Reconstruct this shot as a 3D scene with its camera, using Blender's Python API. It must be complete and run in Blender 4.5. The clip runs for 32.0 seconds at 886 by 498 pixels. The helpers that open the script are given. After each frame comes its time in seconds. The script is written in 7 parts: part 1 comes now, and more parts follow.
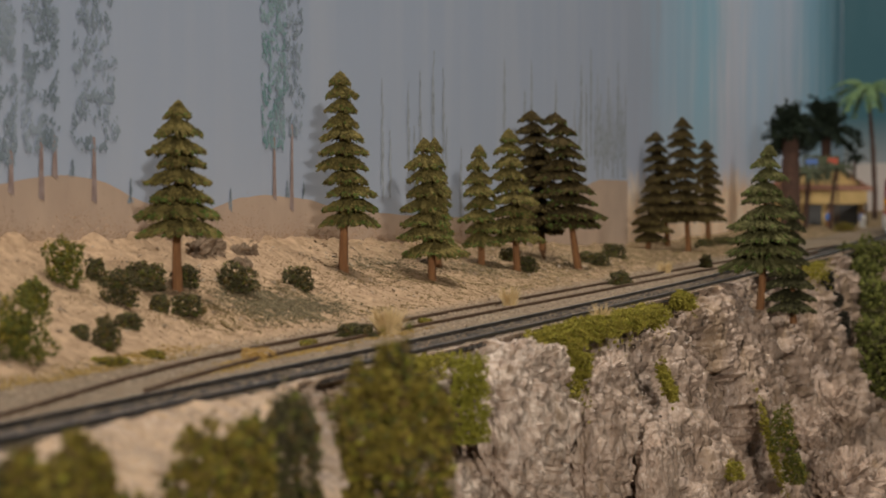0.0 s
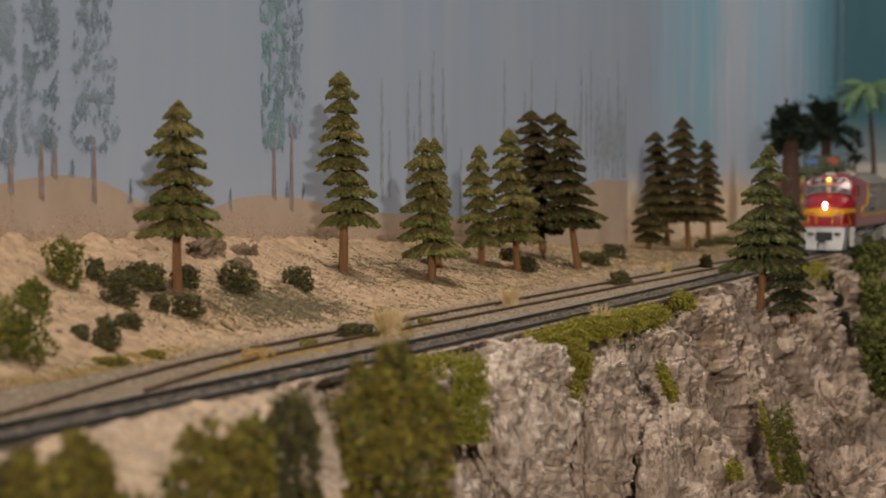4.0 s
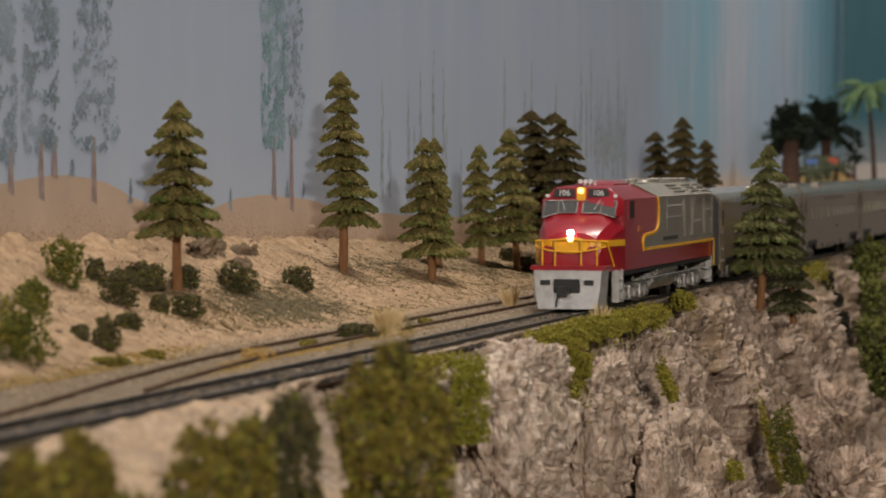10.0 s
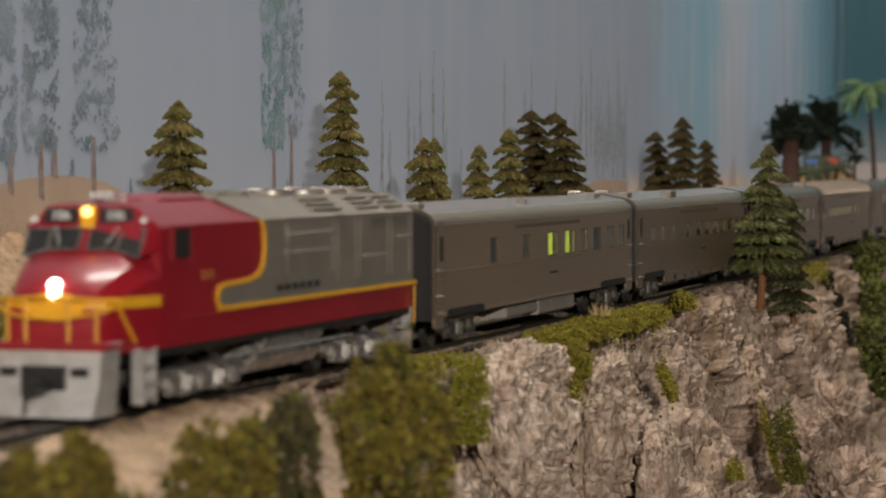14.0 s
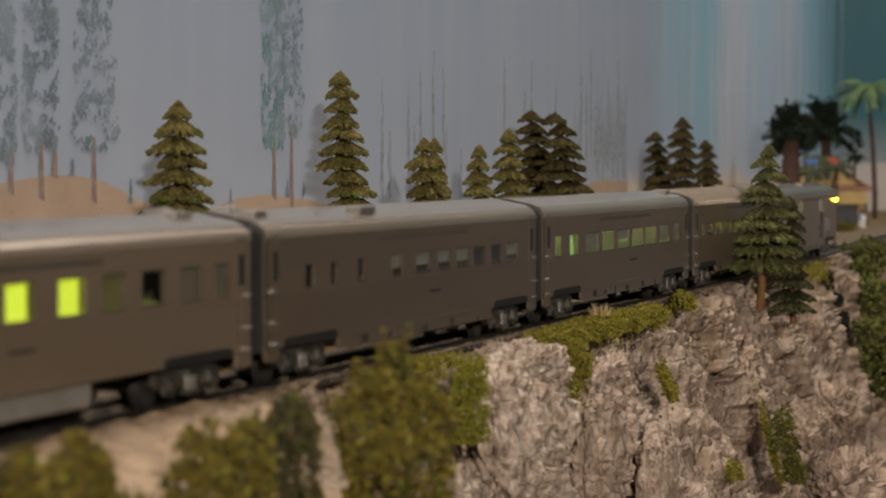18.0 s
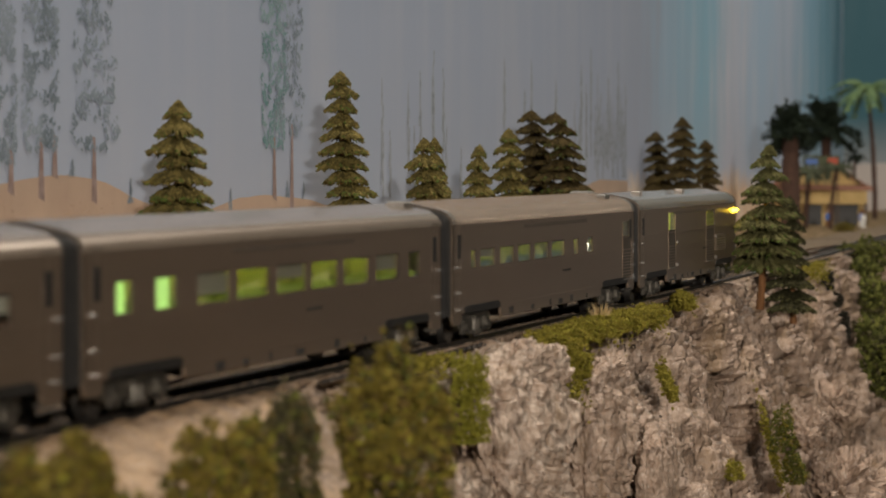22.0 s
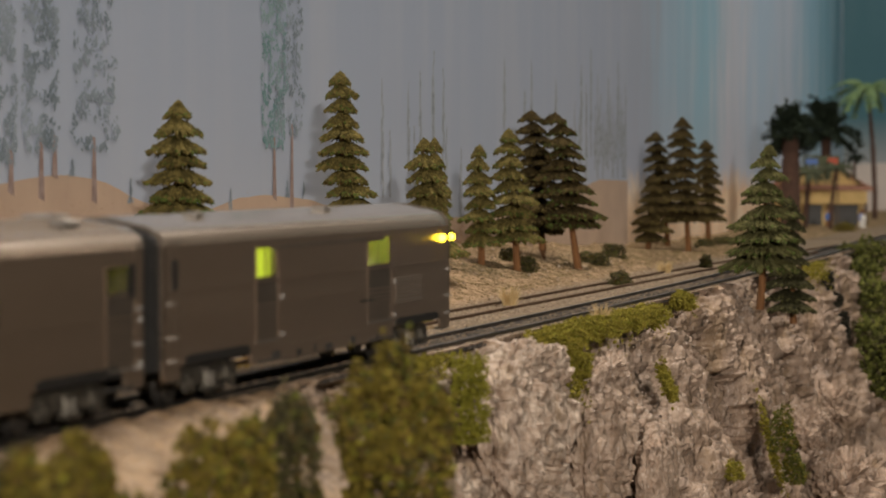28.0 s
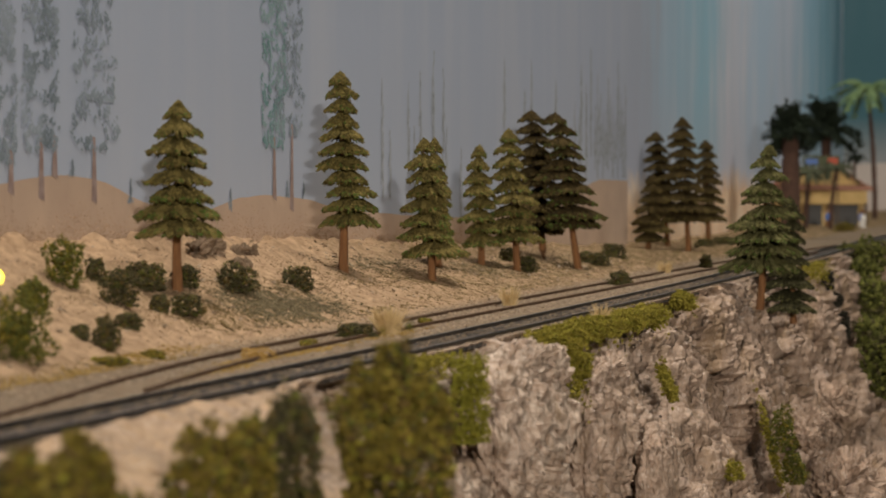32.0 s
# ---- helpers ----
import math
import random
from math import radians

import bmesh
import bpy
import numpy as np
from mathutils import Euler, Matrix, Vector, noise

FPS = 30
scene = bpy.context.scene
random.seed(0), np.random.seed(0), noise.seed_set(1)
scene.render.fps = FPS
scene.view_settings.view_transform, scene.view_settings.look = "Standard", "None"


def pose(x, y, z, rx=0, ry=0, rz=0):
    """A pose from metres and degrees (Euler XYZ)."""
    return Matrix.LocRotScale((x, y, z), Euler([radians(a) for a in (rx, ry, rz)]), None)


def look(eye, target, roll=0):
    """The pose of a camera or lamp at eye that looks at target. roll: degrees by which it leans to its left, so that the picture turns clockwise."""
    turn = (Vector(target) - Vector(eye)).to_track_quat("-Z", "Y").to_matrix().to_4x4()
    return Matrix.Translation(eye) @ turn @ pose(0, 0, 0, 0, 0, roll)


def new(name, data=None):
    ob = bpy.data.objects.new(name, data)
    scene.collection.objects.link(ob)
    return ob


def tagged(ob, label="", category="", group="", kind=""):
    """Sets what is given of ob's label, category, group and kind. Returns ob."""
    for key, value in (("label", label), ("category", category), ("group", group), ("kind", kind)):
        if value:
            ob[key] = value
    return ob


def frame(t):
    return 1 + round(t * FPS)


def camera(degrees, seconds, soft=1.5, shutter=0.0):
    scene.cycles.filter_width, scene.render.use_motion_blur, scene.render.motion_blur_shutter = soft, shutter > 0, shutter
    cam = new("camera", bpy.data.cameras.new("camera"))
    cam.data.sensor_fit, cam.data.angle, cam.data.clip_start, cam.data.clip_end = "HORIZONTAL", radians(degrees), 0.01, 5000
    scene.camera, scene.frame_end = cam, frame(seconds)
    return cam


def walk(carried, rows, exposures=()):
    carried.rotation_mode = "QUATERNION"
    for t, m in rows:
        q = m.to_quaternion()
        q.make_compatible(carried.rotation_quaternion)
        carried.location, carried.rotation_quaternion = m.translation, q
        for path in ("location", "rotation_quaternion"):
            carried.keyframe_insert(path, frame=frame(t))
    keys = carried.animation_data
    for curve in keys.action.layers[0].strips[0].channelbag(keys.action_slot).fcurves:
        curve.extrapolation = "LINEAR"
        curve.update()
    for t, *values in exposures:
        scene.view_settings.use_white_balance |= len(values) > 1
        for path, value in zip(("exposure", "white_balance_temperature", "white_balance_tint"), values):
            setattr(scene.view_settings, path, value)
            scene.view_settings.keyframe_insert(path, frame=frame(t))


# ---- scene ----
# A model railway, built at its true model size (1:87). Rail tops lie at z = 0.

# -- camera: on a stand beside the layout, long lens, small depth of field
cam = camera(18.191, 32.0, soft=1.9, shutter=0.5)
EYE = pose(0.0, 0.0, 0.06115, 90 - 1.8025, 0, 0)
walk(cam, [(0.0, EYE), (32.0, EYE)], [(0.0, 0.0, 6500, 10), (13.0, 0.0, 6500, 10), (18.0, 0.0, 6600, 10.4), (32.0, 0.0, 6800, 11.3)])
cam.data.dof.use_dof = True
cam.data.dof.focus_distance = 1.22
cam.data.dof.aperture_fstop = 30.0

# -- the room's light: lamps under the ceiling, dim grey surroundings
world = bpy.data.worlds.new("room_air")
scene.world = world
world.use_nodes = True
world.node_tree.nodes["Background"].inputs[0].default_value = (1.0, 0.93, 0.86, 1)
world.node_tree.nodes["Background"].inputs[1].default_value = 0.004


def ceiling_lamp(name, eye, target, sx, sy, watts, colour):
    data = bpy.data.lights.new(name, "AREA")
    data.shape, data.size, data.size_y = "RECTANGLE", sx, sy
    data.energy, data.color = watts, colour
    ob = new(name, data)
    ob.matrix_world = look(eye, target)
    return ob


ceiling_lamp("room_lamp_behind", (0.44, -2.2, 0.60), (0.0, 1.3, 0.03), 0.07, 0.07, 62, (1.0, 0.92, 0.82))
ceiling_lamp("ceiling_lamp_over", (0.12, 1.08, 1.3), (0.05, 1.2, 0.0), 1.0, 0.12, 16.5, (1.0, 0.92, 0.82))
# added fill lamp, set only to brighten the far boards and station
ceiling_lamp("fill_lamp_far", (1.15, 2.65, 1.3), (0.4, 2.75, 0.0), 0.5, 0.5, 8.5, (1.0, 0.92, 0.82))


# -- materials
def mat(name, a, b=None, scale=300.0, rough=0.7, metal=0.0, bump=0.0, bump_scale=None, fine=None, spec=0.5,
        emit=0.0, emit_colour=None, vary=0.0, stretch=None, coat=0.0, detail=5.0):
    """A node material: two colours mixed by a noise at two scales, bump from a finer noise, a little change from piece to piece."""
    m = bpy.data.materials.new(name)
    m.use_nodes = True
    nt = m.node_tree
    n, l = nt.nodes, nt.links
    p = n["Principled BSDF"]
    p.inputs["Roughness"].default_value = rough
    p.inputs["Metallic"].default_value = metal
    p.inputs["Specular IOR Level"].default_value = spec
    p.inputs["Coat Weight"].default_value = coat
    co = n.new("ShaderNodeTexCoord")
    src = co.outputs["Object"]
    if stretch:
        mp = n.new("ShaderNodeMapping")
        mp.inputs["Scale"].default_value = stretch
        l.new(src, mp.inputs[0])
        src = mp.outputs[0]
    b = b or tuple(c * 0.8 for c in a)
    n1 = n.new("ShaderNodeTexNoise")
    n1.inputs["Scale"].default_value, n1.inputs["Detail"].default_value, n1.inputs["Roughness"].default_value = scale, 5.0, 0.6
    l.new(src, n1.inputs["Vector"])
    rp = n.new("ShaderNodeValToRGB")
    n1.inputs["Detail"].default_value = detail
    rp.color_ramp.elements[0].position, rp.color_ramp.elements[0].color = 0.33, (*a, 1)
    rp.color_ramp.elements[1].position, rp.color_ramp.elements[1].color = 0.67, (*b, 1)
    l.new(n1.outputs[0], rp.inputs[0])
    col = rp.outputs[0]
    if fine:
        n2 = n.new("ShaderNodeTexNoise")
        n2.inputs["Scale"].default_value, n2.inputs["Detail"].default_value = scale * 6, 3.0
        l.new(src, n2.inputs["Vector"])
        r2 = n.new("ShaderNodeValToRGB")
        r2.color_ramp.elements[0].position, r2.color_ramp.elements[1].position = 0.42, 0.62
        l.new(n2.outputs[0], r2.inputs[0])
        mx = n.new("ShaderNodeMix")
        mx.data_type = "RGBA"
        l.new(r2.outputs[0], mx.inputs[0])
        l.new(col, mx.inputs[6])
        mx.inputs[7].default_value = (*fine, 1)
        col = mx.outputs[2]
    if vary:
        oi = n.new("ShaderNodeObjectInfo")
        hs = n.new("ShaderNodeHueSaturation")
        ma = n.new("ShaderNodeMapRange")
        ma.inputs[3].default_value, ma.inputs[4].default_value = 1 - vary, 1 + vary
        l.new(oi.outputs["Random"], ma.inputs[0])
        l.new(ma.outputs[0], hs.inputs["Value"])
        l.new(col, hs.inputs["Color"])
        col = hs.outputs[0]
    l.new(col, p.inputs["Base Color"])
    if bump:
        n3 = n.new("ShaderNodeTexNoise")
        n3.inputs["Scale"].default_value, n3.inputs["Detail"].default_value = bump_scale or scale * 4, 4.0
        l.new(src, n3.inputs["Vector"])
        bp = n.new("ShaderNodeBump")
        bp.inputs["Strength"].default_value, bp.inputs["Distance"].default_value = 1.0, bump
        l.new(n3.outputs[0], bp.inputs["Height"])
        l.new(bp.outputs[0], p.inputs["Normal"])
    if emit:
        p.inputs["Emission Color"].default_value = (*(emit_colour or a), 1)
        p.inputs["Emission Strength"].default_value = emit
    return m


def island_foliage(name, dark, light, tip):
    """Foliage whose crumbs differ one from another."""
    dark = tuple(c * 0.8 for c in dark)
    m = mat(name, dark, light, 220.0, 0.9, spec=0.15, bump=0.0003, bump_scale=2500)
    n, l = m.node_tree.nodes, m.node_tree.links
    geo = n.new("ShaderNodeNewGeometry")
    rp = n.new("ShaderNodeValToRGB")
    rp.color_ramp.elements[0].position, rp.color_ramp.elements[0].color = 0.0, (*dark, 1)
    rp.color_ramp.elements[1].position, rp.color_ramp.elements[1].color = 1.0, (*tip, 1)
    e = rp.color_ramp.elements.new(0.6)
    e.color = (*light, 1)
    l.new(geo.outputs["Random Per Island"], rp.inputs[0])
    old = m.node_tree.nodes["Principled BSDF"].inputs["Base Color"].links[0].from_socket
    mx = n.new("ShaderNodeMix")
    mx.data_type = "RGBA"
    mx.inputs[0].default_value = 0.6
    l.new(old, mx.inputs[6])
    l.new(rp.outputs[0], mx.inputs[7])
    l.new(mx.outputs[2], m.node_tree.nodes["Principled BSDF"].inputs["Base Color"])
    return m


TIE_BLACK = mat("tie_black", (0.032, 0.029, 0.026), (0.075, 0.064, 0.054), 700, 0.7, vary=0.4)
TIE_BROWN = mat("tie_brown", (0.055, 0.042, 0.03), (0.09, 0.07, 0.05), 500, 0.8, vary=0.3)
RAIL_DARK = mat("rail_dark", (0.03, 0.028, 0.026), (0.06, 0.055, 0.05), 200, 0.4, metal=0.6)
RAIL_RUST = mat("rail_rust", (0.075, 0.04, 0.02), (0.13, 0.075, 0.042), 200, 0.75, metal=0.2)
RAIL_TOP = mat("rail_top_worn", (0.10, 0.10, 0.105), (0.20, 0.20, 0.21), 300, 0.35, metal=1.0)
BARK = mat("bark", (0.16, 0.07, 0.025), (0.26, 0.12, 0.045), 400, 0.85, bump=0.0004, bump_scale=1500, stretch=(1, 1, 0.2))
CONIFER = island_foliage("conifer_olive", (0.050, 0.041, 0.013), (0.175, 0.140, 0.045), (0.31, 0.245, 0.088))
CONIFER_DARK = island_foliage("conifer_dark", (0.026, 0.019, 0.008), (0.070, 0.050, 0.018), (0.125, 0.088, 0.033))
CONIFER_TIP = island_foliage("conifer_green_tip", (0.04, 0.065, 0.012), (0.10, 0.15, 0.03), (0.17, 0.22, 0.06))
CONIFER_GREEN = island_foliage("conifer_green", (0.036, 0.036, 0.013), (0.115, 0.108, 0.040), (0.23, 0.22, 0.10))
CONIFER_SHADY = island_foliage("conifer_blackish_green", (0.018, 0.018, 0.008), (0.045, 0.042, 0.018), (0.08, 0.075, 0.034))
BUSH_DARK = island_foliage("bush_dark", (0.033, 0.030, 0.014), (0.088, 0.079, 0.037), (0.15, 0.13, 0.062))
BUSH_OLIVE = island_foliage("bush_olive", (0.065, 0.052, 0.009), (0.20, 0.155, 0.026), (0.34, 0.265, 0.05))
BUSH_GREEN = island_foliage("bush_green", (0.045, 0.052, 0.012), (0.12, 0.13, 0.028), (0.19, 0.19, 0.045))
MOSS = island_foliage("moss", (0.11, 0.10, 0.014), (0.25, 0.21, 0.03), (0.37, 0.31, 0.06))
STRAW = mat("straw", (0.50, 0.36, 0.17), (0.66, 0.50, 0.27), 300, 0.9)
OCHRE = mat("ochre_turf", (0.36, 0.22, 0.06), (0.48, 0.31, 0.10), 300, 0.95)


# -- mesh helpers
class Geo:
    """Collects vertices and faces of one mesh."""

    def __init__(self):
        self.v, self.f, self.k = [], [], []

    def add(self, vs, fs, k=0):
        o = len(self.v)
        self.v += [tuple(p) for p in vs]
        self.f += [tuple(i + o for i in q) for q in fs]
        self.k += [k] * len(fs)
        return self

    def box(self, x0, x1, y0, y1, z0, z1, k=0, c=0.0):
        """A box; c: chamfer of its edges along x."""
        if c:
            ring = [(y0 + c, z0), (y1 - c, z0), (y1, z0 + c), (y1, z1 - c), (y1 - c, z1), (y0 + c, z1), (y0, z1 - c), (y0, z0 + c)]
            return self.loft([[(x0, y, z) for y, z in ring], [(x1, y, z) for y, z in ring]], k)
        vs = [(x, y, z) for x in (x0, x1) for y in (y0, y1) for z in (z0, z1)]
        return self.add(vs, [(0, 1, 3, 2), (4, 6, 7, 5), (0, 4, 5, 1), (2, 3, 7, 6), (0, 2, 6, 4), (1, 5, 7, 3)], k)

    def loft(self, rings, k=0, caps=True):
        n, o = len(rings[0]), len(self.v)
        for r in rings:
            self.v += [tuple(p) for p in r]
        for i in range(len(rings) - 1):
            for j in range(n):
                a, b = o + i * n + j, o + i * n + (j + 1) % n
                self.f.append((a, b, b + n, a + n))
                self.k.append(k)
        if caps:
            self.f.append(tuple(o + j for j in reversed(range(n))))
            self.f.append(tuple(o + (len(rings) - 1) * n + j for j in range(n)))
            self.k += [k, k]
        return self

    def tube(self, pts, r, sides=6, k=0):
        pts = [Vector(p) for p in pts]
        rings = []
        for i, p in enumerate(pts):
            d = (pts[min(i + 1, len(pts) - 1)] - pts[max(i - 1, 0)]).normalized()
            u = d.cross(Vector((0, 0, 1)))
            u = u.normalized() if u.length > 0.1 else Vector((1, 0, 0))
            w = d.cross(u)
            rr = r[i] if isinstance(r, (list, tuple)) else r
            rings.append([p + (u * math.cos(a) + w * math.sin(a)) * rr for a in (2 * math.pi * j / sides for j in range(sides))])
        return self.loft(rings, k)

    def disc(self, c, r, h, axis="z", n=20, k=0, r2=None):
        """A round solid of height h centred on c along an axis."""
        i = "xyz".index(axis)
        rings = []
        for e, rr in ((-h / 2, r), (h / 2, r2 or r)):
            ring = []
            for j in range(n):
                a = 2 * math.pi * j / n
                q = [0, 0, 0]
                q[i], q[(i + 1) % 3], q[(i + 2) % 3] = e, rr * math.cos(a), rr * math.sin(a)
                ring.append([c[m] + q[m] for m in range(3)])
            rings.append(ring)
        return self.loft(rings, k)

    def slab(self, poly, y0, y1, k=0):
        """A polygon in x, z, thick from y0 to y1."""
        return self.loft([[(x, y0, z) for x, z in poly], [(x, y1, z) for x, z in poly]], k)

    def mesh(self, name, mats, smooth=35):
        me = bpy.data.meshes.new(name)
        me.from_pydata(self.v, [], self.f)
        for m in mats if isinstance(mats, (list, tuple)) else [mats]:
            me.materials.append(m)
        me.polygons.foreach_set("material_index", self.k)
        bm = bmesh.new()
        bm.from_mesh(me)
        bmesh.ops.recalc_face_normals(bm, faces=bm.faces)
        bm.to_mesh(me)
        bm.free()
        if smooth:
            me.shade_smooth()
            me.set_sharp_from_angle(angle=radians(smooth))
        return me


def part(name, geo, mats, parent=None, label="", smooth=35, at=None):
    ob = new(name, geo.mesh(name, mats, smooth) if isinstance(geo, Geo) else geo)
    if parent:
        ob.parent = parent
    if at is not None:
        ob.matrix_basis = at
    return tagged(ob, label) if label else ob


def grid_mesh(name, pts, rows, cols, mats, smooth=True, attr=None):
    """A sheet of rows x cols points; attr: (name, values) stored per point."""
    me = bpy.data.meshes.new(name)
    idx = np.arange(rows * cols).reshape(rows, cols)
    f = np.stack([idx[:-1, :-1], idx[:-1, 1:], idx[1:, 1:], idx[1:, :-1]], -1).reshape(-1, 4)
    me.from_pydata(pts.reshape(-1, 3).tolist(), [], f.tolist())
    for m in mats if isinstance(mats, (list, tuple)) else [mats]:
        me.materials.append(m)
    if smooth:
        me.shade_smooth()
    if attr:
        me.attributes.new(attr[0], "FLOAT", "POINT").data.foreach_set("value", attr[1].ravel())
    return me


OCTA_V = np.array([(1, 0, 0), (0, 1, 0), (-1, 0, 0), (0, -1, 0), (0, 0, 1), (0, 0, -1)], float)
OCTA_F = np.array([(0, 1, 4), (1, 2, 4), (2, 3, 4), (3, 0, 4), (1, 0, 5), (2, 1, 5), (3, 2, 5), (0, 3, 5)])


def crumbs(name, pts, size, mats, rng, kinds=None, flat=0.7):
    """A mesh of many small uneven crumbs of foam round the points given."""
    n = len(pts)
    r = rng.uniform(size[0], size[1], (n, 1, 1))
    v = OCTA_V[None] * rng.uniform(0.6, 1.4, (n, 6, 1)) + rng.normal(0, 0.18, (n, 6, 3))
    a, b = rng.uniform(0, 6.28, n), rng.uniform(-0.8, 0.8, n)
    ca, sa, cb, sb = np.cos(a), np.sin(a), np.cos(b), np.sin(b)
    v[:, :, 2] *= flat
    z, o = np.zeros(n), np.ones(n)
    m = np.stack([np.stack([ca * cb, -sa, ca * sb], -1), np.stack([sa * cb, ca, sa * sb], -1), np.stack([-sb, z, cb], -1)], 1)
    v = np.einsum("nij,nkj->nki", m, v) * r + pts[:, None, :]
    f = OCTA_F[None] + 6 * np.arange(n)[:, None, None]
    me = bpy.data.meshes.new(name)
    me.from_pydata(v.reshape(-1, 3).tolist(), [], f.reshape(-1, 3).tolist())
    for q in mats if isinstance(mats, (list, tuple)) else [mats]:
        me.materials.append(q)
    if kinds is not None:
        me.polygons.foreach_set("material_index", np.repeat(kinds, 8).astype(np.int32))
    return me


# -- the line: a nearly straight main track, s metres along it, n metres to the side of the backdrop
S_KNOTS = [-0.7, -0.35, 0.0, 0.35, 0.7, 1.05, 1.4, 1.75, 2.1]
S_BEND = [0.045, 0.065, 0.024, 0.051, 0.0097, -0.0251, -0.0176, -0.0176, -0.0176]
S_ALL = np.arange(-3.0, 4.2, 0.005)
_zero = int(np.argmin(abs(S_ALL)))
_th = np.cumsum(np.where(S_ALL < -0.9, 0.0, np.interp(S_ALL, S_KNOTS, S_BEND))) * 0.005
L_TH = _th - _th[_zero] + 1.28241
_x, _y = np.cumsum(np.cos(L_TH)) * 0.005, np.cumsum(np.sin(L_TH)) * 0.005
L_X, L_Y = _x - _x[_zero] + 0.00319, _y - _y[_zero] + 0.97079


def line(s, n=0.0):
    """World x, y and heading of a place s along the main track and n to its side (arrays or numbers)."""
    th = np.interp(s, S_ALL, L_TH)
    return np.interp(s, S_ALL, L_X) - n * np.sin(th), np.interp(s, S_ALL, L_Y) + n * np.cos(th), th


def at(s, n, z):
    x, y, _ = line(s, n)
    return Vector((float(x), float(y), float(z)))


def ease(a, b, x):
    t = np.clip((x - a) / (b - a), 0, 1)
    return t * t * (3 - 2 * t)


def bank(s, n):
    """Height of the sandy bank behind the tracks."""
    top = np.interp(s, [-0.6, -0.1, 0.1, 0.3, 0.6, 0.9, 1.2, 3], [0.04, 0.034, 0.0295, 0.0234, 0.013, 0.004, -0.002, -0.003])
    return -0.0013 + (top + 0.0013) * np.clip((n - 0.06) / 0.086, 0, 3) ** 1.15


def fbm(x, y, z, octaves=4):
    return noise.fractal((x, y, z), 1.0, 2.0, octaves)


def climb(n):
    """Sand smeared up the foot of the backdrop."""
    return 0.0028 * float(ease(0.120, 0.146, n))


# -- ground behind the cliff edge
def build_ground():
    ss = np.concatenate([np.arange(-2.6, -0.5, 0.06), np.arange(-0.5, 1.3, 0.0045), np.arange(1.3, 4.0, 0.04)])
    nn = np.concatenate([np.linspace(-0.0115, 0.055, 34), np.linspace(0.0575, 0.150, 62), np.array([0.16, 0.2, 0.3, 0.5, 0.9])])
    pts = np.zeros((len(ss), len(nn), 3))
    sand = np.zeros((len(ss), len(nn)))
    for i, s in enumerate(ss):
        x, y, _ = line(s, nn)
        z = bank(s, np.minimum(nn, 0.16))
        for j, n in enumerate(nn):
            px, py = x[j], y[j]
            lump = fbm(px * 45, py * 45, 3.1, 4)
            grit = fbm(px * 210, py * 210, 7.7, 3)
            k = float(ease(0.05, 0.075, n))
            rut = abs(fbm(px * 95, py * 95, 1.7, 3))
            z[j] += k * (0.0022 * lump + 0.0008 * grit - 0.0005 * rut + climb(n) * (0.5 + fbm(px * 70, py * 70, 9.0, 5))) + (1 - k) * (0.0004 * grit - 0.0006 * float(ease(0.0102, 0.0078, abs(n))))
            sand[i, j] = k + 0.25 * lump + 0.2 * grit
        pts[i, :, 0], pts[i, :, 1], pts[i, :, 2] = x, y, z
    me = grid_mesh("ground", pts, len(ss), len(nn), GROUND, attr=("sandy", sand))
    sg, ng = np.meshgrid(ss, nn, indexing="ij")
    turf = (ease(0.12, 0.5, sg) * 1.1 + ease(0.5, 0.9, sg) * 1.2) * ease(0.05, 0.07, ng) + 0.5 * np.exp(-((sg + 0.02) / 0.10) ** 2 - ((ng - 0.108) / 0.014) ** 2) + 1.9 * np.exp(-((sg - 0.065) / 0.05) ** 2 - ((ng - 0.085) / 0.013) ** 2) + 0.6 * np.exp(-((sg + 0.17) / 0.08) ** 2 - ((ng - 0.062) / 0.006) ** 2)
    me.attributes.new("turf", "FLOAT", "POINT").data.foreach_set("value", turf.ravel())
    return tagged(new("ground", me), "sandy tan scenery ground rising to the painted backdrop", "ground", kind="structure")


def two_surface(name, first, second, attr, lo, hi, depth=0.0013, grain=600, spec=0.15, fine=None, stretch=None):
    """Blends the colours of two materials by a stored value."""
    m = mat(name, *first, bump=depth, bump_scale=grain, spec=spec, detail=9.0, fine=fine, stretch=stretch)
    n, l = m.node_tree.nodes, m.node_tree.links
    p = n["Principled BSDF"]
    base = p.inputs["Base Color"].links[0].from_socket
    at_ = n.new("ShaderNodeAttribute")
    at_.attribute_name = attr
    co = n.new("ShaderNodeTexCoord")
    nz = n.new("ShaderNodeTexNoise")
    nz.inputs["Scale"].default_value, nz.inputs["Detail"].default_value = second[2], 6.0
    l.new(co.outputs["Object"], nz.inputs["Vector"])
    rp = n.new("ShaderNodeValToRGB")
    rp.color_ramp.elements[0].position, rp.color_ramp.elements[0].color = 0.35, (*second[0], 1)
    rp.color_ramp.elements[1].position, rp.color_ramp.elements[1].color = 0.65, (*second[1], 1)
    l.new(nz.outputs[0], rp.inputs[0])
    mr = n.new("ShaderNodeMapRange")
    mr.inputs[1].default_value, mr.inputs[2].default_value = lo, hi
    l.new(at_.outputs["Fac"], mr.inputs[0])
    mx = n.new("ShaderNodeMix")
    mx.data_type = "RGBA"
    l.new(mr.outputs[0], mx.inputs[0])
    l.new(base, mx.inputs[6])
    l.new(rp.outputs[0], mx.inputs[7])
    l.new(mx.outputs[2], p.inputs["Base Color"])
    return m


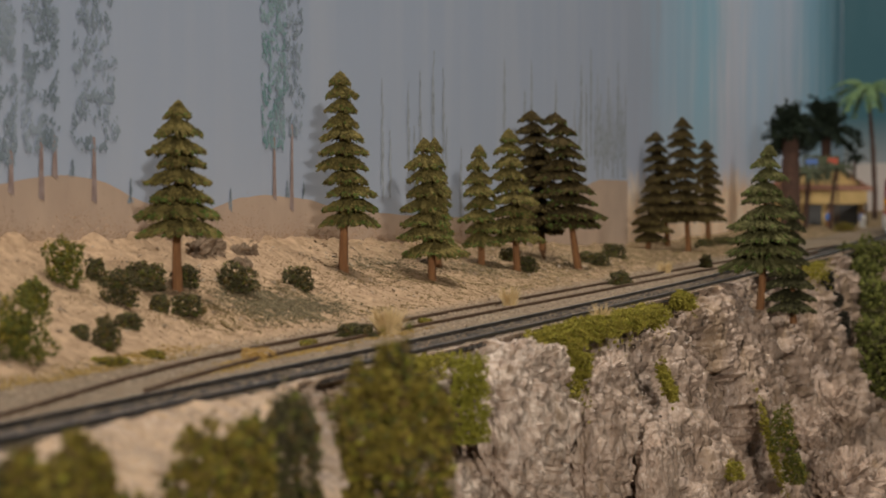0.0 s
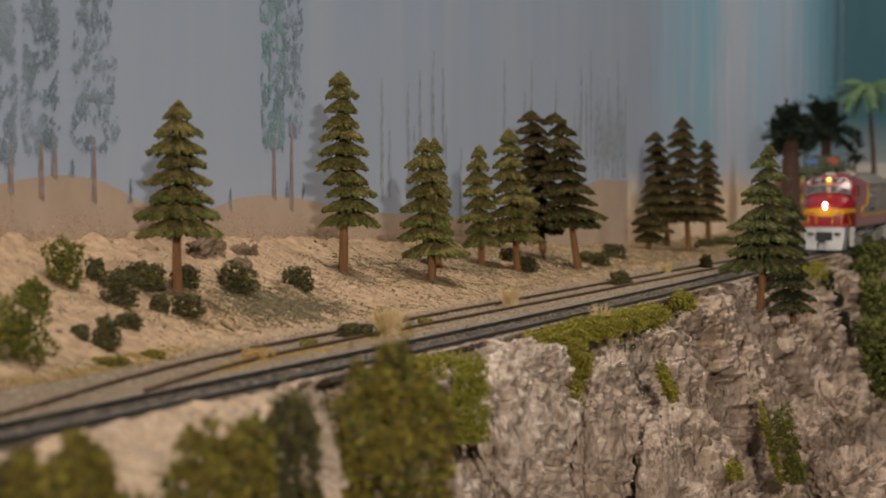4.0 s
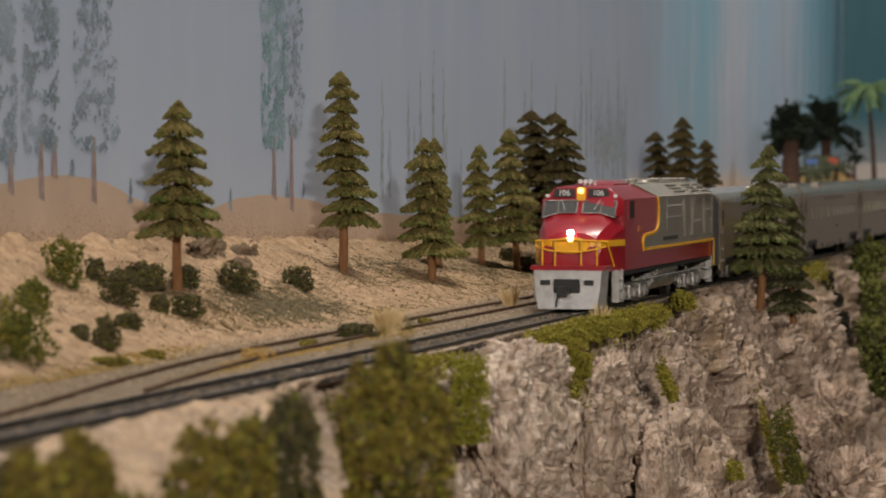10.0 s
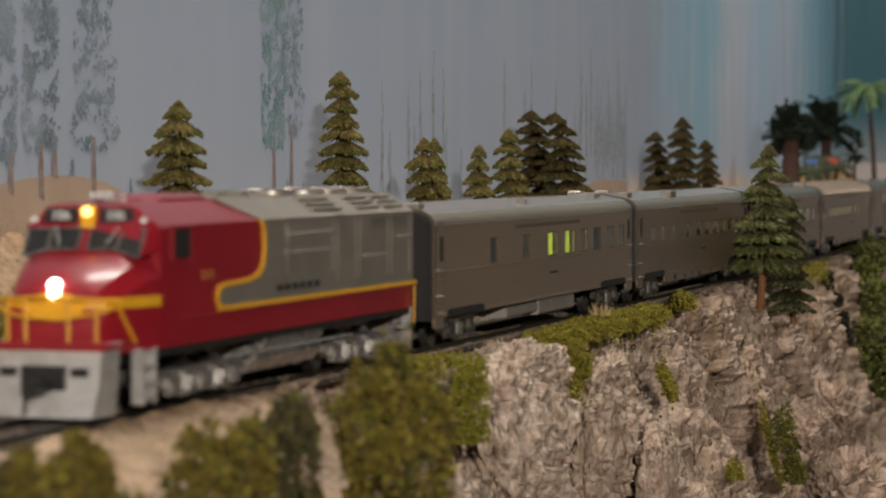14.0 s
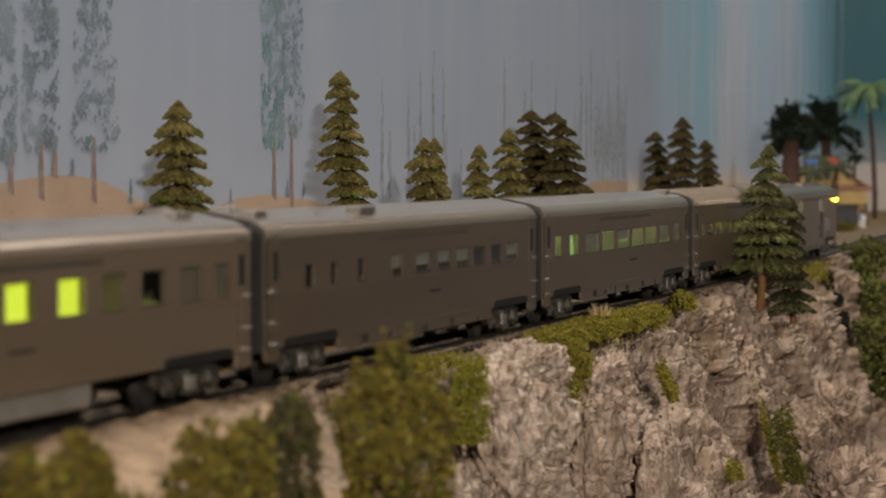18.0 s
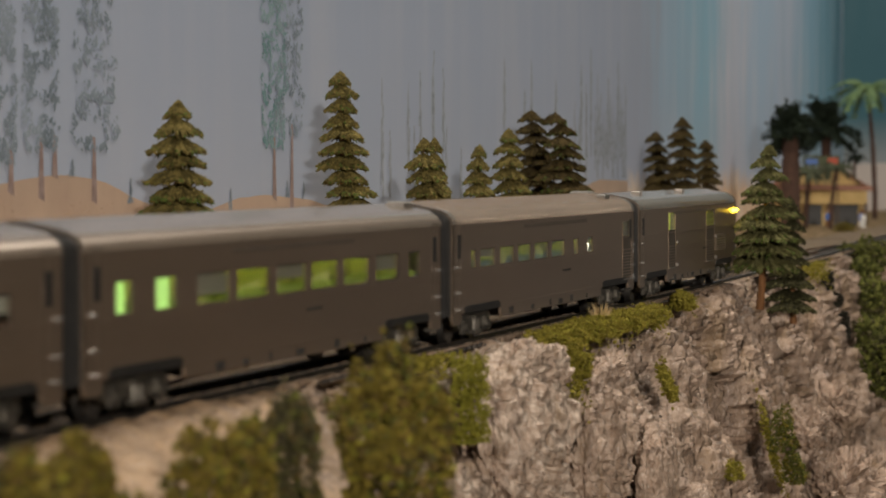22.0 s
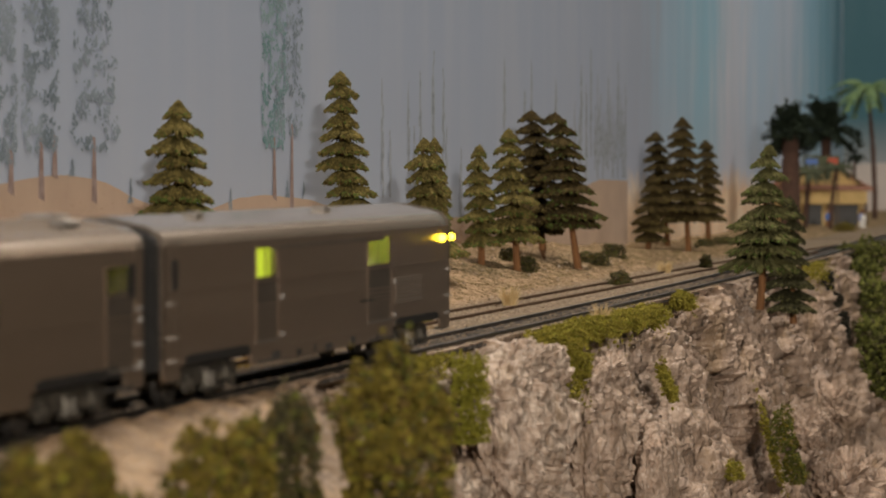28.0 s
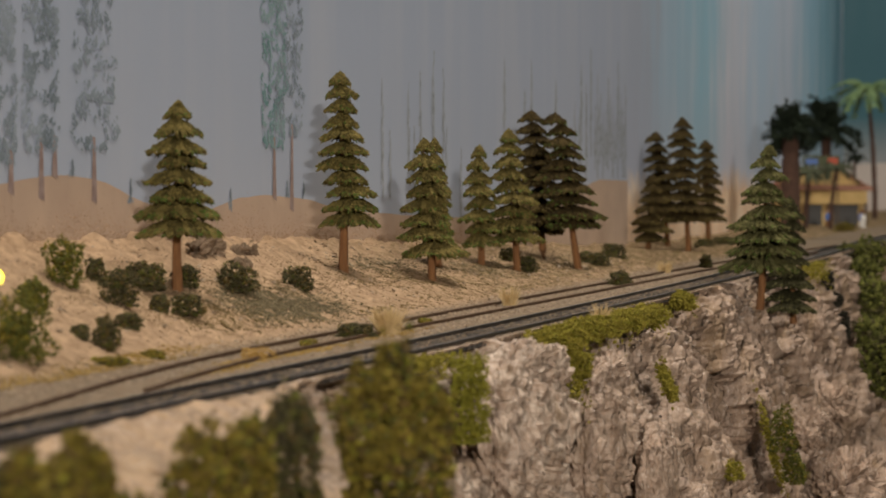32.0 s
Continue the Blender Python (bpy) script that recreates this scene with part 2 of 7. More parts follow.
GROUND = two_surface("ground_sand_and_ballast", ((0.15, 0.115, 0.078), (0.36, 0.275, 0.19), 330, 0.95),
                     ((0.32, 0.216, 0.134), (0.51, 0.355, 0.225), 240.0), "sandy", 0.25, 0.7, 0.0005, 1000, fine=(0.19, 0.15, 0.108))
ROCK = two_surface("plaster_rock", ((0.215, 0.144, 0.100), (0.585, 0.435, 0.33), 150, 0.5),
                   ((0.45, 0.30, 0.175), (0.60, 0.415, 0.255), 110.0), "sandy", 0.35, 0.75, 0.0010, 420, 0.4, (0.42, 0.315, 0.245), (1, 1, 0.45))


def add_wash(m, attr, light, scale, stain):
    """Paler plaster where the stored value is high, painted crest highlights included, and dark brown wash in broken
    patches.
    """
    n, l = m.node_tree.nodes, m.node_tree.links
    p = n["Principled BSDF"]
    base = p.inputs["Base Color"].links[0].from_socket
    a = n.new("ShaderNodeAttribute")
    a.attribute_name = attr
    co = n.new("ShaderNodeTexCoord")
    nz = n.new("ShaderNodeTexNoise")
    nz.inputs["Scale"].default_value, nz.inputs["Detail"].default_value, nz.inputs["Roughness"].default_value = scale, 7.0, 0.7
    l.new(co.outputs["Object"], nz.inputs["Vector"])
    r = n.new("ShaderNodeValToRGB")
    r.color_ramp.elements[0].position, r.color_ramp.elements[0].color = 0.42, (0, 0, 0, 1)
    r.color_ramp.elements[1].position, r.color_ramp.elements[1].color = 0.60, (1, 1, 1, 1)
    l.new(nz.outputs[0], r.inputs[0])
    mu = n.new("ShaderNodeMath")
    mu.operation = "MULTIPLY"
    l.new(r.outputs[0], mu.inputs[0])
    l.new(a.outputs["Fac"], mu.inputs[1])
    m1 = n.new("ShaderNodeMix")
    m1.data_type = "RGBA"
    l.new(mu.outputs[0], m1.inputs[0])
    l.new(base, m1.inputs[6])
    m1.inputs[7].default_value = (*light, 1)
    n2 = n.new("ShaderNodeTexNoise")
    n2.inputs["Scale"].default_value, n2.inputs["Detail"].default_value, n2.inputs["Roughness"].default_value = scale * 0.45, 8.0, 0.75
    l.new(co.outputs["Object"], n2.inputs["Vector"])
    r2 = n.new("ShaderNodeValToRGB")
    r2.color_ramp.elements[0].position, r2.color_ramp.elements[0].color = 0.52, (0, 0, 0, 1)
    r2.color_ramp.elements[1].position, r2.color_ramp.elements[1].color = 0.66, (0.75, 0.75, 0.75, 1)
    l.new(n2.outputs[0], r2.inputs[0])
    m2 = n.new("ShaderNodeMix")
    m2.data_type = "RGBA"
    l.new(r2.outputs[0], m2.inputs[0])
    l.new(m1.outputs[2], m2.inputs[6])
    m2.inputs[7].default_value = (*stain, 1)
    l.new(m2.outputs[2], p.inputs["Base Color"])


add_wash(GROUND, "turf", (0.185, 0.135, 0.066), 210, (0.25, 0.165, 0.098))
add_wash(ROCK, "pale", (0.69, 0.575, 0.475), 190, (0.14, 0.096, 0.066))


def add_veins(m, scale, thin, dark, amount, relief):
    """Fine broken cracks and chips over a rock: thin dark seams and crisp relief."""
    n, l = m.node_tree.nodes, m.node_tree.links
    p = n["Principled BSDF"]
    base, bent = p.inputs["Base Color"].links[0].from_socket, p.inputs["Normal"].links[0].from_socket
    co, mp, wz = n.new("ShaderNodeTexCoord"), n.new("ShaderNodeMapping"), n.new("ShaderNodeTexNoise")
    mp.inputs["Scale"].default_value = (1, 1, 0.42)
    mp.inputs["Rotation"].default_value = (0.25, 0.3, 0)
    wz.inputs["Scale"].default_value, wz.inputs["Detail"].default_value = scale * 0.8, 4.0
    l.new(co.outputs["Object"], mp.inputs[0])
    l.new(co.outputs["Object"], wz.inputs["Vector"])
    bend = n.new("ShaderNodeVectorMath")
    bend.operation = "MULTIPLY_ADD"
    bend.inputs[1].default_value = (0.010, 0.010, 0.010)
    l.new(wz.outputs["Color"], bend.inputs[0])
    l.new(mp.outputs[0], bend.inputs[2])
    ve = n.new("ShaderNodeTexVoronoi")
    ve.feature = "DISTANCE_TO_EDGE"
    ve.inputs["Scale"].default_value = scale
    l.new(bend.outputs[0], ve.inputs["Vector"])
    mr = n.new("ShaderNodeMapRange")
    mr.inputs[1].default_value, mr.inputs[2].default_value, mr.inputs[3].default_value, mr.inputs[4].default_value = 0.0, thin, amount, 0.0
    l.new(ve.outputs["Distance"], mr.inputs[0])
    gate = n.new("ShaderNodeTexNoise")
    gate.inputs["Scale"].default_value, gate.inputs["Detail"].default_value = scale * 0.5, 3.0
    l.new(co.outputs["Object"], gate.inputs["Vector"])
    gr = n.new("ShaderNodeMapRange")
    gr.inputs[1].default_value, gr.inputs[2].default_value = 0.42, 0.58
    l.new(gate.outputs[0], gr.inputs[0])
    mu = n.new("ShaderNodeMath")
    mu.operation = "MULTIPLY"
    l.new(mr.outputs[0], mu.inputs[0])
    l.new(gr.outputs[0], mu.inputs[1])
    mx = n.new("ShaderNodeMix")
    mx.data_type = "RGBA"
    l.new(mu.outputs[0], mx.inputs[0])
    l.new(base, mx.inputs[6])
    mx.inputs[7].default_value = (*dark, 1)
    # patches of ochre and of mauve grey, then pale flecks
    col = mx.outputs[2]
    for k, lo, hi, top, paint in ((0.42, 0.52, 0.66, 0.55, (0.30, 0.205, 0.118)), (0.55, 0.54, 0.68, 0.4, (0.42, 0.325, 0.275)), (7.0, 0.60, 0.70, 0.7, (0.72, 0.62, 0.54))):
        pn, pr, pm = n.new("ShaderNodeTexNoise"), n.new("ShaderNodeMapRange"), n.new("ShaderNodeMix")
        pn.inputs["Scale"].default_value, pn.inputs["Detail"].default_value, pn.inputs["Distortion"].default_value = scale * k, 5.0, 0.6
        l.new(mp.outputs[0], pn.inputs["Vector"])
        pr.inputs[1].default_value, pr.inputs[2].default_value, pr.inputs[4].default_value = lo, hi, top
        l.new(pn.outputs[0], pr.inputs[0])
        pm.data_type = "RGBA"
        l.new(pr.outputs[0], pm.inputs[0])
        l.new(col, pm.inputs[6])
        pm.inputs[7].default_value = (*paint, 1)
        col = pm.outputs[2]
    l.new(col, p.inputs["Base Color"])
    vf = n.new("ShaderNodeTexVoronoi")
    vf.inputs["Scale"].default_value = scale * 2.6
    l.new(bend.outputs[0], vf.inputs["Vector"])
    bp = n.new("ShaderNodeBump")
    bp.inputs["Strength"].default_value, bp.inputs["Distance"].default_value = 1.0, relief
    l.new(vf.outputs["Distance"], bp.inputs["Height"])
    l.new(bent, bp.inputs["Normal"])
    l.new(bp.outputs[0], p.inputs["Normal"])


add_veins(ROCK, 115, 0.08, (0.085, 0.058, 0.040), 0.7, 0.0013)
build_ground()

# -- the cliff in front of the track: plaster rock, turning to a sandy bank where the camera stands
U_ = [0, 0.1, 0.2, 0.35, 0.5, 0.65, 0.8, 0.9, 1]
CLIFF_N = [-0.0115, -0.017, -0.024, -0.032, -0.042, -0.055, -0.08, -0.11, -0.2]
CLIFF_Z = [-0.0013, -0.0045, -0.016, -0.04, -0.08, -0.12, -0.16, -0.2, -0.25]
SAND_N = [-0.0115, -0.026, -0.042, -0.058, -0.08, -0.11, -0.14, -0.17, -0.25]
SAND_Z = [-0.0013, -0.007, -0.016, -0.026, -0.045, -0.07, -0.095, -0.12, -0.16]


def cliff_point(s, u):
    """Place, height and share of rock on the smooth cliff."""
    b = float(ease(-0.235, -0.150, s))
    n = b * np.interp(u, U_, CLIFF_N) + (1 - b) * np.interp(u, U_, SAND_N)
    z = b * np.interp(u, U_, CLIFF_Z) + (1 - b) * np.interp(u, U_, SAND_Z)
    return n, z, b


def facets(co, scale, seed):
    """Broken stone: flat, tilted pieces that step against one another, from -1 to 1."""
    q = Vector((co[0] * scale[0] + seed, co[1] * scale[1], co[2] * scale[2]))
    d, p = noise.voronoi(q)
    c = p[0]
    a = noise.cell((c.x * 7.3 + 0.5, c.y * 7.3, c.z * 7.3))
    tilt = noise.cell_vector((c.x * 5.1, c.y * 5.1 + 0.3, c.z * 5.1)) - Vector((0.5, 0.5, 0.5))
    crack = min((d[1] - d[0]) * 6, 1)
    return (a - 0.5) * 1.1 + (q - c).dot(tilt) * 1.5, crack


def ridges(p):
    """Sharp upright crests as in cast plaster, from 0 to 1."""
    h, a, total = 0.0, 1.0, 0.0
    q = Vector(p)
    for _ in range(4):
        h += a * (1 - min(abs(noise.noise(q)) * 2.2, 1)) ** 1.6
        total += a
        a *= 0.5
        q = q * 2.1 + Vector((3.1, 1.7, 5.3))
    return h / total


def build_cliff():
    ss = np.concatenate([np.arange(-2.6, -0.5, 0.06), np.arange(-0.5, -0.26, 0.005), np.arange(-0.26, 0.75, 0.0021),
                         np.arange(0.75, 1.6, 0.006), np.arange(1.6, 4.0, 0.05)])
    uu = np.concatenate([np.linspace(0, 0.62, 165), np.linspace(0.63, 1.0, 30)])
    pts = np.zeros((len(ss), len(uu), 3))
    sand = np.zeros((len(ss), len(uu)))
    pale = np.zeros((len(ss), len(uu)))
    coarse = np.zeros((len(ss), len(uu)))
    rise = np.zeros((len(ss), len(uu)))
    for i, s in enumerate(ss):
        n, z, b = cliff_point(s, uu)
        for j, u in enumerate(uu):
            zz = z[j]
            k = b * float(ease(0.0, 0.10, u))
            big = fbm(s * 8, zz * 9, 1.3, 2)
            w1, w2 = fbm(s * 55, zz * 40, 8.1, 3), fbm(s * 55, zz * 40, 3.3, 3)
            co = (s + 0.006 * big + 0.009 * w1, zz + 0.01 * big + 0.010 * w2, 0.35 * n[j])
            f1, c1 = facets((co[0] + 0.25 * zz, co[1], co[2]), (12, 9, 20), 0.0)
            f2, c2 = facets((co[0] - 0.2 * zz, co[1], co[2]), (33, 18, 40), 9.0)
            coarse[i, j] = k * (0.009 * big + 0.0090 * f1 + 0.0056 * f2 - 0.0045 * (1 - c1) - 0.0030 * (1 - c2))
            rise[i, j] = k * (0.003 * big + 0.002 * f2) * float(ease(0.3, 0.05, u)) + (1 - b) * 0.002 * fbm(s * 60, n[j] * 60, 5.0, 4)
            sand[i, j] = 1 - b + 0.25 * big + 0.5 * float(ease(0.12, 0.02, u)) * (0.6 + w1)
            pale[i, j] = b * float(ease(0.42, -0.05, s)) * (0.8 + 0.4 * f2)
    # ease the steps along the face, then carve the small pieces in space
    for _ in range(2):
        soft = coarse.copy()
        soft[1:-1] = (coarse[:-2] + 2 * coarse[1:-1] + coarse[2:]) / 4
        coarse = soft
    for i, s in enumerate(ss):
        n, z, b = cliff_point(s, uu)
        x, y, th = line(s, n - coarse[i])
        for j, u in enumerate(uu):
            k = b * float(ease(0.0, 0.10, u))
            fine = 0.0
            if k > 0:
                p = (x[j], y[j], z[j])
                w = fbm(p[0] * 60, p[1] * 60, p[2] * 60, 2) * 0.008
                f3, c3 = facets((p[0] + w, p[1] + w, p[2] - w), (85, 85, 52), 4.0)
                f4, c4 = facets((p[0] - w, p[1] + w, p[2] + w), (230, 230, 95), 2.0)
                rid = ridges((p[0] * 62 + 9 * w, p[1] * 62, p[2] * 18 + 0.2 * s * 62))
                fine = k * (0.0030 * f3 + 0.0016 * f4 - 0.0022 * (1 - c3) - 0.0010 * (1 - c4) + 0.0040 * (rid - 0.45))
                # crests and raised pieces are coloured paler, as a painted highlight
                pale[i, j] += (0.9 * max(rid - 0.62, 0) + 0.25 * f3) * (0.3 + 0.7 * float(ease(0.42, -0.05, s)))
            pts[i, j] = (x[j] + fine * math.sin(th), y[j] - fine * math.cos(th), z[j] + rise[i, j] + 0.4 * fine)
    me = grid_mesh("rock_cliff", pts, len(ss), len(uu), ROCK, attr=("sandy", sand))
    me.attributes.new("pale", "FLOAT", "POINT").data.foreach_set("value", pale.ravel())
    return tagged(new("rock_cliff", me), "grey-brown carved plaster rock cliff below the track", "cliff", kind="structure")


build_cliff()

# -- painted backdrop: board behind the bank, then a corner and two more boards
WALL_P = Vector((-0.13709, 1.01125, 0))
WALL_D = Vector((0.27712, 0.96084, 0))
WALL_OUT = Vector((0.96084, -0.27712, 0))


def painted(name, low, high, streak, amount, z0, z1, scale=(40, 40, 3)):
    """Paint that grades from low to high, with brushed upright streaks."""
    m = bpy.data.materials.new(name)
    m.use_nodes = True
    n, l = m.node_tree.nodes, m.node_tree.links
    p = n["Principled BSDF"]
    p.inputs["Roughness"].default_value = 0.55
    p.inputs["Specular IOR Level"].default_value = 0.3
    co = n.new("ShaderNodeTexCoord")
    sp = n.new("ShaderNodeSeparateXYZ")
    l.new(co.outputs["Object"], sp.inputs[0])
    mr = n.new("ShaderNodeMapRange")
    mr.inputs[1].default_value, mr.inputs[2].default_value = z0, z1
    l.new(sp.outputs[2], mr.inputs[0])
    mx = n.new("ShaderNodeMix")
    mx.data_type = "RGBA"
    mx.inputs[6].default_value, mx.inputs[7].default_value = (*low, 1), (*high, 1)
    l.new(mr.outputs[0], mx.inputs[0])
    sheet = mx.outputs[2]
    mp = n.new("ShaderNodeMapping")
    mp.inputs["Scale"].default_value = scale
    l.new(co.outputs["Object"], mp.inputs[0])
    nz = n.new("ShaderNodeTexNoise")
    nz.inputs["Scale"].default_value, nz.inputs["Detail"].default_value = 1.0, 4.0
    l.new(mp.outputs[0], nz.inputs["Vector"])
    rp = n.new("ShaderNodeValToRGB")
    rp.color_ramp.elements[0].position, rp.color_ramp.elements[0].color = 0.45, (0, 0, 0, 1)
    rp.color_ramp.elements[1].position, rp.color_ramp.elements[1].color = 0.7, (amount, amount, amount, 1)
    l.new(nz.outputs[0], rp.inputs[0])
    m2 = n.new("ShaderNodeMix")
    m2.data_type = "RGBA"
    l.new(rp.outputs[0], m2.inputs[0])
    l.new(sheet, m2.inputs[6])
    m2.inputs[7].default_value = (*streak, 1)
    l.new(m2.outputs[2], p.inputs["Base Color"])
    return m


SKY_GREY = painted("sky_paint_grey", (0.445, 0.51, 0.63), (0.395, 0.465, 0.595), (0.50, 0.545, 0.635), 0.4, 0.02, 0.14)


def blended_sky(name, x0, x1, stops, sand_stops):
    """A blended sky: colours change along the board under soft upright brush strokes; warm sand low down, painted
    brighter for lamplight.
    """
    m = bpy.data.materials.new(name)
    m.use_nodes = True
    n, l = m.node_tree.nodes, m.node_tree.links
    p = n["Principled BSDF"]
    p.inputs["Roughness"].default_value, p.inputs["Specular IOR Level"].default_value = 0.55, 0.3
    co, sp = n.new("ShaderNodeTexCoord"), n.new("ShaderNodeSeparateXYZ")
    l.new(co.outputs["Object"], sp.inputs[0])

    def strokes(scale, lo, hi, top):
        mp, nz, mr = n.new("ShaderNodeMapping"), n.new("ShaderNodeTexNoise"), n.new("ShaderNodeMapRange")
        mp.inputs["Scale"].default_value = scale
        nz.inputs["Scale"].default_value, nz.inputs["Detail"].default_value = 1.0, 5.0
        l.new(co.outputs["Object"], mp.inputs[0])
        l.new(mp.outputs[0], nz.inputs["Vector"])
        mr.inputs[1].default_value, mr.inputs[2].default_value, mr.inputs[4].default_value = lo, hi, top
        l.new(nz.outputs[0], mr.inputs[0])
        return mr.outputs[0]

    def mix(f, a, b):
        x = n.new("ShaderNodeMix")
        x.data_type = "RGBA"
        l.new(f, x.inputs[0])
        for sock, v in ((x.inputs[6], a), (x.inputs[7], b)):
            if isinstance(v, tuple):
                sock.default_value = (*v, 1)
            else:
                l.new(v, sock)
        return x.outputs[2]

    ax = n.new("ShaderNodeMapRange")
    ax.inputs[1].default_value, ax.inputs[2].default_value = x0, x1
    l.new(sp.outputs[0], ax.inputs[0])
    # the brush wanders a little along the board
    wob = n.new("ShaderNodeMath")
    wob.operation = "ADD"
    l.new(ax.outputs[0], wob.inputs[0])
    w = strokes((26, 26, 9), 0.3, 0.7, 0.07)
    l.new(w, wob.inputs[1])
    ramps = []
    for st in (stops, [(q, (h * 8, h * 8, h * 8)) for q, h in sand_stops]):
        r = n.new("ShaderNodeValToRGB")
        r.color_ramp.interpolation = "EASE"
        r.color_ramp.elements[0].color, r.color_ramp.elements[1].color = (*st[0][1], 1), (*st[-1][1], 1)
        for q, c in st[1:-1]:
            r.color_ramp.elements.new(q).color = (*c, 1)
        ramps.append(r)
    l.new(wob.outputs[0], ramps[0].inputs[0])
    l.new(ax.outputs[0], ramps[1].inputs[0])
    sky = ramps[0].outputs[0]
    haze = n.new("ShaderNodeMapRange")
    haze.inputs[1].default_value, haze.inputs[2].default_value, haze.inputs[3].default_value, haze.inputs[4].default_value = 0.05, 0.13, 0.45, 0.0
    l.new(sp.outputs[2], haze.inputs[0])
    sky = mix(haze.outputs[0], sky, (0.52, 0.56, 0.69))
    fade = n.new("ShaderNodeMapRange")
    fade.inputs[1].default_value, fade.inputs[2].default_value = 0.02, 0.22
    l.new(ax.outputs[0], fade.inputs[0])
    for scale, lo, hi, paint in (((34, 34, 5), 0.50, 0.74, (0.76, 0.77, 0.88)), ((22, 22, 4), 0.54, 0.75, (0.30, 0.50, 0.64))):
        mu = n.new("ShaderNodeMath")
        mu.operation = "MULTIPLY"
        l.new(strokes(scale, lo, hi, 0.5), mu.inputs[0])
        l.new(fade.outputs[0], mu.inputs[1])
        sky = mix(mu.outputs[0], sky, paint)
    # sand: its upper edge is brushed out softly
    dz = n.new("ShaderNodeMath")
    dz.operation = "MULTIPLY_ADD"
    dz.inputs[1].default_value = 0.125
    l.new(ramps[1].outputs[0], dz.inputs[0])
    l.new(strokes((60, 60, 50), 0.3, 0.7, 0.012), dz.inputs[2])
    df = n.new("ShaderNodeMath")
    df.operation = "SUBTRACT"
    l.new(dz.outputs[0], df.inputs[0])
    l.new(sp.outputs[2], df.inputs[1])
    edge = n.new("ShaderNodeMapRange")
    edge.inputs[1].default_value, edge.inputs[2].default_value = -0.010, 0.012
    l.new(df.outputs[0], edge.inputs[0])
    # sand colours are raised near white to carry a warm spill of lamplight
    sand = mix(strokes((25, 25, 40), 0.35, 0.65, 1.0), (0.84, 0.60, 0.41), (1.0, 0.82, 0.63))
    l.new(mix(edge.outputs[0], sky, sand), p.inputs["Base Color"])
    return m


SKY_BLUE = blended_sky("sky_paint_blue", 0.129, 0.517,
                       ((0.0, (0.415, 0.475, 0.60)), (0.07, (0.42, 0.49, 0.62)), (0.16, (0.40, 0.58, 0.75)), (0.26, (0.33, 0.60, 0.78)), (0.36, (0.64, 0.70, 0.84)),
                        (0.50, (0.48, 0.66, 0.86)), (0.64, (0.54, 0.66, 0.84)), (0.78, (0.32, 0.56, 0.75)), (0.90, (0.20, 0.44, 0.59)), (1.0, (0.11, 0.28, 0.38))),
                       ((0.0, 0.040), (0.12, 0.026), (0.22, 0.034), (0.34, 0.042), (0.46, 0.032), (0.7, 0.024), (1.0, 0.030)))
SKY_TEAL = painted("sky_paint_teal", (0.42, 0.42, 0.43), (0.06, 0.15, 0.19), (0.12, 0.21, 0.25), 0.6, 0.03, 0.12, (10, 10, 2))
HILL_PAINT = mat("hill_paint", (0.465, 0.345, 0.265), (0.555, 0.42, 0.318), 30, 0.8, bump=0.0002, detail=8.0)
TRUNK_PAINT = mat("trunk_paint", (0.25, 0.175, 0.16), (0.38, 0.30, 0.285), 200, 0.8)
LEAF_PAINT = mat("leaf_paint", (0.155, 0.205, 0.245), (0.33, 0.40, 0.48), 60, 0.8)
TEAL_PAINT = mat("teal_leaf_paint", (0.13, 0.27, 0.28), (0.30, 0.42, 0.46), 60, 0.8)
GREY_STROKE = mat("grey_stroke_paint", (0.25, 0.285, 0.32), (0.43, 0.48, 0.56), 230, 0.8)


def board(name, a, b, thick, material, label, low=-0.3, high=1.0):
    """An upright board from a to b in plan; its painted face is on the right-hand side of the way from a to b."""
    a, b = Vector((*a, 0)), Vector((*b, 0))
    d = (b - a).normalized()
    back = Vector((-d.y, d.x, 0)) * thick
    g = Geo()
    ring = [a, b, b + back, a + back]
    g.loft([[(p.x, p.y, low) for p in ring], [(p.x, p.y, high) for p in ring]])
    return tagged(part(name, g, material, smooth=0), label, "backdrop", kind="structure")


def on_wall(u, z, out=0.00025):
    p = WALL_P + WALL_D * u + WALL_OUT * out
    return (p.x, p.y, z)


W_A = WALL_P + WALL_D * -2.2
W_C = WALL_P + WALL_D * 0.9590
W_E = Vector((0.517, 3.58, 0))
W_G = Vector((2.3, 4.3, 0))
backdrop = board("wall_backdrop", W_A.xy, W_C.xy, 0.012, SKY_GREY, "painted backdrop of grey sky, sandy hills and tall trees")
backdrop_2 = board("wall_backdrop_2", W_C.xy, W_E.xy, 0.012, SKY_BLUE, "painted backdrop with pale blue streaked sky")
backdrop_3 = board("wall_backdrop_3", W_E.xy, W_G.xy, 0.012, SKY_TEAL, "painted backdrop with dark teal sky")

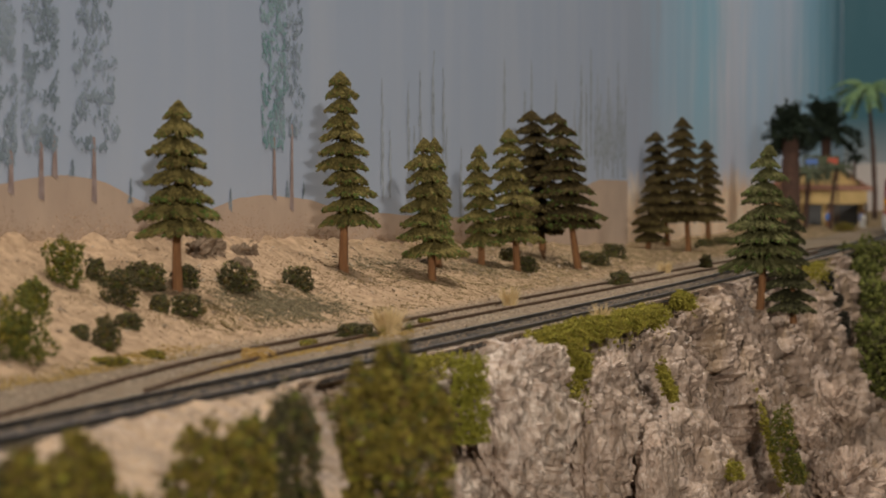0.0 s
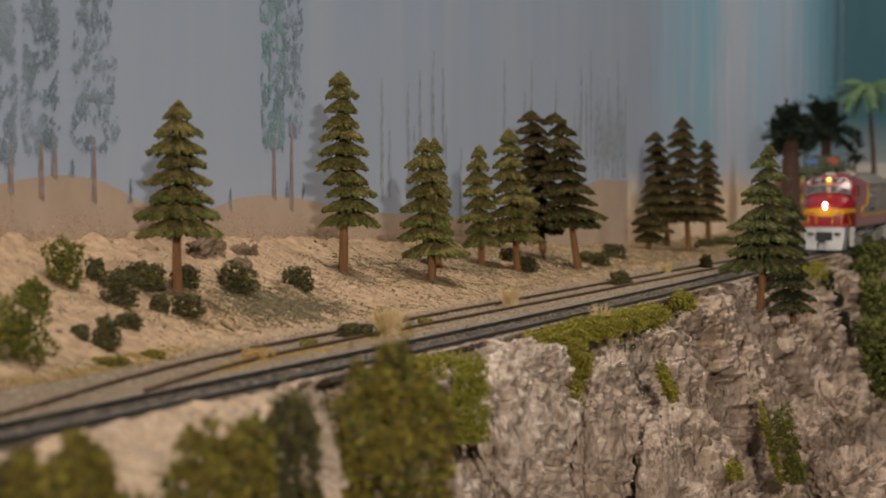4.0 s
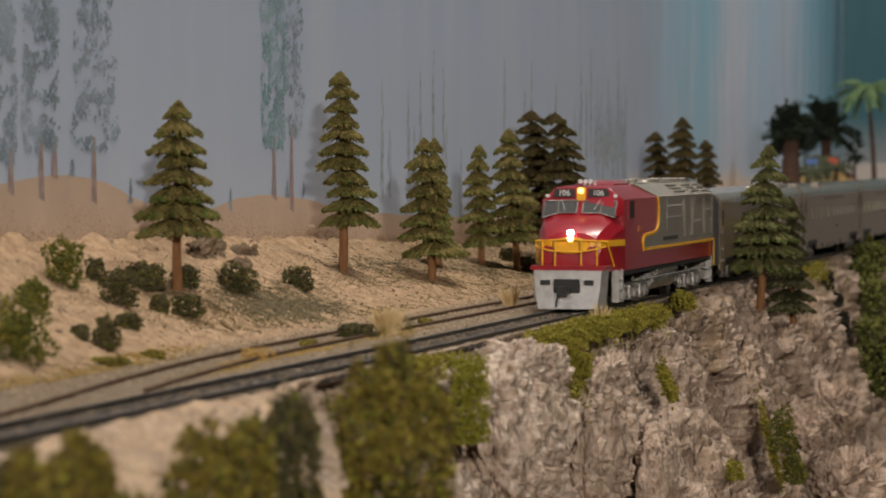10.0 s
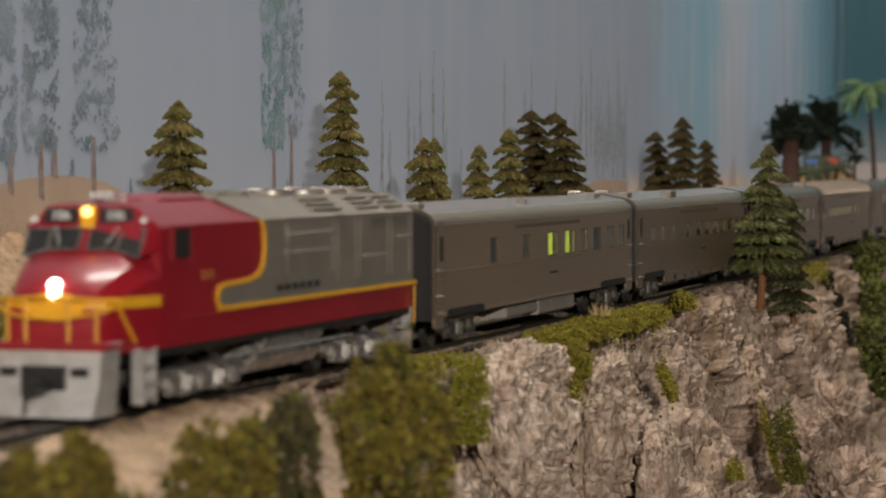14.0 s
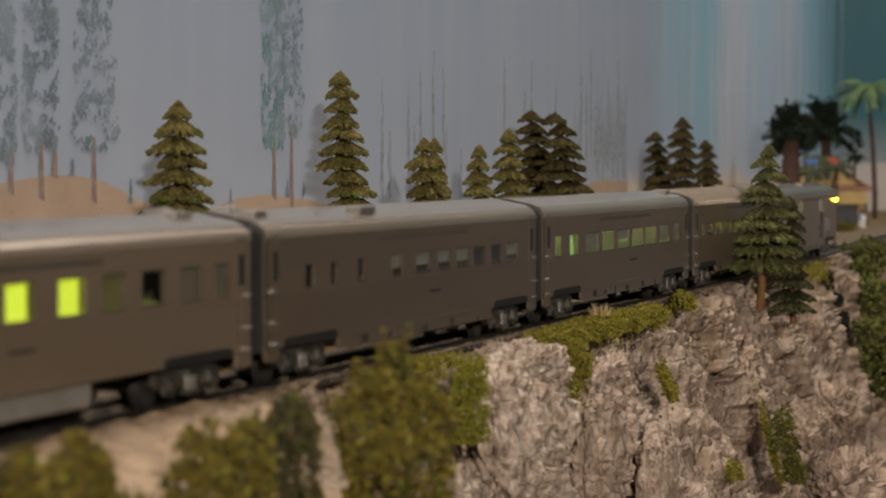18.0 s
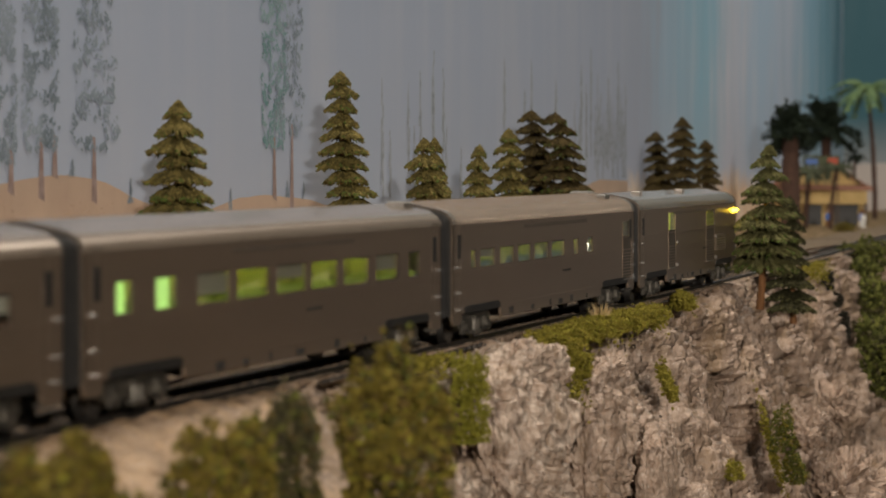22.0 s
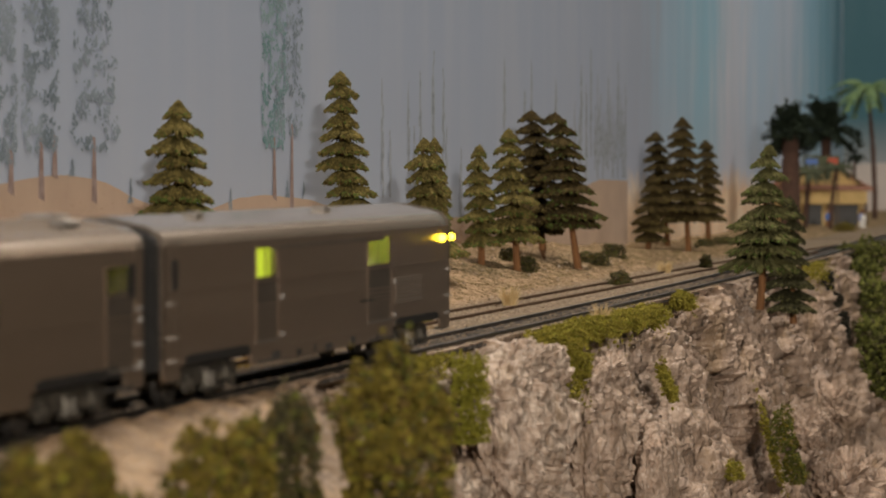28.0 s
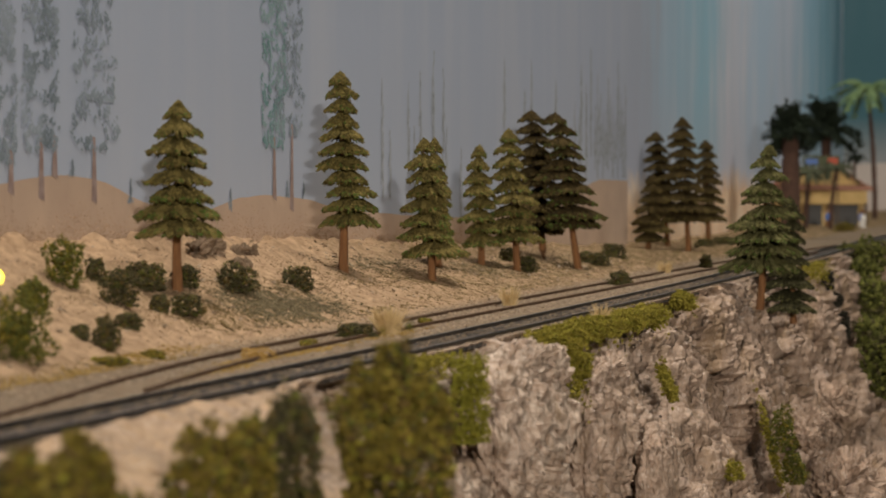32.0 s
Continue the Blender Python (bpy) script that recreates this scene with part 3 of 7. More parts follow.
# painted hills: one sheet of paint on the board
HILL_U = [-1.5, -0.3, -0.066, -0.034, -0.005, 0.026, 0.043, 0.062, 0.100, 0.144, 0.178, 0.213, 0.267, 0.316, 0.408, 0.512, 0.633, 0.774, 0.870, 0.955]
HILL_Z = [0.05, 0.045, 0.0528, 0.0555, 0.0566, 0.0546, 0.052, 0.0469, 0.0419, 0.0412, 0.0459, 0.0467, 0.0443, 0.0388, 0.0345, 0.031, 0.0304, 0.0403, 0.0494, 0.0481]
g = Geo()
for i in range(205):
    u, u2 = -1.5 + i * 0.011995, -1.5 + (i + 1) * 0.011995
    z0, z1 = (float(np.interp(q, HILL_U, HILL_Z)) + 0.0005 * fbm(q * 60, 0.0, 3.0, 4) for q in (u, u2))
    g.add([on_wall(u, -0.05), on_wall(u2, -0.05), on_wall(u2, z1), on_wall(u, z0)], [(0, 1, 2, 3)])
part("painted_hills", g, HILL_PAINT, backdrop, "sand-coloured painted hills", smooth=0)


def painted_tree(u, half, z0, z1, z_trunk, du, rng, paint, dabs):
    """A tall tree painted in dabs, its trunk in one stroke."""
    g = Geo()
    w = 0.0024
    foot, neck = rng.uniform(-0.001, 0.001), z0 + 0.005
    g.add([on_wall(u + du - w, z_trunk, 0.0004), on_wall(u + du + w * 1.2, z_trunk - 0.0015, 0.0004), on_wall(u + du + w * 0.5 + foot, neck, 0.0004), on_wall(u + du - w * 0.5 + foot, neck, 0.0004)],
          [(0, 1, 2, 3)], 0)
    for _ in range(int(dabs * 1.6)):
        z = rng.uniform(z0, z1)
        t = (z - z0) / (z1 - z0)
        wide = half * (1.0 - 0.22 * t) * (0.92 + 0.10 * math.sin(z * 190 + u * 40)) * min(1, 0.62 + t * 5)
        x = u + rng.uniform(-1, 1) * wide * 0.9
        if noise.noise((x * 110, z * 170, u * 9)) < -0.16:
            continue
        a, b = rng.uniform(0.0006, 0.0016), rng.uniform(0.0005, 0.0017)
        k = rng.normal(0, 0.0009)
        o = 0.00035 + 0.0001 * rng.random()
        g.add([on_wall(x - k, z - b, o), on_wall(x + a, z - b * 0.2, o), on_wall(x + k, z + b, o), on_wall(x - a, z + b * 0.2, o)], [(0, 1, 2, 3)], 1)
    return part("painted_tree", g, [TRUNK_PAINT, paint], backdrop, "tall tree painted in grey-green dabs", smooth=0)


rng = np.random.default_rng(5)
painted_tree(-0.0527, 0.011, 0.0605, 0.125, 0.0507, 0.003, rng, LEAF_PAINT, 300)
painted_tree(-0.0302, 0.012, 0.0645, 0.150, 0.0484, 0.006, rng, LEAF_PAINT, 380)
painted_tree(-0.0155, 0.009, 0.0656, 0.145, 0.0564, 0.003, rng, LEAF_PAINT, 280)
painted_tree(0.0252, 0.026, 0.0655, 0.150, 0.0468, -0.002, rng, LEAF_PAINT, 560)
painted_tree(0.2240, 0.022, 0.0670, 0.155, 0.0453, 0.0, rng, TEAL_PAINT, 640)
painted_tree(0.2450, 0.024, 0.0731, 0.155, 0.0400, 0.002, rng, LEAF_PAINT, 440)
for u, z0, z1 in [(0.3848, 0.0434, 0.1025), (0.3982, 0.0432, 0.0773), (0.4297, 0.06, 0.1023), (0.4511, 0.065, 0.1088), (0.4752, 0.06, 0.12),
                  (0.4947, 0.06, 0.1117), (0.5294, 0.026, 0.0695), (0.6226, 0.075, 0.1208), (0.6701, 0.085, 0.1039), (0.6865, 0.08, 0.1230),
                  (0.7480, 0.08, 0.1129), (0.8175, 0.06, 0.1240), (0.8449, 0.065, 0.1361), (0.8735, 0.06, 0.1071), (0.9045, 0.0619, 0.1059),
                  (0.9365, 0.0638, 0.1086), (0.80, 0.05, 0.10), (0.812, 0.056, 0.09), (0.832, 0.05, 0.112), (0.865, 0.05, 0.12), (0.882, 0.05, 0.094), (0.897, 0.056, 0.118), (0.912, 0.05, 0.10), (0.928, 0.05, 0.13), (0.943, 0.05, 0.098), (0.951, 0.05, 0.115), (0.76, 0.05, 0.09), (0.72, 0.045, 0.085), (0.890, 0.058, 0.096), (0.858, 0.056, 0.098), (0.92, 0.06, 0.09), (0.44, 0.05, 0.08), (0.50, 0.04, 0.08)]:
    g = Geo()
    for i in range(9):
        a, b = z0 + (z1 - z0) * i / 9, z0 + (z1 - z0) * (i + 1) / 9
        w = (0.0022 * math.sin(math.pi * (0.12 + 0.8 * i / 9)) * (1 - i / 12) + 0.0003) * (0.7 + 0.6 * rng.random()) * (1 + u)
        k = rng.normal(0, 0.0006)
        g.add([on_wall(u - w + k, a), on_wall(u + w + k, a), on_wall(u + w * 0.8 + k, b), on_wall(u - w * 0.8 + k, b)], [(0, 1, 2, 3)])
    part("painted_trunk", g, GREY_STROKE, backdrop, smooth=0)
for u, z0, z1 in [(0.0032, 0.0562, 0.0615), (0.0589, 0.0456, 0.0544), (0.1688, 0.0405, 0.0494), (0.2411, 0.0451, 0.0522), (0.2637, 0.0443, 0.0521)]:
    g = Geo()
    for i in range(26):
        t = rng.random()
        x, z = u + rng.normal(0, 0.0011) * (1.2 - t), z0 + (z1 - z0) * t
        g.add([on_wall(x, z - 0.0008, 0.0004), on_wall(x + 0.0008, z, 0.0004), on_wall(x, z + 0.0012, 0.0004), on_wall(x - 0.0008, z, 0.0004)], [(0, 1, 2, 3)])
    part("painted_shrub", g, LEAF_PAINT, backdrop, smooth=0)
# -- the room round the layout
PLASTER = mat("room_plaster", (0.19, 0.18, 0.165), (0.23, 0.22, 0.20), 3, 0.9)
CARPET = mat("room_floor", (0.10, 0.09, 0.08), (0.14, 0.13, 0.12), 30, 0.95)
for name, dims in (("wall_south", (-2.6, 3.6, -2.6, -2.5, -1.2, 1.5)), ("wall_north", (-2.6, 3.6, 5.5, 5.6, -1.2, 1.5)),
                   ("wall_west", (-2.7, -2.6, -2.6, 5.6, -1.2, 1.5)), ("wall_east", (3.6, 3.7, -2.6, 5.6, -1.2, 1.5))):
    tagged(part(name, Geo().box(*dims), PLASTER, smooth=0), "plain pale plaster wall of the room", "wall", kind="structure")
tagged(part("ceiling", Geo().box(-2.7, 3.7, -2.6, 5.6, 1.5, 1.6), PLASTER, smooth=0), "plain pale ceiling", "ceiling", kind="structure")
tagged(part("floor", Geo().box(-2.7, 3.7, -2.6, 5.6, -1.3, -1.2), CARPET, smooth=0), "dark carpeted room floor", "floor", kind="structure")

# -- track: rails, ties; the siding leaves the main line near the camera and joins it again far off
SIDE_S = [-0.52, -0.42, -0.3, -0.214, -0.155, -0.09, 0.0, 0.2, 0.4, 0.6, 0.72, 0.8, 1.0, 1.15, 1.25]
SIDE_N = [0.0, 0.002, 0.014, 0.0275, 0.0345, 0.0395, 0.041, 0.0402, 0.038, 0.0345, 0.030, 0.0255, 0.0105, 0.002, 0.0]


def siding(s):
    return np.interp(s, SIDE_S, SIDE_N)


def rail(name, parent, s0, s1, off, material, label, step=0.02, worn=False):
    """A rail of its real profile swept along the track."""
    prof = [(-0.0008, -0.0026), (0.0008, -0.0026), (0.0008, -0.0022), (0.0003, -0.0019), (0.0003, -0.0009), (0.0006, -0.0007), (0.0006, 0.0), (-0.0006, 0.0),
            (-0.0006, -0.0007), (-0.0003, -0.0009), (-0.0003, -0.0019), (-0.0008, -0.0022)]
    g = Geo()
    rings = []
    for s in np.arange(s0, s1 + step / 2, step):
        c = off(s)
        rings.append([at(s, c + a, b) for a, b in prof])
    g.loft(rings)
    if worn:
        for i in range(len(rings) - 1):
            g.k[i * 12 + 6] = 1
    ob = part(name, g, [material, RAIL_TOP], parent, label, smooth=30)
    return ob


def tie_mesh(name, material, length=0.0225, wide=0.0026):
    return Geo().box(-wide / 2, wide / 2, -length / 2, length / 2, -0.0035, -0.0015, c=0.0003).mesh(name, material, 0)


def lay(name, s0, s1, off, rail_mat, tie_mat, label, far=None, sunk=0.0):
    top = new(name)
    tagged(top, label, "railway track", kind="structure")
    rail("rail", top, s0, s1, lambda s: off(s) + 0.00825, rail_mat, "", worn=sunk < 0.0005)
    me = tie_mesh("tie", tie_mat)
    rr = random.Random(3)
    for s in np.arange(max(s0, -0.45), min(s1, 1.25), 0.0066):
        x, y, th = line(s, off(s))
        th2 = th + math.atan2(float(off(s + 0.005) - off(s - 0.005)), 0.01)
        ob = new("tie", me)
        ob.parent = top
        ob.matrix_basis = pose(float(x), float(y), rr.uniform(-0.0002, 0.0001) - sunk, 0, 0, math.degrees(th2) + rr.uniform(-1, 1))
    if far:
        g = Geo()
        for a, b in far:
            for s in np.arange(a, b, 0.0066):
                x, y, th = line(s, off(s))
                d, e = Vector((math.cos(th), math.sin(th), 0)) * 0.0013, Vector((-math.sin(th), math.cos(th), 0)) * 0.01125
                p = Vector((float(x), float(y), 0))
                ring = [p - d - e, p + d - e, p + d + e, p - d + e]
                g.loft([[(q.x, q.y, -0.0035) for q in ring], [(q.x, q.y, -0.0015) for q in ring]])
        tagged(part("far_ties", g, tie_mat, top, smooth=0), kind="stuff")
    return top


main_track = lay("main_track", -2.6, 3.9, lambda s: 0.0 * s, RAIL_DARK, TIE_BLACK, "dark rails on black plastic ties in grey ballast", [(-2.6, -0.45), (1.25, 3.9)])
rail("rail", main_track, -2.6, 3.9, lambda s: -0.00825, RAIL_DARK, "", worn=True)
side_track = lay("siding_track", -0.40, 1.12, siding, RAIL_RUST, TIE_BROWN, "rusty siding rails on weathered brown ties beside the main line", sunk=0.0006)
rail("rail", side_track, -0.24, 0.97, lambda s: siding(s) - 0.00825, RAIL_RUST, "")


# -- trees
def conifer(s, n, z, height, wide, bare, lean, seed, foliage=None, tip=None, tiers=None, label="", group="conifers on the bank", skew=0.0, taper=0.60):
    """A model fir: tapered trunk, drooping tiers of many narrow ragged fronds."""
    rg = np.random.default_rng(seed)
    foliage, tip = foliage or CONIFER, tip or CONIFER_TIP
    top = new("conifer_tree")
    x, y, th = line(s, n)
    top.matrix_basis = pose(float(x), float(y), z, 0, 0, rg.uniform(0, 360))
    inv = top.matrix_basis.to_3x3().inverted()
    tilt, side = inv @ Vector((lean, 0, 0)), inv @ Vector((skew, 0, 0))
    g = Geo()
    r0 = 0.0016 + height * 0.006
    g.tube([(tilt.x * t + rg.normal(0, 0.0002), tilt.y * t + rg.normal(0, 0.0002), -0.004 + (height + 0.002) * t) for t in np.linspace(0, 1, 9)],
           [r0 * (1.08 - 0.92 * t) for t in np.linspace(0, 1, 9)], 8)
    part("trunk", g, BARK, top, "reddish brown trunk")
    tiers = tiers or max(6, int((height - bare) / 0.0072))
    spacing = (height - bare) / tiers
    low = bare + max(wide * 0.22, spacing * 0.95)
    for i in range(tiers):
        t = i / (tiers - 1)
        zc = low + (height - low) * t + rg.normal(0, 0.0004)
        frac = zc / height
        R = wide / 2 * (1.12 - taper * t ** 1.2) * rg.uniform(0.84, 1.12) * (0.80 if i == tiers - 1 else 1)
        drop = max(R * 0.42, spacing * 0.92) * rg.uniform(0.94, 1.08)
        bend = 1.5 - 0.45 * t ** 4
        off = rg.normal(0, 0.07 * R, 2)
        cx, cy = tilt.x * frac + side.x * (1 - t) ** 1.5 + off[0], tilt.y * frac + side.y * (1 - t) ** 1.5 + off[1]
        fr = int(30 + 14 * (1 - t))
        lopsided, phase = rg.uniform(0.05, 0.2), rg.uniform(0, 6.28)
        g = Geo()
        cr, kd = [], []
        # the skirt under the fronds
        core = [[(cx + R * q * math.cos(w) * rg.uniform(0.9, 1.1), cy + R * q * math.sin(w) * rg.uniform(0.9, 1.1), zc + 0.0008 - drop * q ** bend) for w in np.linspace(0, 5.934, 18)] for q in (0.04, 0.4, 0.74)]
        g.loft(core, 0)
        for j in range(fr):
            a = 2 * math.pi * (j + rg.uniform(-0.45, 0.45)) / fr
            L = R * rg.uniform(0.88, 1.06) * (1 + lopsided * math.cos(a + phase))
            wd = R * rg.uniform(0.08, 0.14)
            dz = drop * rg.uniform(0.88, 1.14)
            ca, sa = math.cos(a), math.sin(a)
            up, dn = [], []
            for q, ww in ((0.05, 0.4), (0.45, 0.9), (0.72, 1.0), (1.0, 0.1)):
                rr = L * q
                hz = zc + 0.0014 - dz * q ** bend + rg.normal(0, 0.00025)
                for sd in (-1, 0, 1):
                    e = wd * ww * sd * (rg.uniform(0.6, 1.35) if sd else 1)
                    sag = -abs(sd) * wd * 0.5
                    px, py = cx + rr * ca - e * sa, cy + rr * sa + e * ca
                    up.append((px, py, hz + sag + (0.0001 if not sd else 0)))
                    dn.append((px, py, hz + sag - 0.0006))
            m = len(up)
            fs = []
            for b in range(3):
                for c in range(2):
                    i0 = b * 3 + c
                    fs.append((i0, i0 + 3, i0 + 4, i0 + 1))
                    fs.append((m + i0, m + i0 + 1, m + i0 + 4, m + i0 + 3))
            fs += [(b * 3, m + b * 3, m + b * 3 + 3, b * 3 + 3) for b in range(3)]
            fs += [(b * 3 + 2, b * 3 + 5, m + b * 3 + 5, m + b * 3 + 2) for b in range(3)]
            g.add(up + dn, fs, 0)
            # needle sprays along both edges of the frond
            for _ in range(7):
                q = rg.uniform(0.35, 1.0)
                sd = rg.choice((-1, 1))
                e0, e1 = wd * 0.5 * sd, sd * (wd * 0.8 + R * rg.uniform(0.02, 0.07))
                h0 = zc + 0.0010 - dz * q ** bend
                q1 = q + rg.uniform(0.05, 0.13)
                h1 = h0 - dz * rg.uniform(0.10, 0.32)
                tw = 0.00035
                p0 = (cx + L * q * ca - e0 * sa, cy + L * q * sa + e0 * ca, h0)
                p2 = (cx + L * q1 * ca - e1 * sa, cy + L * q1 * sa + e1 * ca, h1)
                g.add([(p0[0] + tw * ca, p0[1] + tw * sa, h0 + 0.0003), (p0[0] - tw * ca, p0[1] - tw * sa, h0 + 0.0003), (p0[0], p0[1], h0 - 0.0006), p2], [(0, 1, 3), (1, 2, 3), (2, 0, 3), (0, 2, 1)],
                      1 if q > 0.7 and rg.random() < 0.25 else 0)
            for _ in range(24):
                q = rg.uniform(0.1, 1.05) ** 0.7
                e = rg.uniform(-1, 1) * wd * 1.2 * (1.05 - 0.5 * q)
                hz = zc + 0.0013 - dz * q ** bend - abs(e) * 0.4
                cr.append((cx + L * q * ca - e * sa, cy + L * q * sa + e * ca, hz + rg.normal(0, 0.0003)))
                kd.append(1 if q > 0.82 and rg.random() < 0.25 + 0.35 * (t < 0.3) else 0)
        tier = part("branch_tier", g, [foliage, tip], top, smooth=0)
        cm = crumbs("needles", np.array(cr), (0.00025, 0.0008), [foliage, tip], rg, np.array(kd))
        needles = new("needles", cm)
        needles.parent = tier
    return tagged(top, label or "olive green model fir with drooping tiers and bare lower trunk", "tree", group)


def H(s, n):
    return float(bank(s, n)) - 0.0005


conifer(0.006, 0.106, 0.0128, 0.0692, 0.0255, 0.0215, 0.000, 11, tiers=8, label="sparse olive fir with a long bare trunk on the sandy bank", skew=0.0012)
conifer(0.212, 0.110, 0.0115, 0.0882, 0.0225, 0.0215, -0.0017, 12, tiers=11, label="tall narrow olive fir close to the painted backdrop", skew=0.0035)
conifer(0.288, 0.092, 0.0045, 0.0660, 0.0245, 0.0130, -0.0045, 13, tiers=8)
conifer(0.355, 0.108, 0.0083, 0.0632, 0.0165, 0.0110, -0.0022, 14, tiers=8)
conifer(0.436, 0.108, 0.0070, 0.0617, 0.0185, 0.0100, -0.0017, 15, tiers=8)
conifer(0.453, 0.093, 0.0028, 0.0742, 0.0260, 0.0160, -0.0053, 16, tiers=9)
conifer(0.590, 0.1108, 0.0046, 0.0842, 0.0300, 0.0160, -0.0077, 17, CONIFER_DARK, CONIFER, 11, "dense brownish green fir on the bank")
conifer(0.549, 0.0815, -0.0008, 0.0878, 0.0300, 0.0250, -0.0130, 18, CONIFER_DARK, CONIFER_TIP, 10, "dense brownish fir with a leaning trunk")
conifer(0.914, 0.1146, -0.0009, 0.0528, 0.0233, 0.0070, 0.0031, 19, CONIFER_DARK, CONIFER, 7, "small brownish fir in the corner group")
conifer(1.030, 0.1214, -0.0017, 0.0825, 0.0285, 0.0220, -0.0090, 20, CONIFER_DARK, CONIFER, 9, "brownish fir in the corner group")
conifer(0.933, 0.0892, -0.0032, 0.0938, 0.0302, 0.0230, -0.0050, 21, CONIFER_DARK, CONIFER, 10, "tall brownish fir in the corner group")
conifer(1.031, 0.0924, -0.0036, 0.0794, 0.0226, 0.0220, -0.0028, 22, CONIFER_DARK, CONIFER, 9, "brownish fir in the corner group")
conifer(0.472, -0.030, -0.0105, 0.0790, 0.0375, 0.0165, 0.0040, 23, CONIFER_GREEN, CONIFER_TIP, 10, "bushy green fir standing on the cliff edge", "firs on the cliff", taper=0.84)
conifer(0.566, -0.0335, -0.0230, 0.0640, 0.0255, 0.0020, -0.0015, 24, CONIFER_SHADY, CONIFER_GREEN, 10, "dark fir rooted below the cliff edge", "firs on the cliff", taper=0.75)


BUSH_BROWN = island_foliage("bush_brown", (0.07, 0.045, 0.014), (0.16, 0.11, 0.035), (0.24, 0.17, 0.06))
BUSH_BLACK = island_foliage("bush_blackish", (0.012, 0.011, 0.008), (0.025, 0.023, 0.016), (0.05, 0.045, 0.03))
BUSH_LIME = island_foliage("bush_lime", (0.12, 0.125, 0.015), (0.28, 0.26, 0.035), (0.38, 0.35, 0.06))
BUSH_LEAFY = island_foliage("bush_leafy", (0.03, 0.036, 0.012), (0.12, 0.13, 0.03), (0.27, 0.27, 0.07))
MIXED = {"bush_leafy": [BUSH_LEAFY, BUSH_DARK, BUSH_GREEN], "bush_olive": [BUSH_OLIVE, BUSH_OLIVE, BUSH_LIME, BUSH_GREEN, BUSH_BROWN, BUSH_BROWN, BUSH_DARK], "bush_green": [BUSH_GREEN, BUSH_GREEN, MOSS, BUSH_OLIVE], "bush_dark": [BUSH_DARK, BUSH_DARK, BUSH_GREEN, BUSH_BROWN],
         "moss": [MOSS, MOSS, BUSH_LIME, BUSH_OLIVE]}


def bush(name, s, n, z, wide, high, seed, material, label, count=260, size=None, category="bush", group="bushes on the bank"):
    """A dense clump of foam foliage: an uneven dome of small crumbs in billowing lobes."""
    rg = np.random.default_rng(seed)
    top = new(name)
    x, y, th = line(s, n)
    top.matrix_basis = pose(float(x), float(y), z, 0, 0, rg.uniform(0, 360))
    mixed = MIXED.get(material.name, [material])
    pts, kinds = [], []
    o = seed * 3.7
    many = count * 2.6 if size else count * 3.0 * max(1.0, (wide / 0.011) ** 1.6)
    for i in range(int(many)):
        v = Vector(rg.normal(0, 1, 3)).normalized()
        rise = math.copysign(abs(v.z) ** 0.75, v.z)
        billow = noise.voronoi(v * 2.3 + Vector((o, 0, 0)))[0][0]
        lobe = 1.14 + 0.36 * noise.noise(v * 1.5 + Vector((0, o, 0))) - 0.62 * billow ** 1.5
        q = lobe * (1.0 - abs(rg.normal(0, 0.09))) * (1.12 if rg.random() < 0.05 else 1.0)
        flat = 1.0 if v.z > 0 else 1.0 + 0.35 * abs(v.z)
        pts.append((v.x * wide * 0.56 * q * flat, v.y * wide * 0.56 * q * flat, max(high * (0.40 + 0.54 * rise * q), -0.001)))
        k = noise.noise(v * 2.4 + Vector((0, 0, o)))
        kinds.append(0 if k < 0.05 and rg.random() < 0.8 else rg.integers(len(mixed)))
    size = (size[0] * 0.42, size[1] * 0.52) if size else (0.00022, 0.00062)
    fo = new("foliage", crumbs("foliage", np.array(pts), size, mixed, rg, np.array(kinds), flat=0.8))
    fo.parent = top
    v = rg.normal(0, 1, (70, 3))
    v = v / np.linalg.norm(v, axis=1)[:, None] * rg.uniform(0.15, 0.62, 70)[:, None]
    mid = np.stack([v[:, 0] * wide * 0.56, v[:, 1] * wide * 0.56, high * 0.40 + v[:, 2] * high * 0.50], 1)
    heart = new("inner_foliage", crumbs("inner_foliage", mid, (wide * 0.05, wide * 0.11), mixed, rg, rg.integers(len(mixed), size=70), flat=0.8))
    heart.parent = top
    return tagged(top, label, category, group)


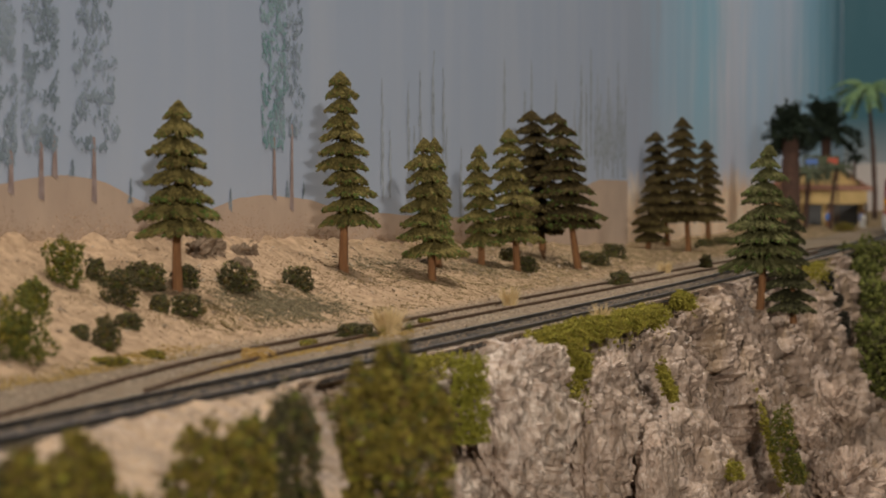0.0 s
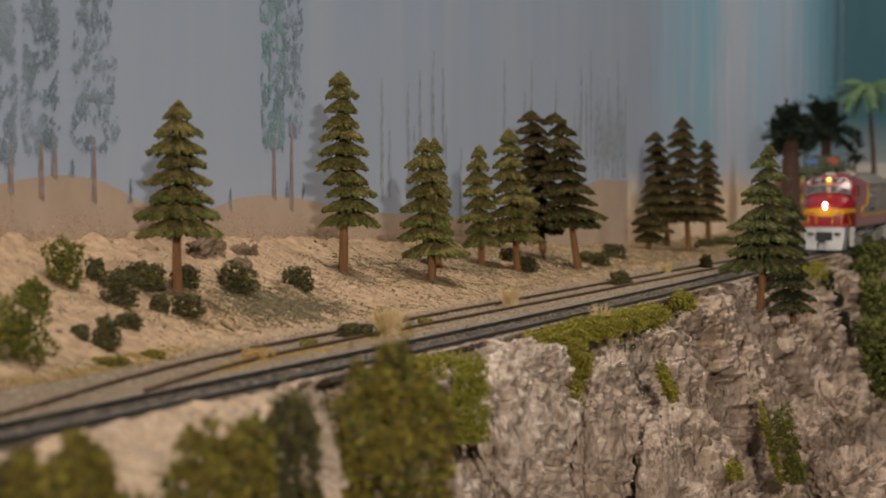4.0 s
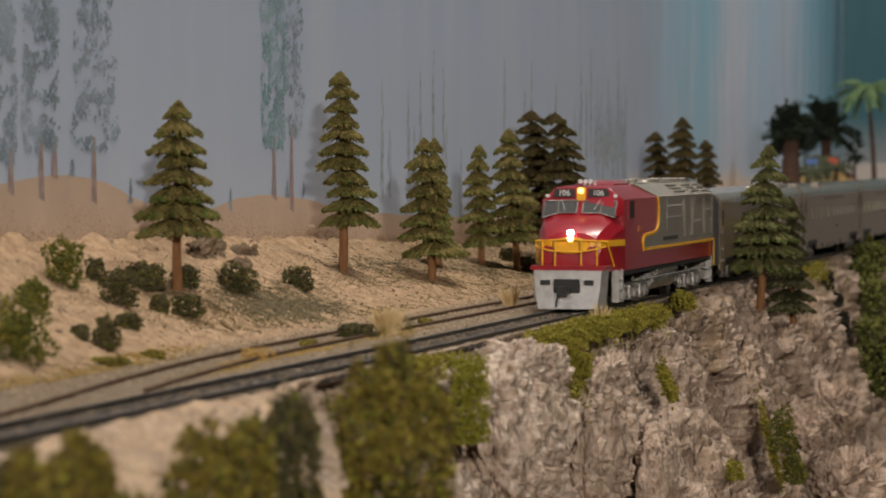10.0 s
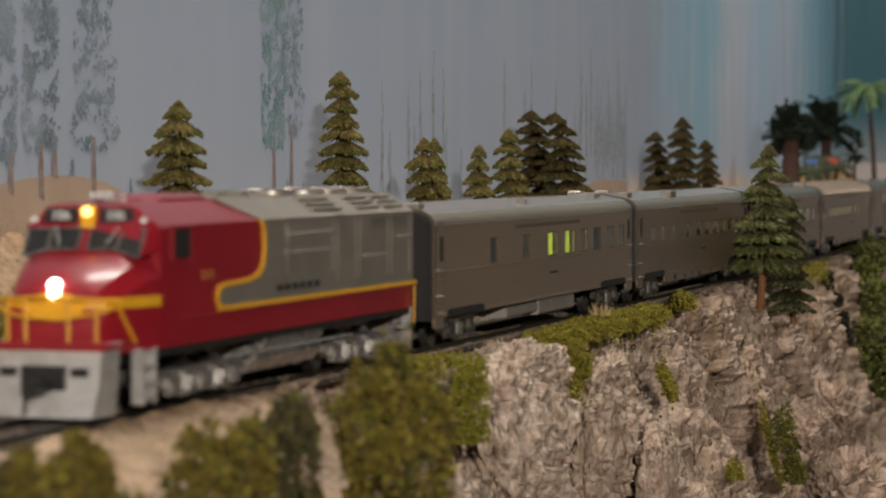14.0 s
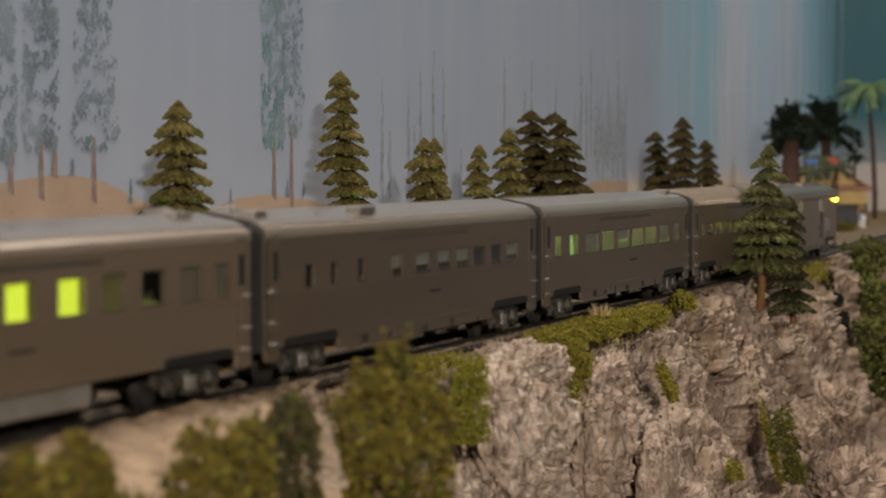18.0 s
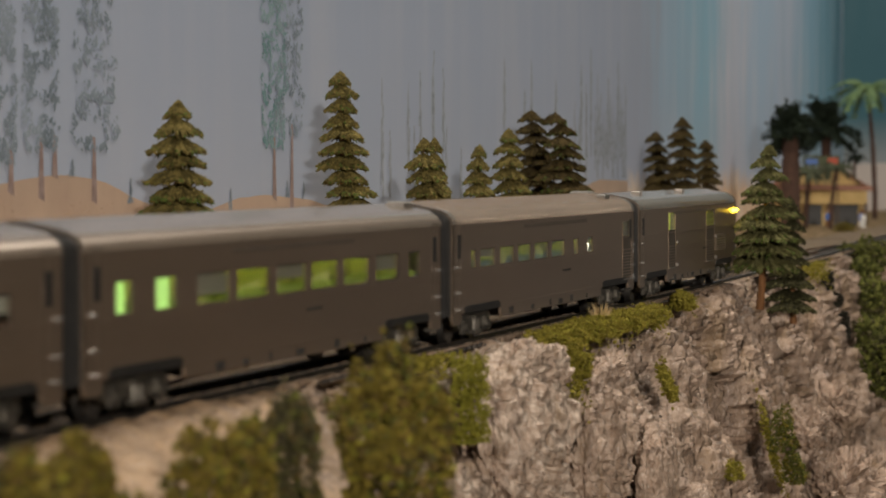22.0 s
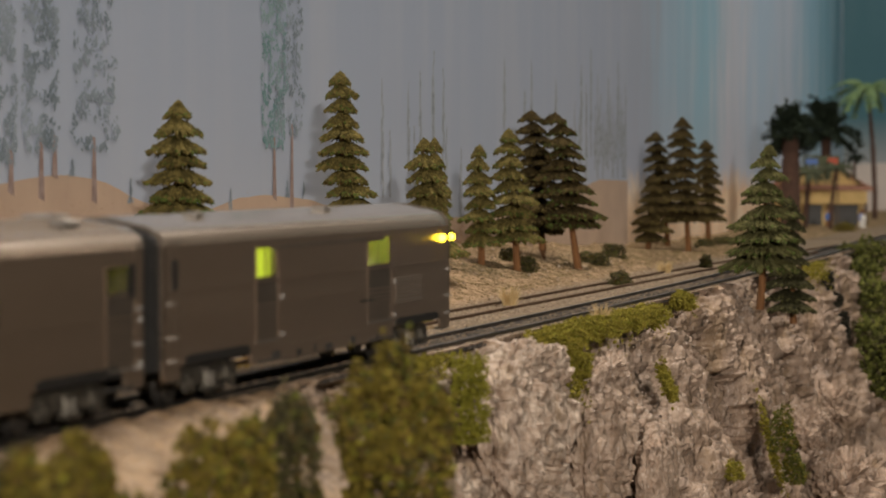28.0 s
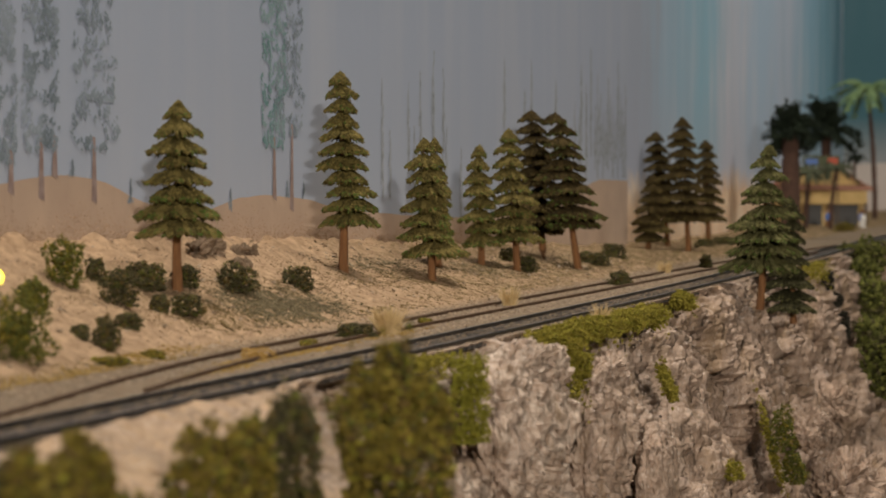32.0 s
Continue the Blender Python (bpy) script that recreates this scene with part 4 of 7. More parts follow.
DK, OL, GR = "dark green clump of foam foliage on the sandy bank", "olive green foam bush", "light green foam bush"
for i, (s, n, w, h, m, lb) in enumerate([
        (-0.069, 0.117, 0.0125, 0.0165, BUSH_GREEN, GR), (-0.123, 0.103, 0.009, 0.010, BUSH_GREEN, GR), (-0.195, 0.076, 0.019, 0.021, BUSH_GREEN, GR),
        (-0.047, 0.115, 0.0065, 0.0099, BUSH_DARK, DK), (-0.058, 0.101, 0.0122, 0.0126, BUSH_DARK, DK), (-0.015, 0.110, 0.0145, 0.0102, BUSH_DARK, DK),
        (0.021, 0.109, 0.0095, 0.0084, BUSH_DARK, DK), (0.057, 0.102, 0.0141, 0.0105, BUSH_DARK, DK), (0.112, 0.097, 0.0125, 0.0100, BUSH_DARK, DK),
        (-0.029, 0.088, 0.0100, 0.0080, BUSH_DARK, DK), (-0.045, 0.092, 0.0060, 0.0067, BUSH_DARK, DK), (-0.136, 0.081, 0.0055, 0.0055, BUSH_DARK, DK),
        (-0.132, 0.074, 0.0078, 0.0107, BUSH_DARK, DK), (-0.093, 0.083, 0.0076, 0.0066, BUSH_DARK, DK), (-0.120, 0.063, 0.0060, 0.0027, BUSH_OLIVE, OL),
        (-0.152, 0.064, 0.0110, 0.0024, BUSH_OLIVE, OL), (0.005, 0.037, 0.0125, 0.0057, BUSH_DARK, "dark green tuft between the two tracks"),
        (-0.049, 0.036, 0.0050, 0.0025, BUSH_OLIVE, "small olive tuft between the two tracks"), (0.090, 0.037, 0.0048, 0.0023, BUSH_OLIVE, "small olive tuft between the two tracks"),
        (0.439, 0.036, 0.0105, 0.0081, BUSH_DARK, "dark green tuft between the two tracks"), (0.712, 0.0967, 0.0140, 0.0104, BUSH_DARK, DK),
        (0.616, 0.0891, 0.0170, 0.0082, BUSH_DARK, DK), (0.467, 0.092, 0.0110, 0.0083, BUSH_DARK, DK), (0.494, 0.108, 0.0100, 0.0080, BUSH_DARK, DK),
        (1.003, 0.0905, 0.0130, 0.0081, BUSH_DARK, DK), (1.131, 0.0992, 0.0160, 0.0070, BUSH_DARK, DK), (0.678, 0.0340, 0.0065, 0.0081, BUSH_DARK, "dark green tuft between the two tracks")]):
    bush("bush", s, n, H(s, n) if n > 0.055 else -0.0015, w, h, 100 + i, m, lb, 330)

NEAR = "clumps on the near edge"
bush("bush", -0.312, -0.0785, -0.035, 0.025, 0.052, 201, BUSH_OLIVE, "tall olive foam shrub in front of the cliff", 3000, (0.0010, 0.0022), group=NEAR)
bush("bush", -0.329, -0.06, -0.026, 0.0128, 0.0362, 202, BUSH_DARK, "dark green shrub below the track edge", 1300, (0.0008, 0.0018), group=NEAR)
bush("bush", -0.385, -0.062, -0.028, 0.0155, 0.038, 203, BUSH_OLIVE, "olive shrub on the near bank", 900, (0.0008, 0.0019), group=NEAR)
bush("bush", -0.36, -0.062, -0.028, 0.011, 0.034, 204, BUSH_OLIVE, "olive shrub on the near bank", 800, (0.0008, 0.0019), group=NEAR)
bush("bush", -0.088, -0.031, -0.027, 0.0125, 0.03, 205, BUSH_LIME, "mossy green clump on the rock edge", 1500, (0.0005, 0.0011), group=NEAR)
bush("bush", -0.455, -0.056, -0.024, 0.014, 0.0325, 206, BUSH_OLIVE, "olive shrub on the near bank", 1000, (0.0009, 0.002), group=NEAR)
bush("bush", -0.475, -0.050, -0.024, 0.0140, 0.0250, 207, BUSH_DARK, "dark shrub on the near bank", 600, (0.0009, 0.002), group=NEAR)
bush("bush", -0.425, -0.052, -0.022, 0.0115, 0.03, 212, BUSH_OLIVE, "olive shrub on the near bank", 1000, (0.0009, 0.002), group=NEAR)
bush("bush", -0.418, -0.06, -0.026, 0.01, 0.0215, 213, BUSH_OLIVE, "olive shrub on the near bank", 800, (0.0009, 0.002), group=NEAR)
bush("bush", -0.442, -0.046, -0.02, 0.0115, 0.026, 214, BUSH_DARK, "dark shrub on the near bank", 700, (0.0009, 0.002), group=NEAR)
bush("bush", -0.345, -0.054, -0.024, 0.009, 0.029, 215, BUSH_GREEN, "green shrub on the near bank", 700, (0.0008, 0.0018), group=NEAR)
bush("bush", 0.873, -0.0465, -0.09, 0.0300, 0.0560, 208, BUSH_LEAFY, "leafy green shrub growing from the cliff", 900, (0.0016, 0.0040), group=NEAR)
bush("bush", 0.951, -0.0340, -0.045, 0.0250, 0.0300, 209, BUSH_LEAFY, "leafy green shrub growing from the cliff", 600, (0.0016, 0.0040), group=NEAR)
bush("bush", 1.000, -0.0230, -0.022, 0.0160, 0.0180, 216, BUSH_LEAFY, "leafy green shrub growing from the cliff", 400, (0.0014, 0.0032), group=NEAR)
bush("bush", 1.047, -0.0172, -0.016, 0.0300, 0.0240, 210, BUSH_LEAFY, "leafy green shrub at the track edge", 800, (0.001, 0.0026), group=NEAR)
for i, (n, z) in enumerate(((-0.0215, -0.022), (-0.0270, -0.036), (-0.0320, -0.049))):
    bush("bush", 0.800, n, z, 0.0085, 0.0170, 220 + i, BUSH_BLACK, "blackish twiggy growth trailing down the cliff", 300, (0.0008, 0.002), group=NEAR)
for i, (s, n, z, w, h) in enumerate([(0.06, -0.0215, -0.009, 0.017, 0.009), (0.085, -0.021, -0.007, 0.016, 0.0075), (0.112, -0.022, -0.007, 0.018, 0.008), (0.14, -0.0215, -0.007, 0.018, 0.0075),
                                     (0.172, -0.021, -0.007, 0.020, 0.0075), (0.205, -0.021, -0.007, 0.018, 0.007), (0.235, -0.0215, -0.007, 0.014, 0.006),
                                     (0.07, -0.027, -0.018, 0.013, 0.010), (0.322, -0.018, -0.0065, 0.011, 0.0085), (0.405, -0.052, -0.079, 0.012, 0.022), (0.415, -0.056, -0.096, 0.011, 0.016),
                                     (0.295, -0.045, -0.0816, 0.0116, 0.009), (0.222, -0.0335, -0.0400, 0.004, 0.0066), (0.02, -0.026, -0.013, 0.008, 0.006), (-0.12, -0.022, -0.010, 0.014, 0.006)]):
    bush("moss_clump", s, n, z, w, h, 300 + i, MOSS if i not in (9, 10) else BUSH_GREEN, "yellow-green moss on the rock edge", 620, (0.0005, 0.0012), "moss", "moss on the cliff")


def straw(s, n, z, wide, high, seed, label, material=STRAW, blades=130):
    rg = np.random.default_rng(seed)
    g = Geo()
    for _ in range(blades):
        a, r = rg.uniform(0, 6.28), wide * 0.22 * rg.random()
        b = wide * rg.uniform(0.1, 0.5)
        x, y = r * math.cos(a), r * math.sin(a)
        hx, hy, hz = x + b * math.cos(a), y + b * math.sin(a), high * rg.uniform(0.5, 1.05)
        g.tube([(x, y, -0.001), ((x + hx) / 2 * 0.95, (y + hy) / 2 * 0.95, hz * 0.6), (hx, hy, hz)], [0.00022, 0.00018, 0.00005], 3)
    ob = part("grass_tuft", g, material, smooth=0)
    x, y, _ = line(s, n)
    ob.matrix_basis = pose(float(x), float(y), z)
    return tagged(ob, label, "grass", "dry grass tufts")


straw(0.023, 0.031, -0.003, 0.0135, 0.0115, 1, "dry straw grass tuft between the tracks", blades=220)
straw(0.229, 0.040, -0.003, 0.0095, 0.0100, 2, "dry straw grass tuft between the tracks")
straw(0.594, 0.0428, -0.003, 0.0095, 0.0085, 3, "dry straw grass tuft between the tracks")
straw(0.150, -0.0185, -0.004, 0.008, 0.0085, 4, "pale dry grass tuft on the cliff edge", blades=60)
bush("turf_clump", -0.113, 0.031, -0.003, 0.0100, 0.0060, 31, OCHRE, "ochre turf clump between the tracks", 200, (0.0004, 0.0009), "grass", "dry grass tufts")


def scatter(name, label, count, seed, material, size, s_range, n_range, patches=None, kind="stuff"):
    """Loose grit or turf strewn over the bank, evenly or in patches."""
    rg = np.random.default_rng(seed)
    if patches:
        k = rg.integers(len(patches), size=count)
        q = np.array(patches)[k]
        s, n = q[:, 0] + rg.normal(0, 1, count) * q[:, 2], q[:, 1] + rg.normal(0, 1, count) * q[:, 3]
    else:
        s, n = rg.uniform(*s_range, count), rg.uniform(*n_range, count)
    keep = (n > -0.0112) & (n < 0.1445)
    s, n = s[keep], n[keep]
    x, y, _ = line(s, n)
    z = bank(s, n)
    for i in range(len(s)):
        k = float(ease(0.05, 0.075, n[i]))
        z[i] += k * (0.0022 * fbm(x[i] * 45, y[i] * 45, 3.1, 4) + 0.0008 * fbm(x[i] * 210, y[i] * 210, 7.7, 3) - 0.0005 * abs(fbm(x[i] * 95, y[i] * 95, 1.7, 3)) + climb(n[i]) * (0.5 + fbm(x[i] * 70, y[i] * 70, 9.0, 5)))
    ob = new(name, crumbs(name, np.stack([x, y, z], 1), size, material, rg, flat=0.6))
    return tagged(ob, label, "ground cover", kind=kind)


GRIT = island_foliage("grit", (0.24, 0.15, 0.09), (0.46, 0.33, 0.22), (0.62, 0.48, 0.35))
TURF = island_foliage("turf", (0.09, 0.065, 0.022), (0.19, 0.14, 0.055), (0.28, 0.21, 0.09))
DUST = island_foliage("grey_turf", (0.10, 0.083, 0.048), (0.18, 0.148, 0.088), (0.25, 0.205, 0.125))
scatter("loose_grit", "coarse tan grit strewn over the sandy bank", 15000, 41, GRIT, (0.00015, 0.0006), (-0.3, 1.1), (0.058, 0.144))
scatter("dry_turf", "patches of dry olive turf on the bank", 16000, 42, TURF, (0.00015, 0.00045), None, None,
        [(0.03, 0.082, 0.03, 0.007), (-0.02, 0.078, 0.02, 0.005), (-0.18, 0.062, 0.06, 0.003), (0.30, 0.085, 0.05, 0.008), (0.24, 0.10, 0.04, 0.006), (0.42, 0.08, 0.08, 0.008),
         (0.52, 0.09, 0.06, 0.01), (0.68, 0.085, 0.08, 0.01), (0.9, 0.075, 0.1, 0.01), (0.34, 0.07, 0.06, 0.004), (0.15, 0.07, 0.05, 0.003)])
scatter("grey_turf", "grey-green dusty turf on the bank", 19000, 43, DUST, (0.0002, 0.0006), None, None,
        [(0.065, 0.086, 0.02, 0.008), (0.075, 0.080, 0.022, 0.006), (0.055, 0.090, 0.022, 0.007), (0.09, 0.084, 0.018, 0.007), (0.04, 0.080, 0.018, 0.005), (0.05, 0.094, 0.02, 0.006), (0.28, 0.115, 0.03, 0.006), (0.40, 0.10, 0.04, 0.008), (0.6, 0.10, 0.08, 0.01)])

OCHRE_MIX = island_foliage("ochre_turf_mix", (0.20, 0.12, 0.03), (0.38, 0.25, 0.075), (0.48, 0.34, 0.12))
scatter("ochre_turf", "ochre yellow turf along the sidings", 6500, 44, OCHRE_MIX, (0.0002, 0.00055), None, None,
        [(-0.22, 0.061, 0.03, 0.002), (-0.16, 0.0605, 0.03, 0.0018), (-0.115, 0.0655, 0.02, 0.0015), (-0.115, 0.031, 0.012, 0.003), (-0.07, 0.0285, 0.02, 0.002), (-0.155, 0.026, 0.015, 0.002), (0.02, 0.030, 0.02, 0.003)])
STONE = island_foliage("ballast_stone", (0.16, 0.12, 0.08), (0.40, 0.305, 0.215), (0.58, 0.47, 0.36))
scatter("ballast_stones", "loose tan and grey ballast stones round the tracks", 15000, 45, STONE, (0.0002, 0.0006), (-0.36, 0.75), (0.0135, 0.062))
scatter("track_dust", "dark grit and dust between the rails", 7000, 48, STONE, (0.00015, 0.00042), (-0.36, 0.9), (-0.011, 0.0125))
scatter("pebbles", "small pale pebbles and chips on the bank", 700, 46, STONE, (0.0006, 0.0014), (-0.25, 0.7), (0.045, 0.143))
FIR_SHADE_TURF = island_foliage("fir_shade_turf", (0.09, 0.06, 0.025), (0.18, 0.125, 0.055), (0.27, 0.19, 0.10))
# dark crumbs cover the turf and deepen the shade below the firs
scatter("fir_shade_turf", "dark brown turf crumbs below the firs, carrying part of their shade", 22000, 47, FIR_SHADE_TURF, (0.00015, 0.00042), None, None,
        [(0.0, 0.110, 0.05, 0.008), (0.06, 0.095, 0.03, 0.006), (0.21, 0.114, 0.05, 0.008), (0.29, 0.096, 0.04, 0.008), (0.36, 0.104, 0.05, 0.008), (0.45, 0.098, 0.05, 0.008), (0.57, 0.09, 0.06, 0.01),
         (0.95, 0.09, 0.1, 0.012), (0.85, 0.085, 0.12, 0.014), (0.70, 0.09, 0.08, 0.012), (1.05, 0.07, 0.1, 0.01), (0.12, 0.10, 0.04, 0.006), (-0.02, 0.09, 0.03, 0.005)])


def boulder(s, n, z, rs, rn, rz, seed, label, material=None, turn=0.0, broken=1.0, pale=0.4):
    """A weathered plaster boulder; broken: how far its face is split into facets."""
    rg = random.Random(seed)
    rows, cols = 72, 120
    pts = np.zeros((rows, cols + 1, 3))
    o = rg.uniform(0, 50)
    k = min(rn, rz)
    for i in range(rows):
        a = math.pi * i / (rows - 1)
        for j in range(cols + 1):
            b = 2 * math.pi * (j % cols) / cols
            d = Vector((math.sin(a) * math.cos(b), math.sin(a) * math.sin(b), math.cos(a)))
            sq = Vector((math.copysign(abs(d.x) ** 0.75, d.x) * rs, math.copysign(abs(d.y) ** 0.75, d.y) * rn, math.copysign(abs(d.z) ** 0.7, d.z) * rz))
            e = sq / k + Vector((o, 0, 0))
            big = noise.fractal(e * 0.55, 1.0, 2.0, 3)
            fa, ca = facets((e.x * 0.6, e.y, e.z), (1.1, 1.1, 1.0), o)
            fb, cb = facets((e.x * 0.6, e.y, e.z), (2.9, 2.9, 2.3), o + 3)
            fc, cc = facets((e.x + 0.1 * big, e.y, e.z + 0.2 * big), (8.0, 8.0, 5.5), o + 5)
            h = k * (0.26 * big + broken * (0.10 * fa + 0.055 * fb - 0.06 * (1 - ca) - 0.04 * (1 - cb) + 0.03 * fc - 0.015 * (1 - cc)) + 0.03 * (ridges((e.x * 1.6, e.y * 1.6, e.z * 0.8)) - 0.45) + 0.012 * noise.fractal(e * 6, 1.0, 2.0, 4))
            out = Vector((d.x / rs, d.y / rn, d.z / rz)).normalized()
            pts[i, j] = sq + out * h
    me = grid_mesh("boulder", pts, rows, cols + 1, material or PALE_ROCK, smooth=False, attr=("pale", np.full((rows, cols + 1), pale)))
    ob = new("boulder", me)
    x, y, th = line(s, n)
    ob.matrix_basis = pose(float(x), float(y), z, 0, 0, math.degrees(th) + turn)
    return tagged(ob, label, "rock", "rocks of the layout")


PALE_ROCK = mat("pale_rock", (0.29, 0.215, 0.16), (0.66, 0.55, 0.465), 130, 0.75, bump=0.0012, bump_scale=700, fine=(0.46, 0.37, 0.30), spec=0.3, detail=9.0)
GREY_ROCK = mat("grey_rock", (0.15, 0.105, 0.068), (0.30, 0.22, 0.155), 140, 0.95, bump=0.0008, bump_scale=900, spec=0.2)
boulder(0.000, -0.0265, -0.030, 0.048, 0.0125, 0.0305, 1, "large pale rounded plaster boulder on the cliff edge", ROCK, broken=1.7, pale=1.0)
boulder(0.108, -0.0300, -0.046, 0.040, 0.0090, 0.034, 2, "brown weathered rock column of the cliff", ROCK, broken=2.2, pale=0.3)
boulder(0.150, -0.0420, -0.072, 0.022, 0.0075, 0.030, 12, "smooth tongue of rock low on the cliff", ROCK, broken=0.9, pale=0.3)
boulder(0.515, -0.0480, -0.078, 0.035, 0.0130, 0.011, 13, "brown rock bulging from the cliff", ROCK, broken=1.8, pale=0.0)
boulder(0.700, -0.0400, -0.080, 0.030, 0.0110, 0.012, 14, "brown rock bulging from the cliff", ROCK, broken=2.2, pale=0.0)
boulder(0.560, -0.0635, -0.112, 0.050, 0.0200, 0.018, 15, "dark weathered rock at the foot of the cliff", ROCK, broken=2.2, pale=0.0)
boulder(-0.235, -0.024, -0.012, 0.018, 0.007, 0.007, 3, "white chipped rock beside the track")
boulder(-0.262, -0.036, -0.022, 0.014, 0.007, 0.010, 4, "white chipped rock beside the track")
boulder(0.105, 0.133, 0.0215, 0.018, 0.006, 0.0105, 5, "grey weathered rock at the foot of the backdrop", GREY_ROCK, broken=2.6)
boulder(0.142, 0.130, 0.0195, 0.016, 0.006, 0.0085, 8, "grey weathered rock at the foot of the backdrop", GREY_ROCK, broken=2.6)
boulder(0.120, 0.124, 0.0170, 0.012, 0.005, 0.0050, 9, "low grey rock among turf on the bank", GREY_ROCK, broken=2.4)
boulder(0.075, -0.0165, -0.004, 0.008, 0.003, 0.0022, 6, "small tan stone at the track edge")
boulder(0.105, -0.0165, -0.004, 0.006, 0.003, 0.0020, 7, "small tan stone at the track edge")


SAND_SPECK = island_foliage("sand_speck", (0.42, 0.29, 0.19), (0.50, 0.36, 0.25), (0.58, 0.44, 0.32))


def wall_grit(count, seed):
    """Sand stuck to the foot of the painted board."""
    rg = np.random.default_rng(seed)
    u = rg.uniform(-0.12, 0.62, count)
    z0 = np.interp(u, [-0.12, 0.0, 0.1, 0.3, 0.62], [0.034, 0.032, 0.030, 0.023, 0.012])
    z = z0 + np.abs(rg.normal(0, 0.006, count)) * (0.5 + 0.5 * np.sin(u * 37 + 1) ** 2)
    p = np.array([on_wall(a, b, 0.0002) for a, b in zip(u, z)])
    ob = new("sand_specks", crumbs("sand_specks", p, (0.00015, 0.0005), SAND_SPECK, rg, flat=0.6))
    return tagged(ob, "tan sand specks stuck to the foot of the painted board", "sand", kind="stuff")


wall_grit(11000, 78)


def cliff_moss(count, seed):
    """A carpet of moss creeping over the cliff's edge."""
    rg = np.random.default_rng(seed)
    spots = [(0.055, 0.14, 0.012, 0.05), (0.085, 0.10, 0.016, 0.03), (0.125, 0.09, 0.02, 0.03), (0.165, 0.09, 0.02, 0.03), (0.205, 0.09, 0.02, 0.03), (0.235, 0.10, 0.014, 0.03),
             (0.062, 0.20, 0.008, 0.04), (-0.10, 0.08, 0.02, 0.03), (0.325, 0.07, 0.006, 0.03), (0.41, 0.50, 0.004, 0.04), (0.21, 0.30, 0.004, 0.02), (0.75, 0.1, 0.03, 0.04)]
    pts = []
    for _ in range(count):
        a, u, ds, du = spots[rg.integers(len(spots))]
        s, uu = a + rg.normal(0, ds), max(u + rg.normal(0, du), 0.03)
        n, z, b = cliff_point(s, uu)
        x, y, _t = line(s, n - 0.002 - rg.random() * 0.003)
        pts.append((float(x), float(y), float(z) + rg.random() * 0.0025))
    ob = new("moss_carpet", crumbs("moss_carpet", np.array(pts), (0.0003, 0.0009), MOSS, rg, flat=0.8))
    return tagged(ob, "yellow-green moss creeping over the cliff edge", "moss", kind="stuff")


cliff_moss(9000, 77)

# -- the train: a diesel locomotive and five passenger cars, all keyed along the main track
RED = mat("loco_red", (0.27, 0.007, 0.016), (0.31, 0.010, 0.021), 60, 0.32, spec=0.5, coat=0.35)
SILVER = mat("loco_silver", (0.31, 0.28, 0.24), (0.37, 0.335, 0.285), 90, 0.36, metal=0.5)
PILOT_SILVER = mat("pilot_silver", (0.46, 0.445, 0.43), (0.66, 0.64, 0.62), 160, 0.30, metal=0.5)
YELLOW = mat("stripe_yellow", (0.72, 0.36, 0.015), (0.78, 0.42, 0.02), 120, 0.45)
BLACK = mat("black_plastic", (0.012, 0.012, 0.012), (0.022, 0.021, 0.02), 200, 0.5)
TRUCK_SILVER = mat("truck_silver", (0.11, 0.10, 0.09), (0.50, 0.475, 0.44), 420, 0.4, metal=0.6)
TRUCK_DARK = mat("truck_weathered", (0.02, 0.018, 0.015), (0.17, 0.155, 0.13), 460, 0.4, metal=0.5)
STEEL_TAN = mat("stainless_tan_body", (0.36, 0.275, 0.195), (0.41, 0.315, 0.23), 60, 0.33, metal=0.6, stretch=(0.15, 1, 1), bump=0.00004, bump_scale=900)
STEEL = mat("stainless_body", (0.288, 0.217, 0.160), (0.33, 0.25, 0.187), 60, 0.31, metal=0.66, stretch=(0.15, 1, 1), bump=0.00004, bump_scale=900)
STEEL_ROOF = mat("stainless_roof", (0.36, 0.295, 0.235), (0.42, 0.345, 0.275), 60, 0.25, metal=0.4, stretch=(0.15, 1, 1), coat=0.5)
STEEL_DARK = mat("dull_dark_steel", (0.10, 0.082, 0.066), (0.14, 0.115, 0.092), 120, 0.45, metal=0.5)
UNDER = mat("underbody", (0.020, 0.018, 0.016), (0.05, 0.046, 0.042), 200, 0.7)
UNDER_BOX = mat("underbody_box", (0.24, 0.23, 0.21), (0.32, 0.30, 0.28), 150, 0.6, metal=0.2)
WHEEL_STEEL = mat("wheel_steel", (0.07, 0.065, 0.06), (0.14, 0.13, 0.12), 200, 0.4, metal=0.8)
CHROME = mat("bright_metal", (0.82, 0.82, 0.81), (0.9, 0.9, 0.89), 200, 0.25, metal=0.6)
LAMP_WHITE = mat("lamp_white", (1, 0.97, 0.88), None, 50, 0.4, emit=26, emit_colour=(1.0, 0.95, 0.85))
LAMP_AMBER = mat("lamp_amber", (1, 0.7, 0.3), None, 50, 0.4, emit=3.5, emit_colour=(1.0, 0.60, 0.16))
LAMP_YELLOW = mat("lamp_yellow", (1, 0.8, 0.1), None, 50, 0.4, emit=16, emit_colour=(1.0, 0.72, 0.03))
CAB_LIGHT = mat("interior_lamp", (0.8, 1, 0.3), None, 50, 0.4, emit=10.0, emit_colour=(0.74, 0.82, 0.14))
INTERIOR = mat("interior_cream", (0.40, 0.41, 0.22), (0.48, 0.48, 0.29), 80, 0.7)
# dark copy of the cream interior: the lack of light is in its colour
INTERIOR_UNLIT = mat("interior_unlit", (0.05, 0.038, 0.028), (0.08, 0.06, 0.045), 80, 0.7)
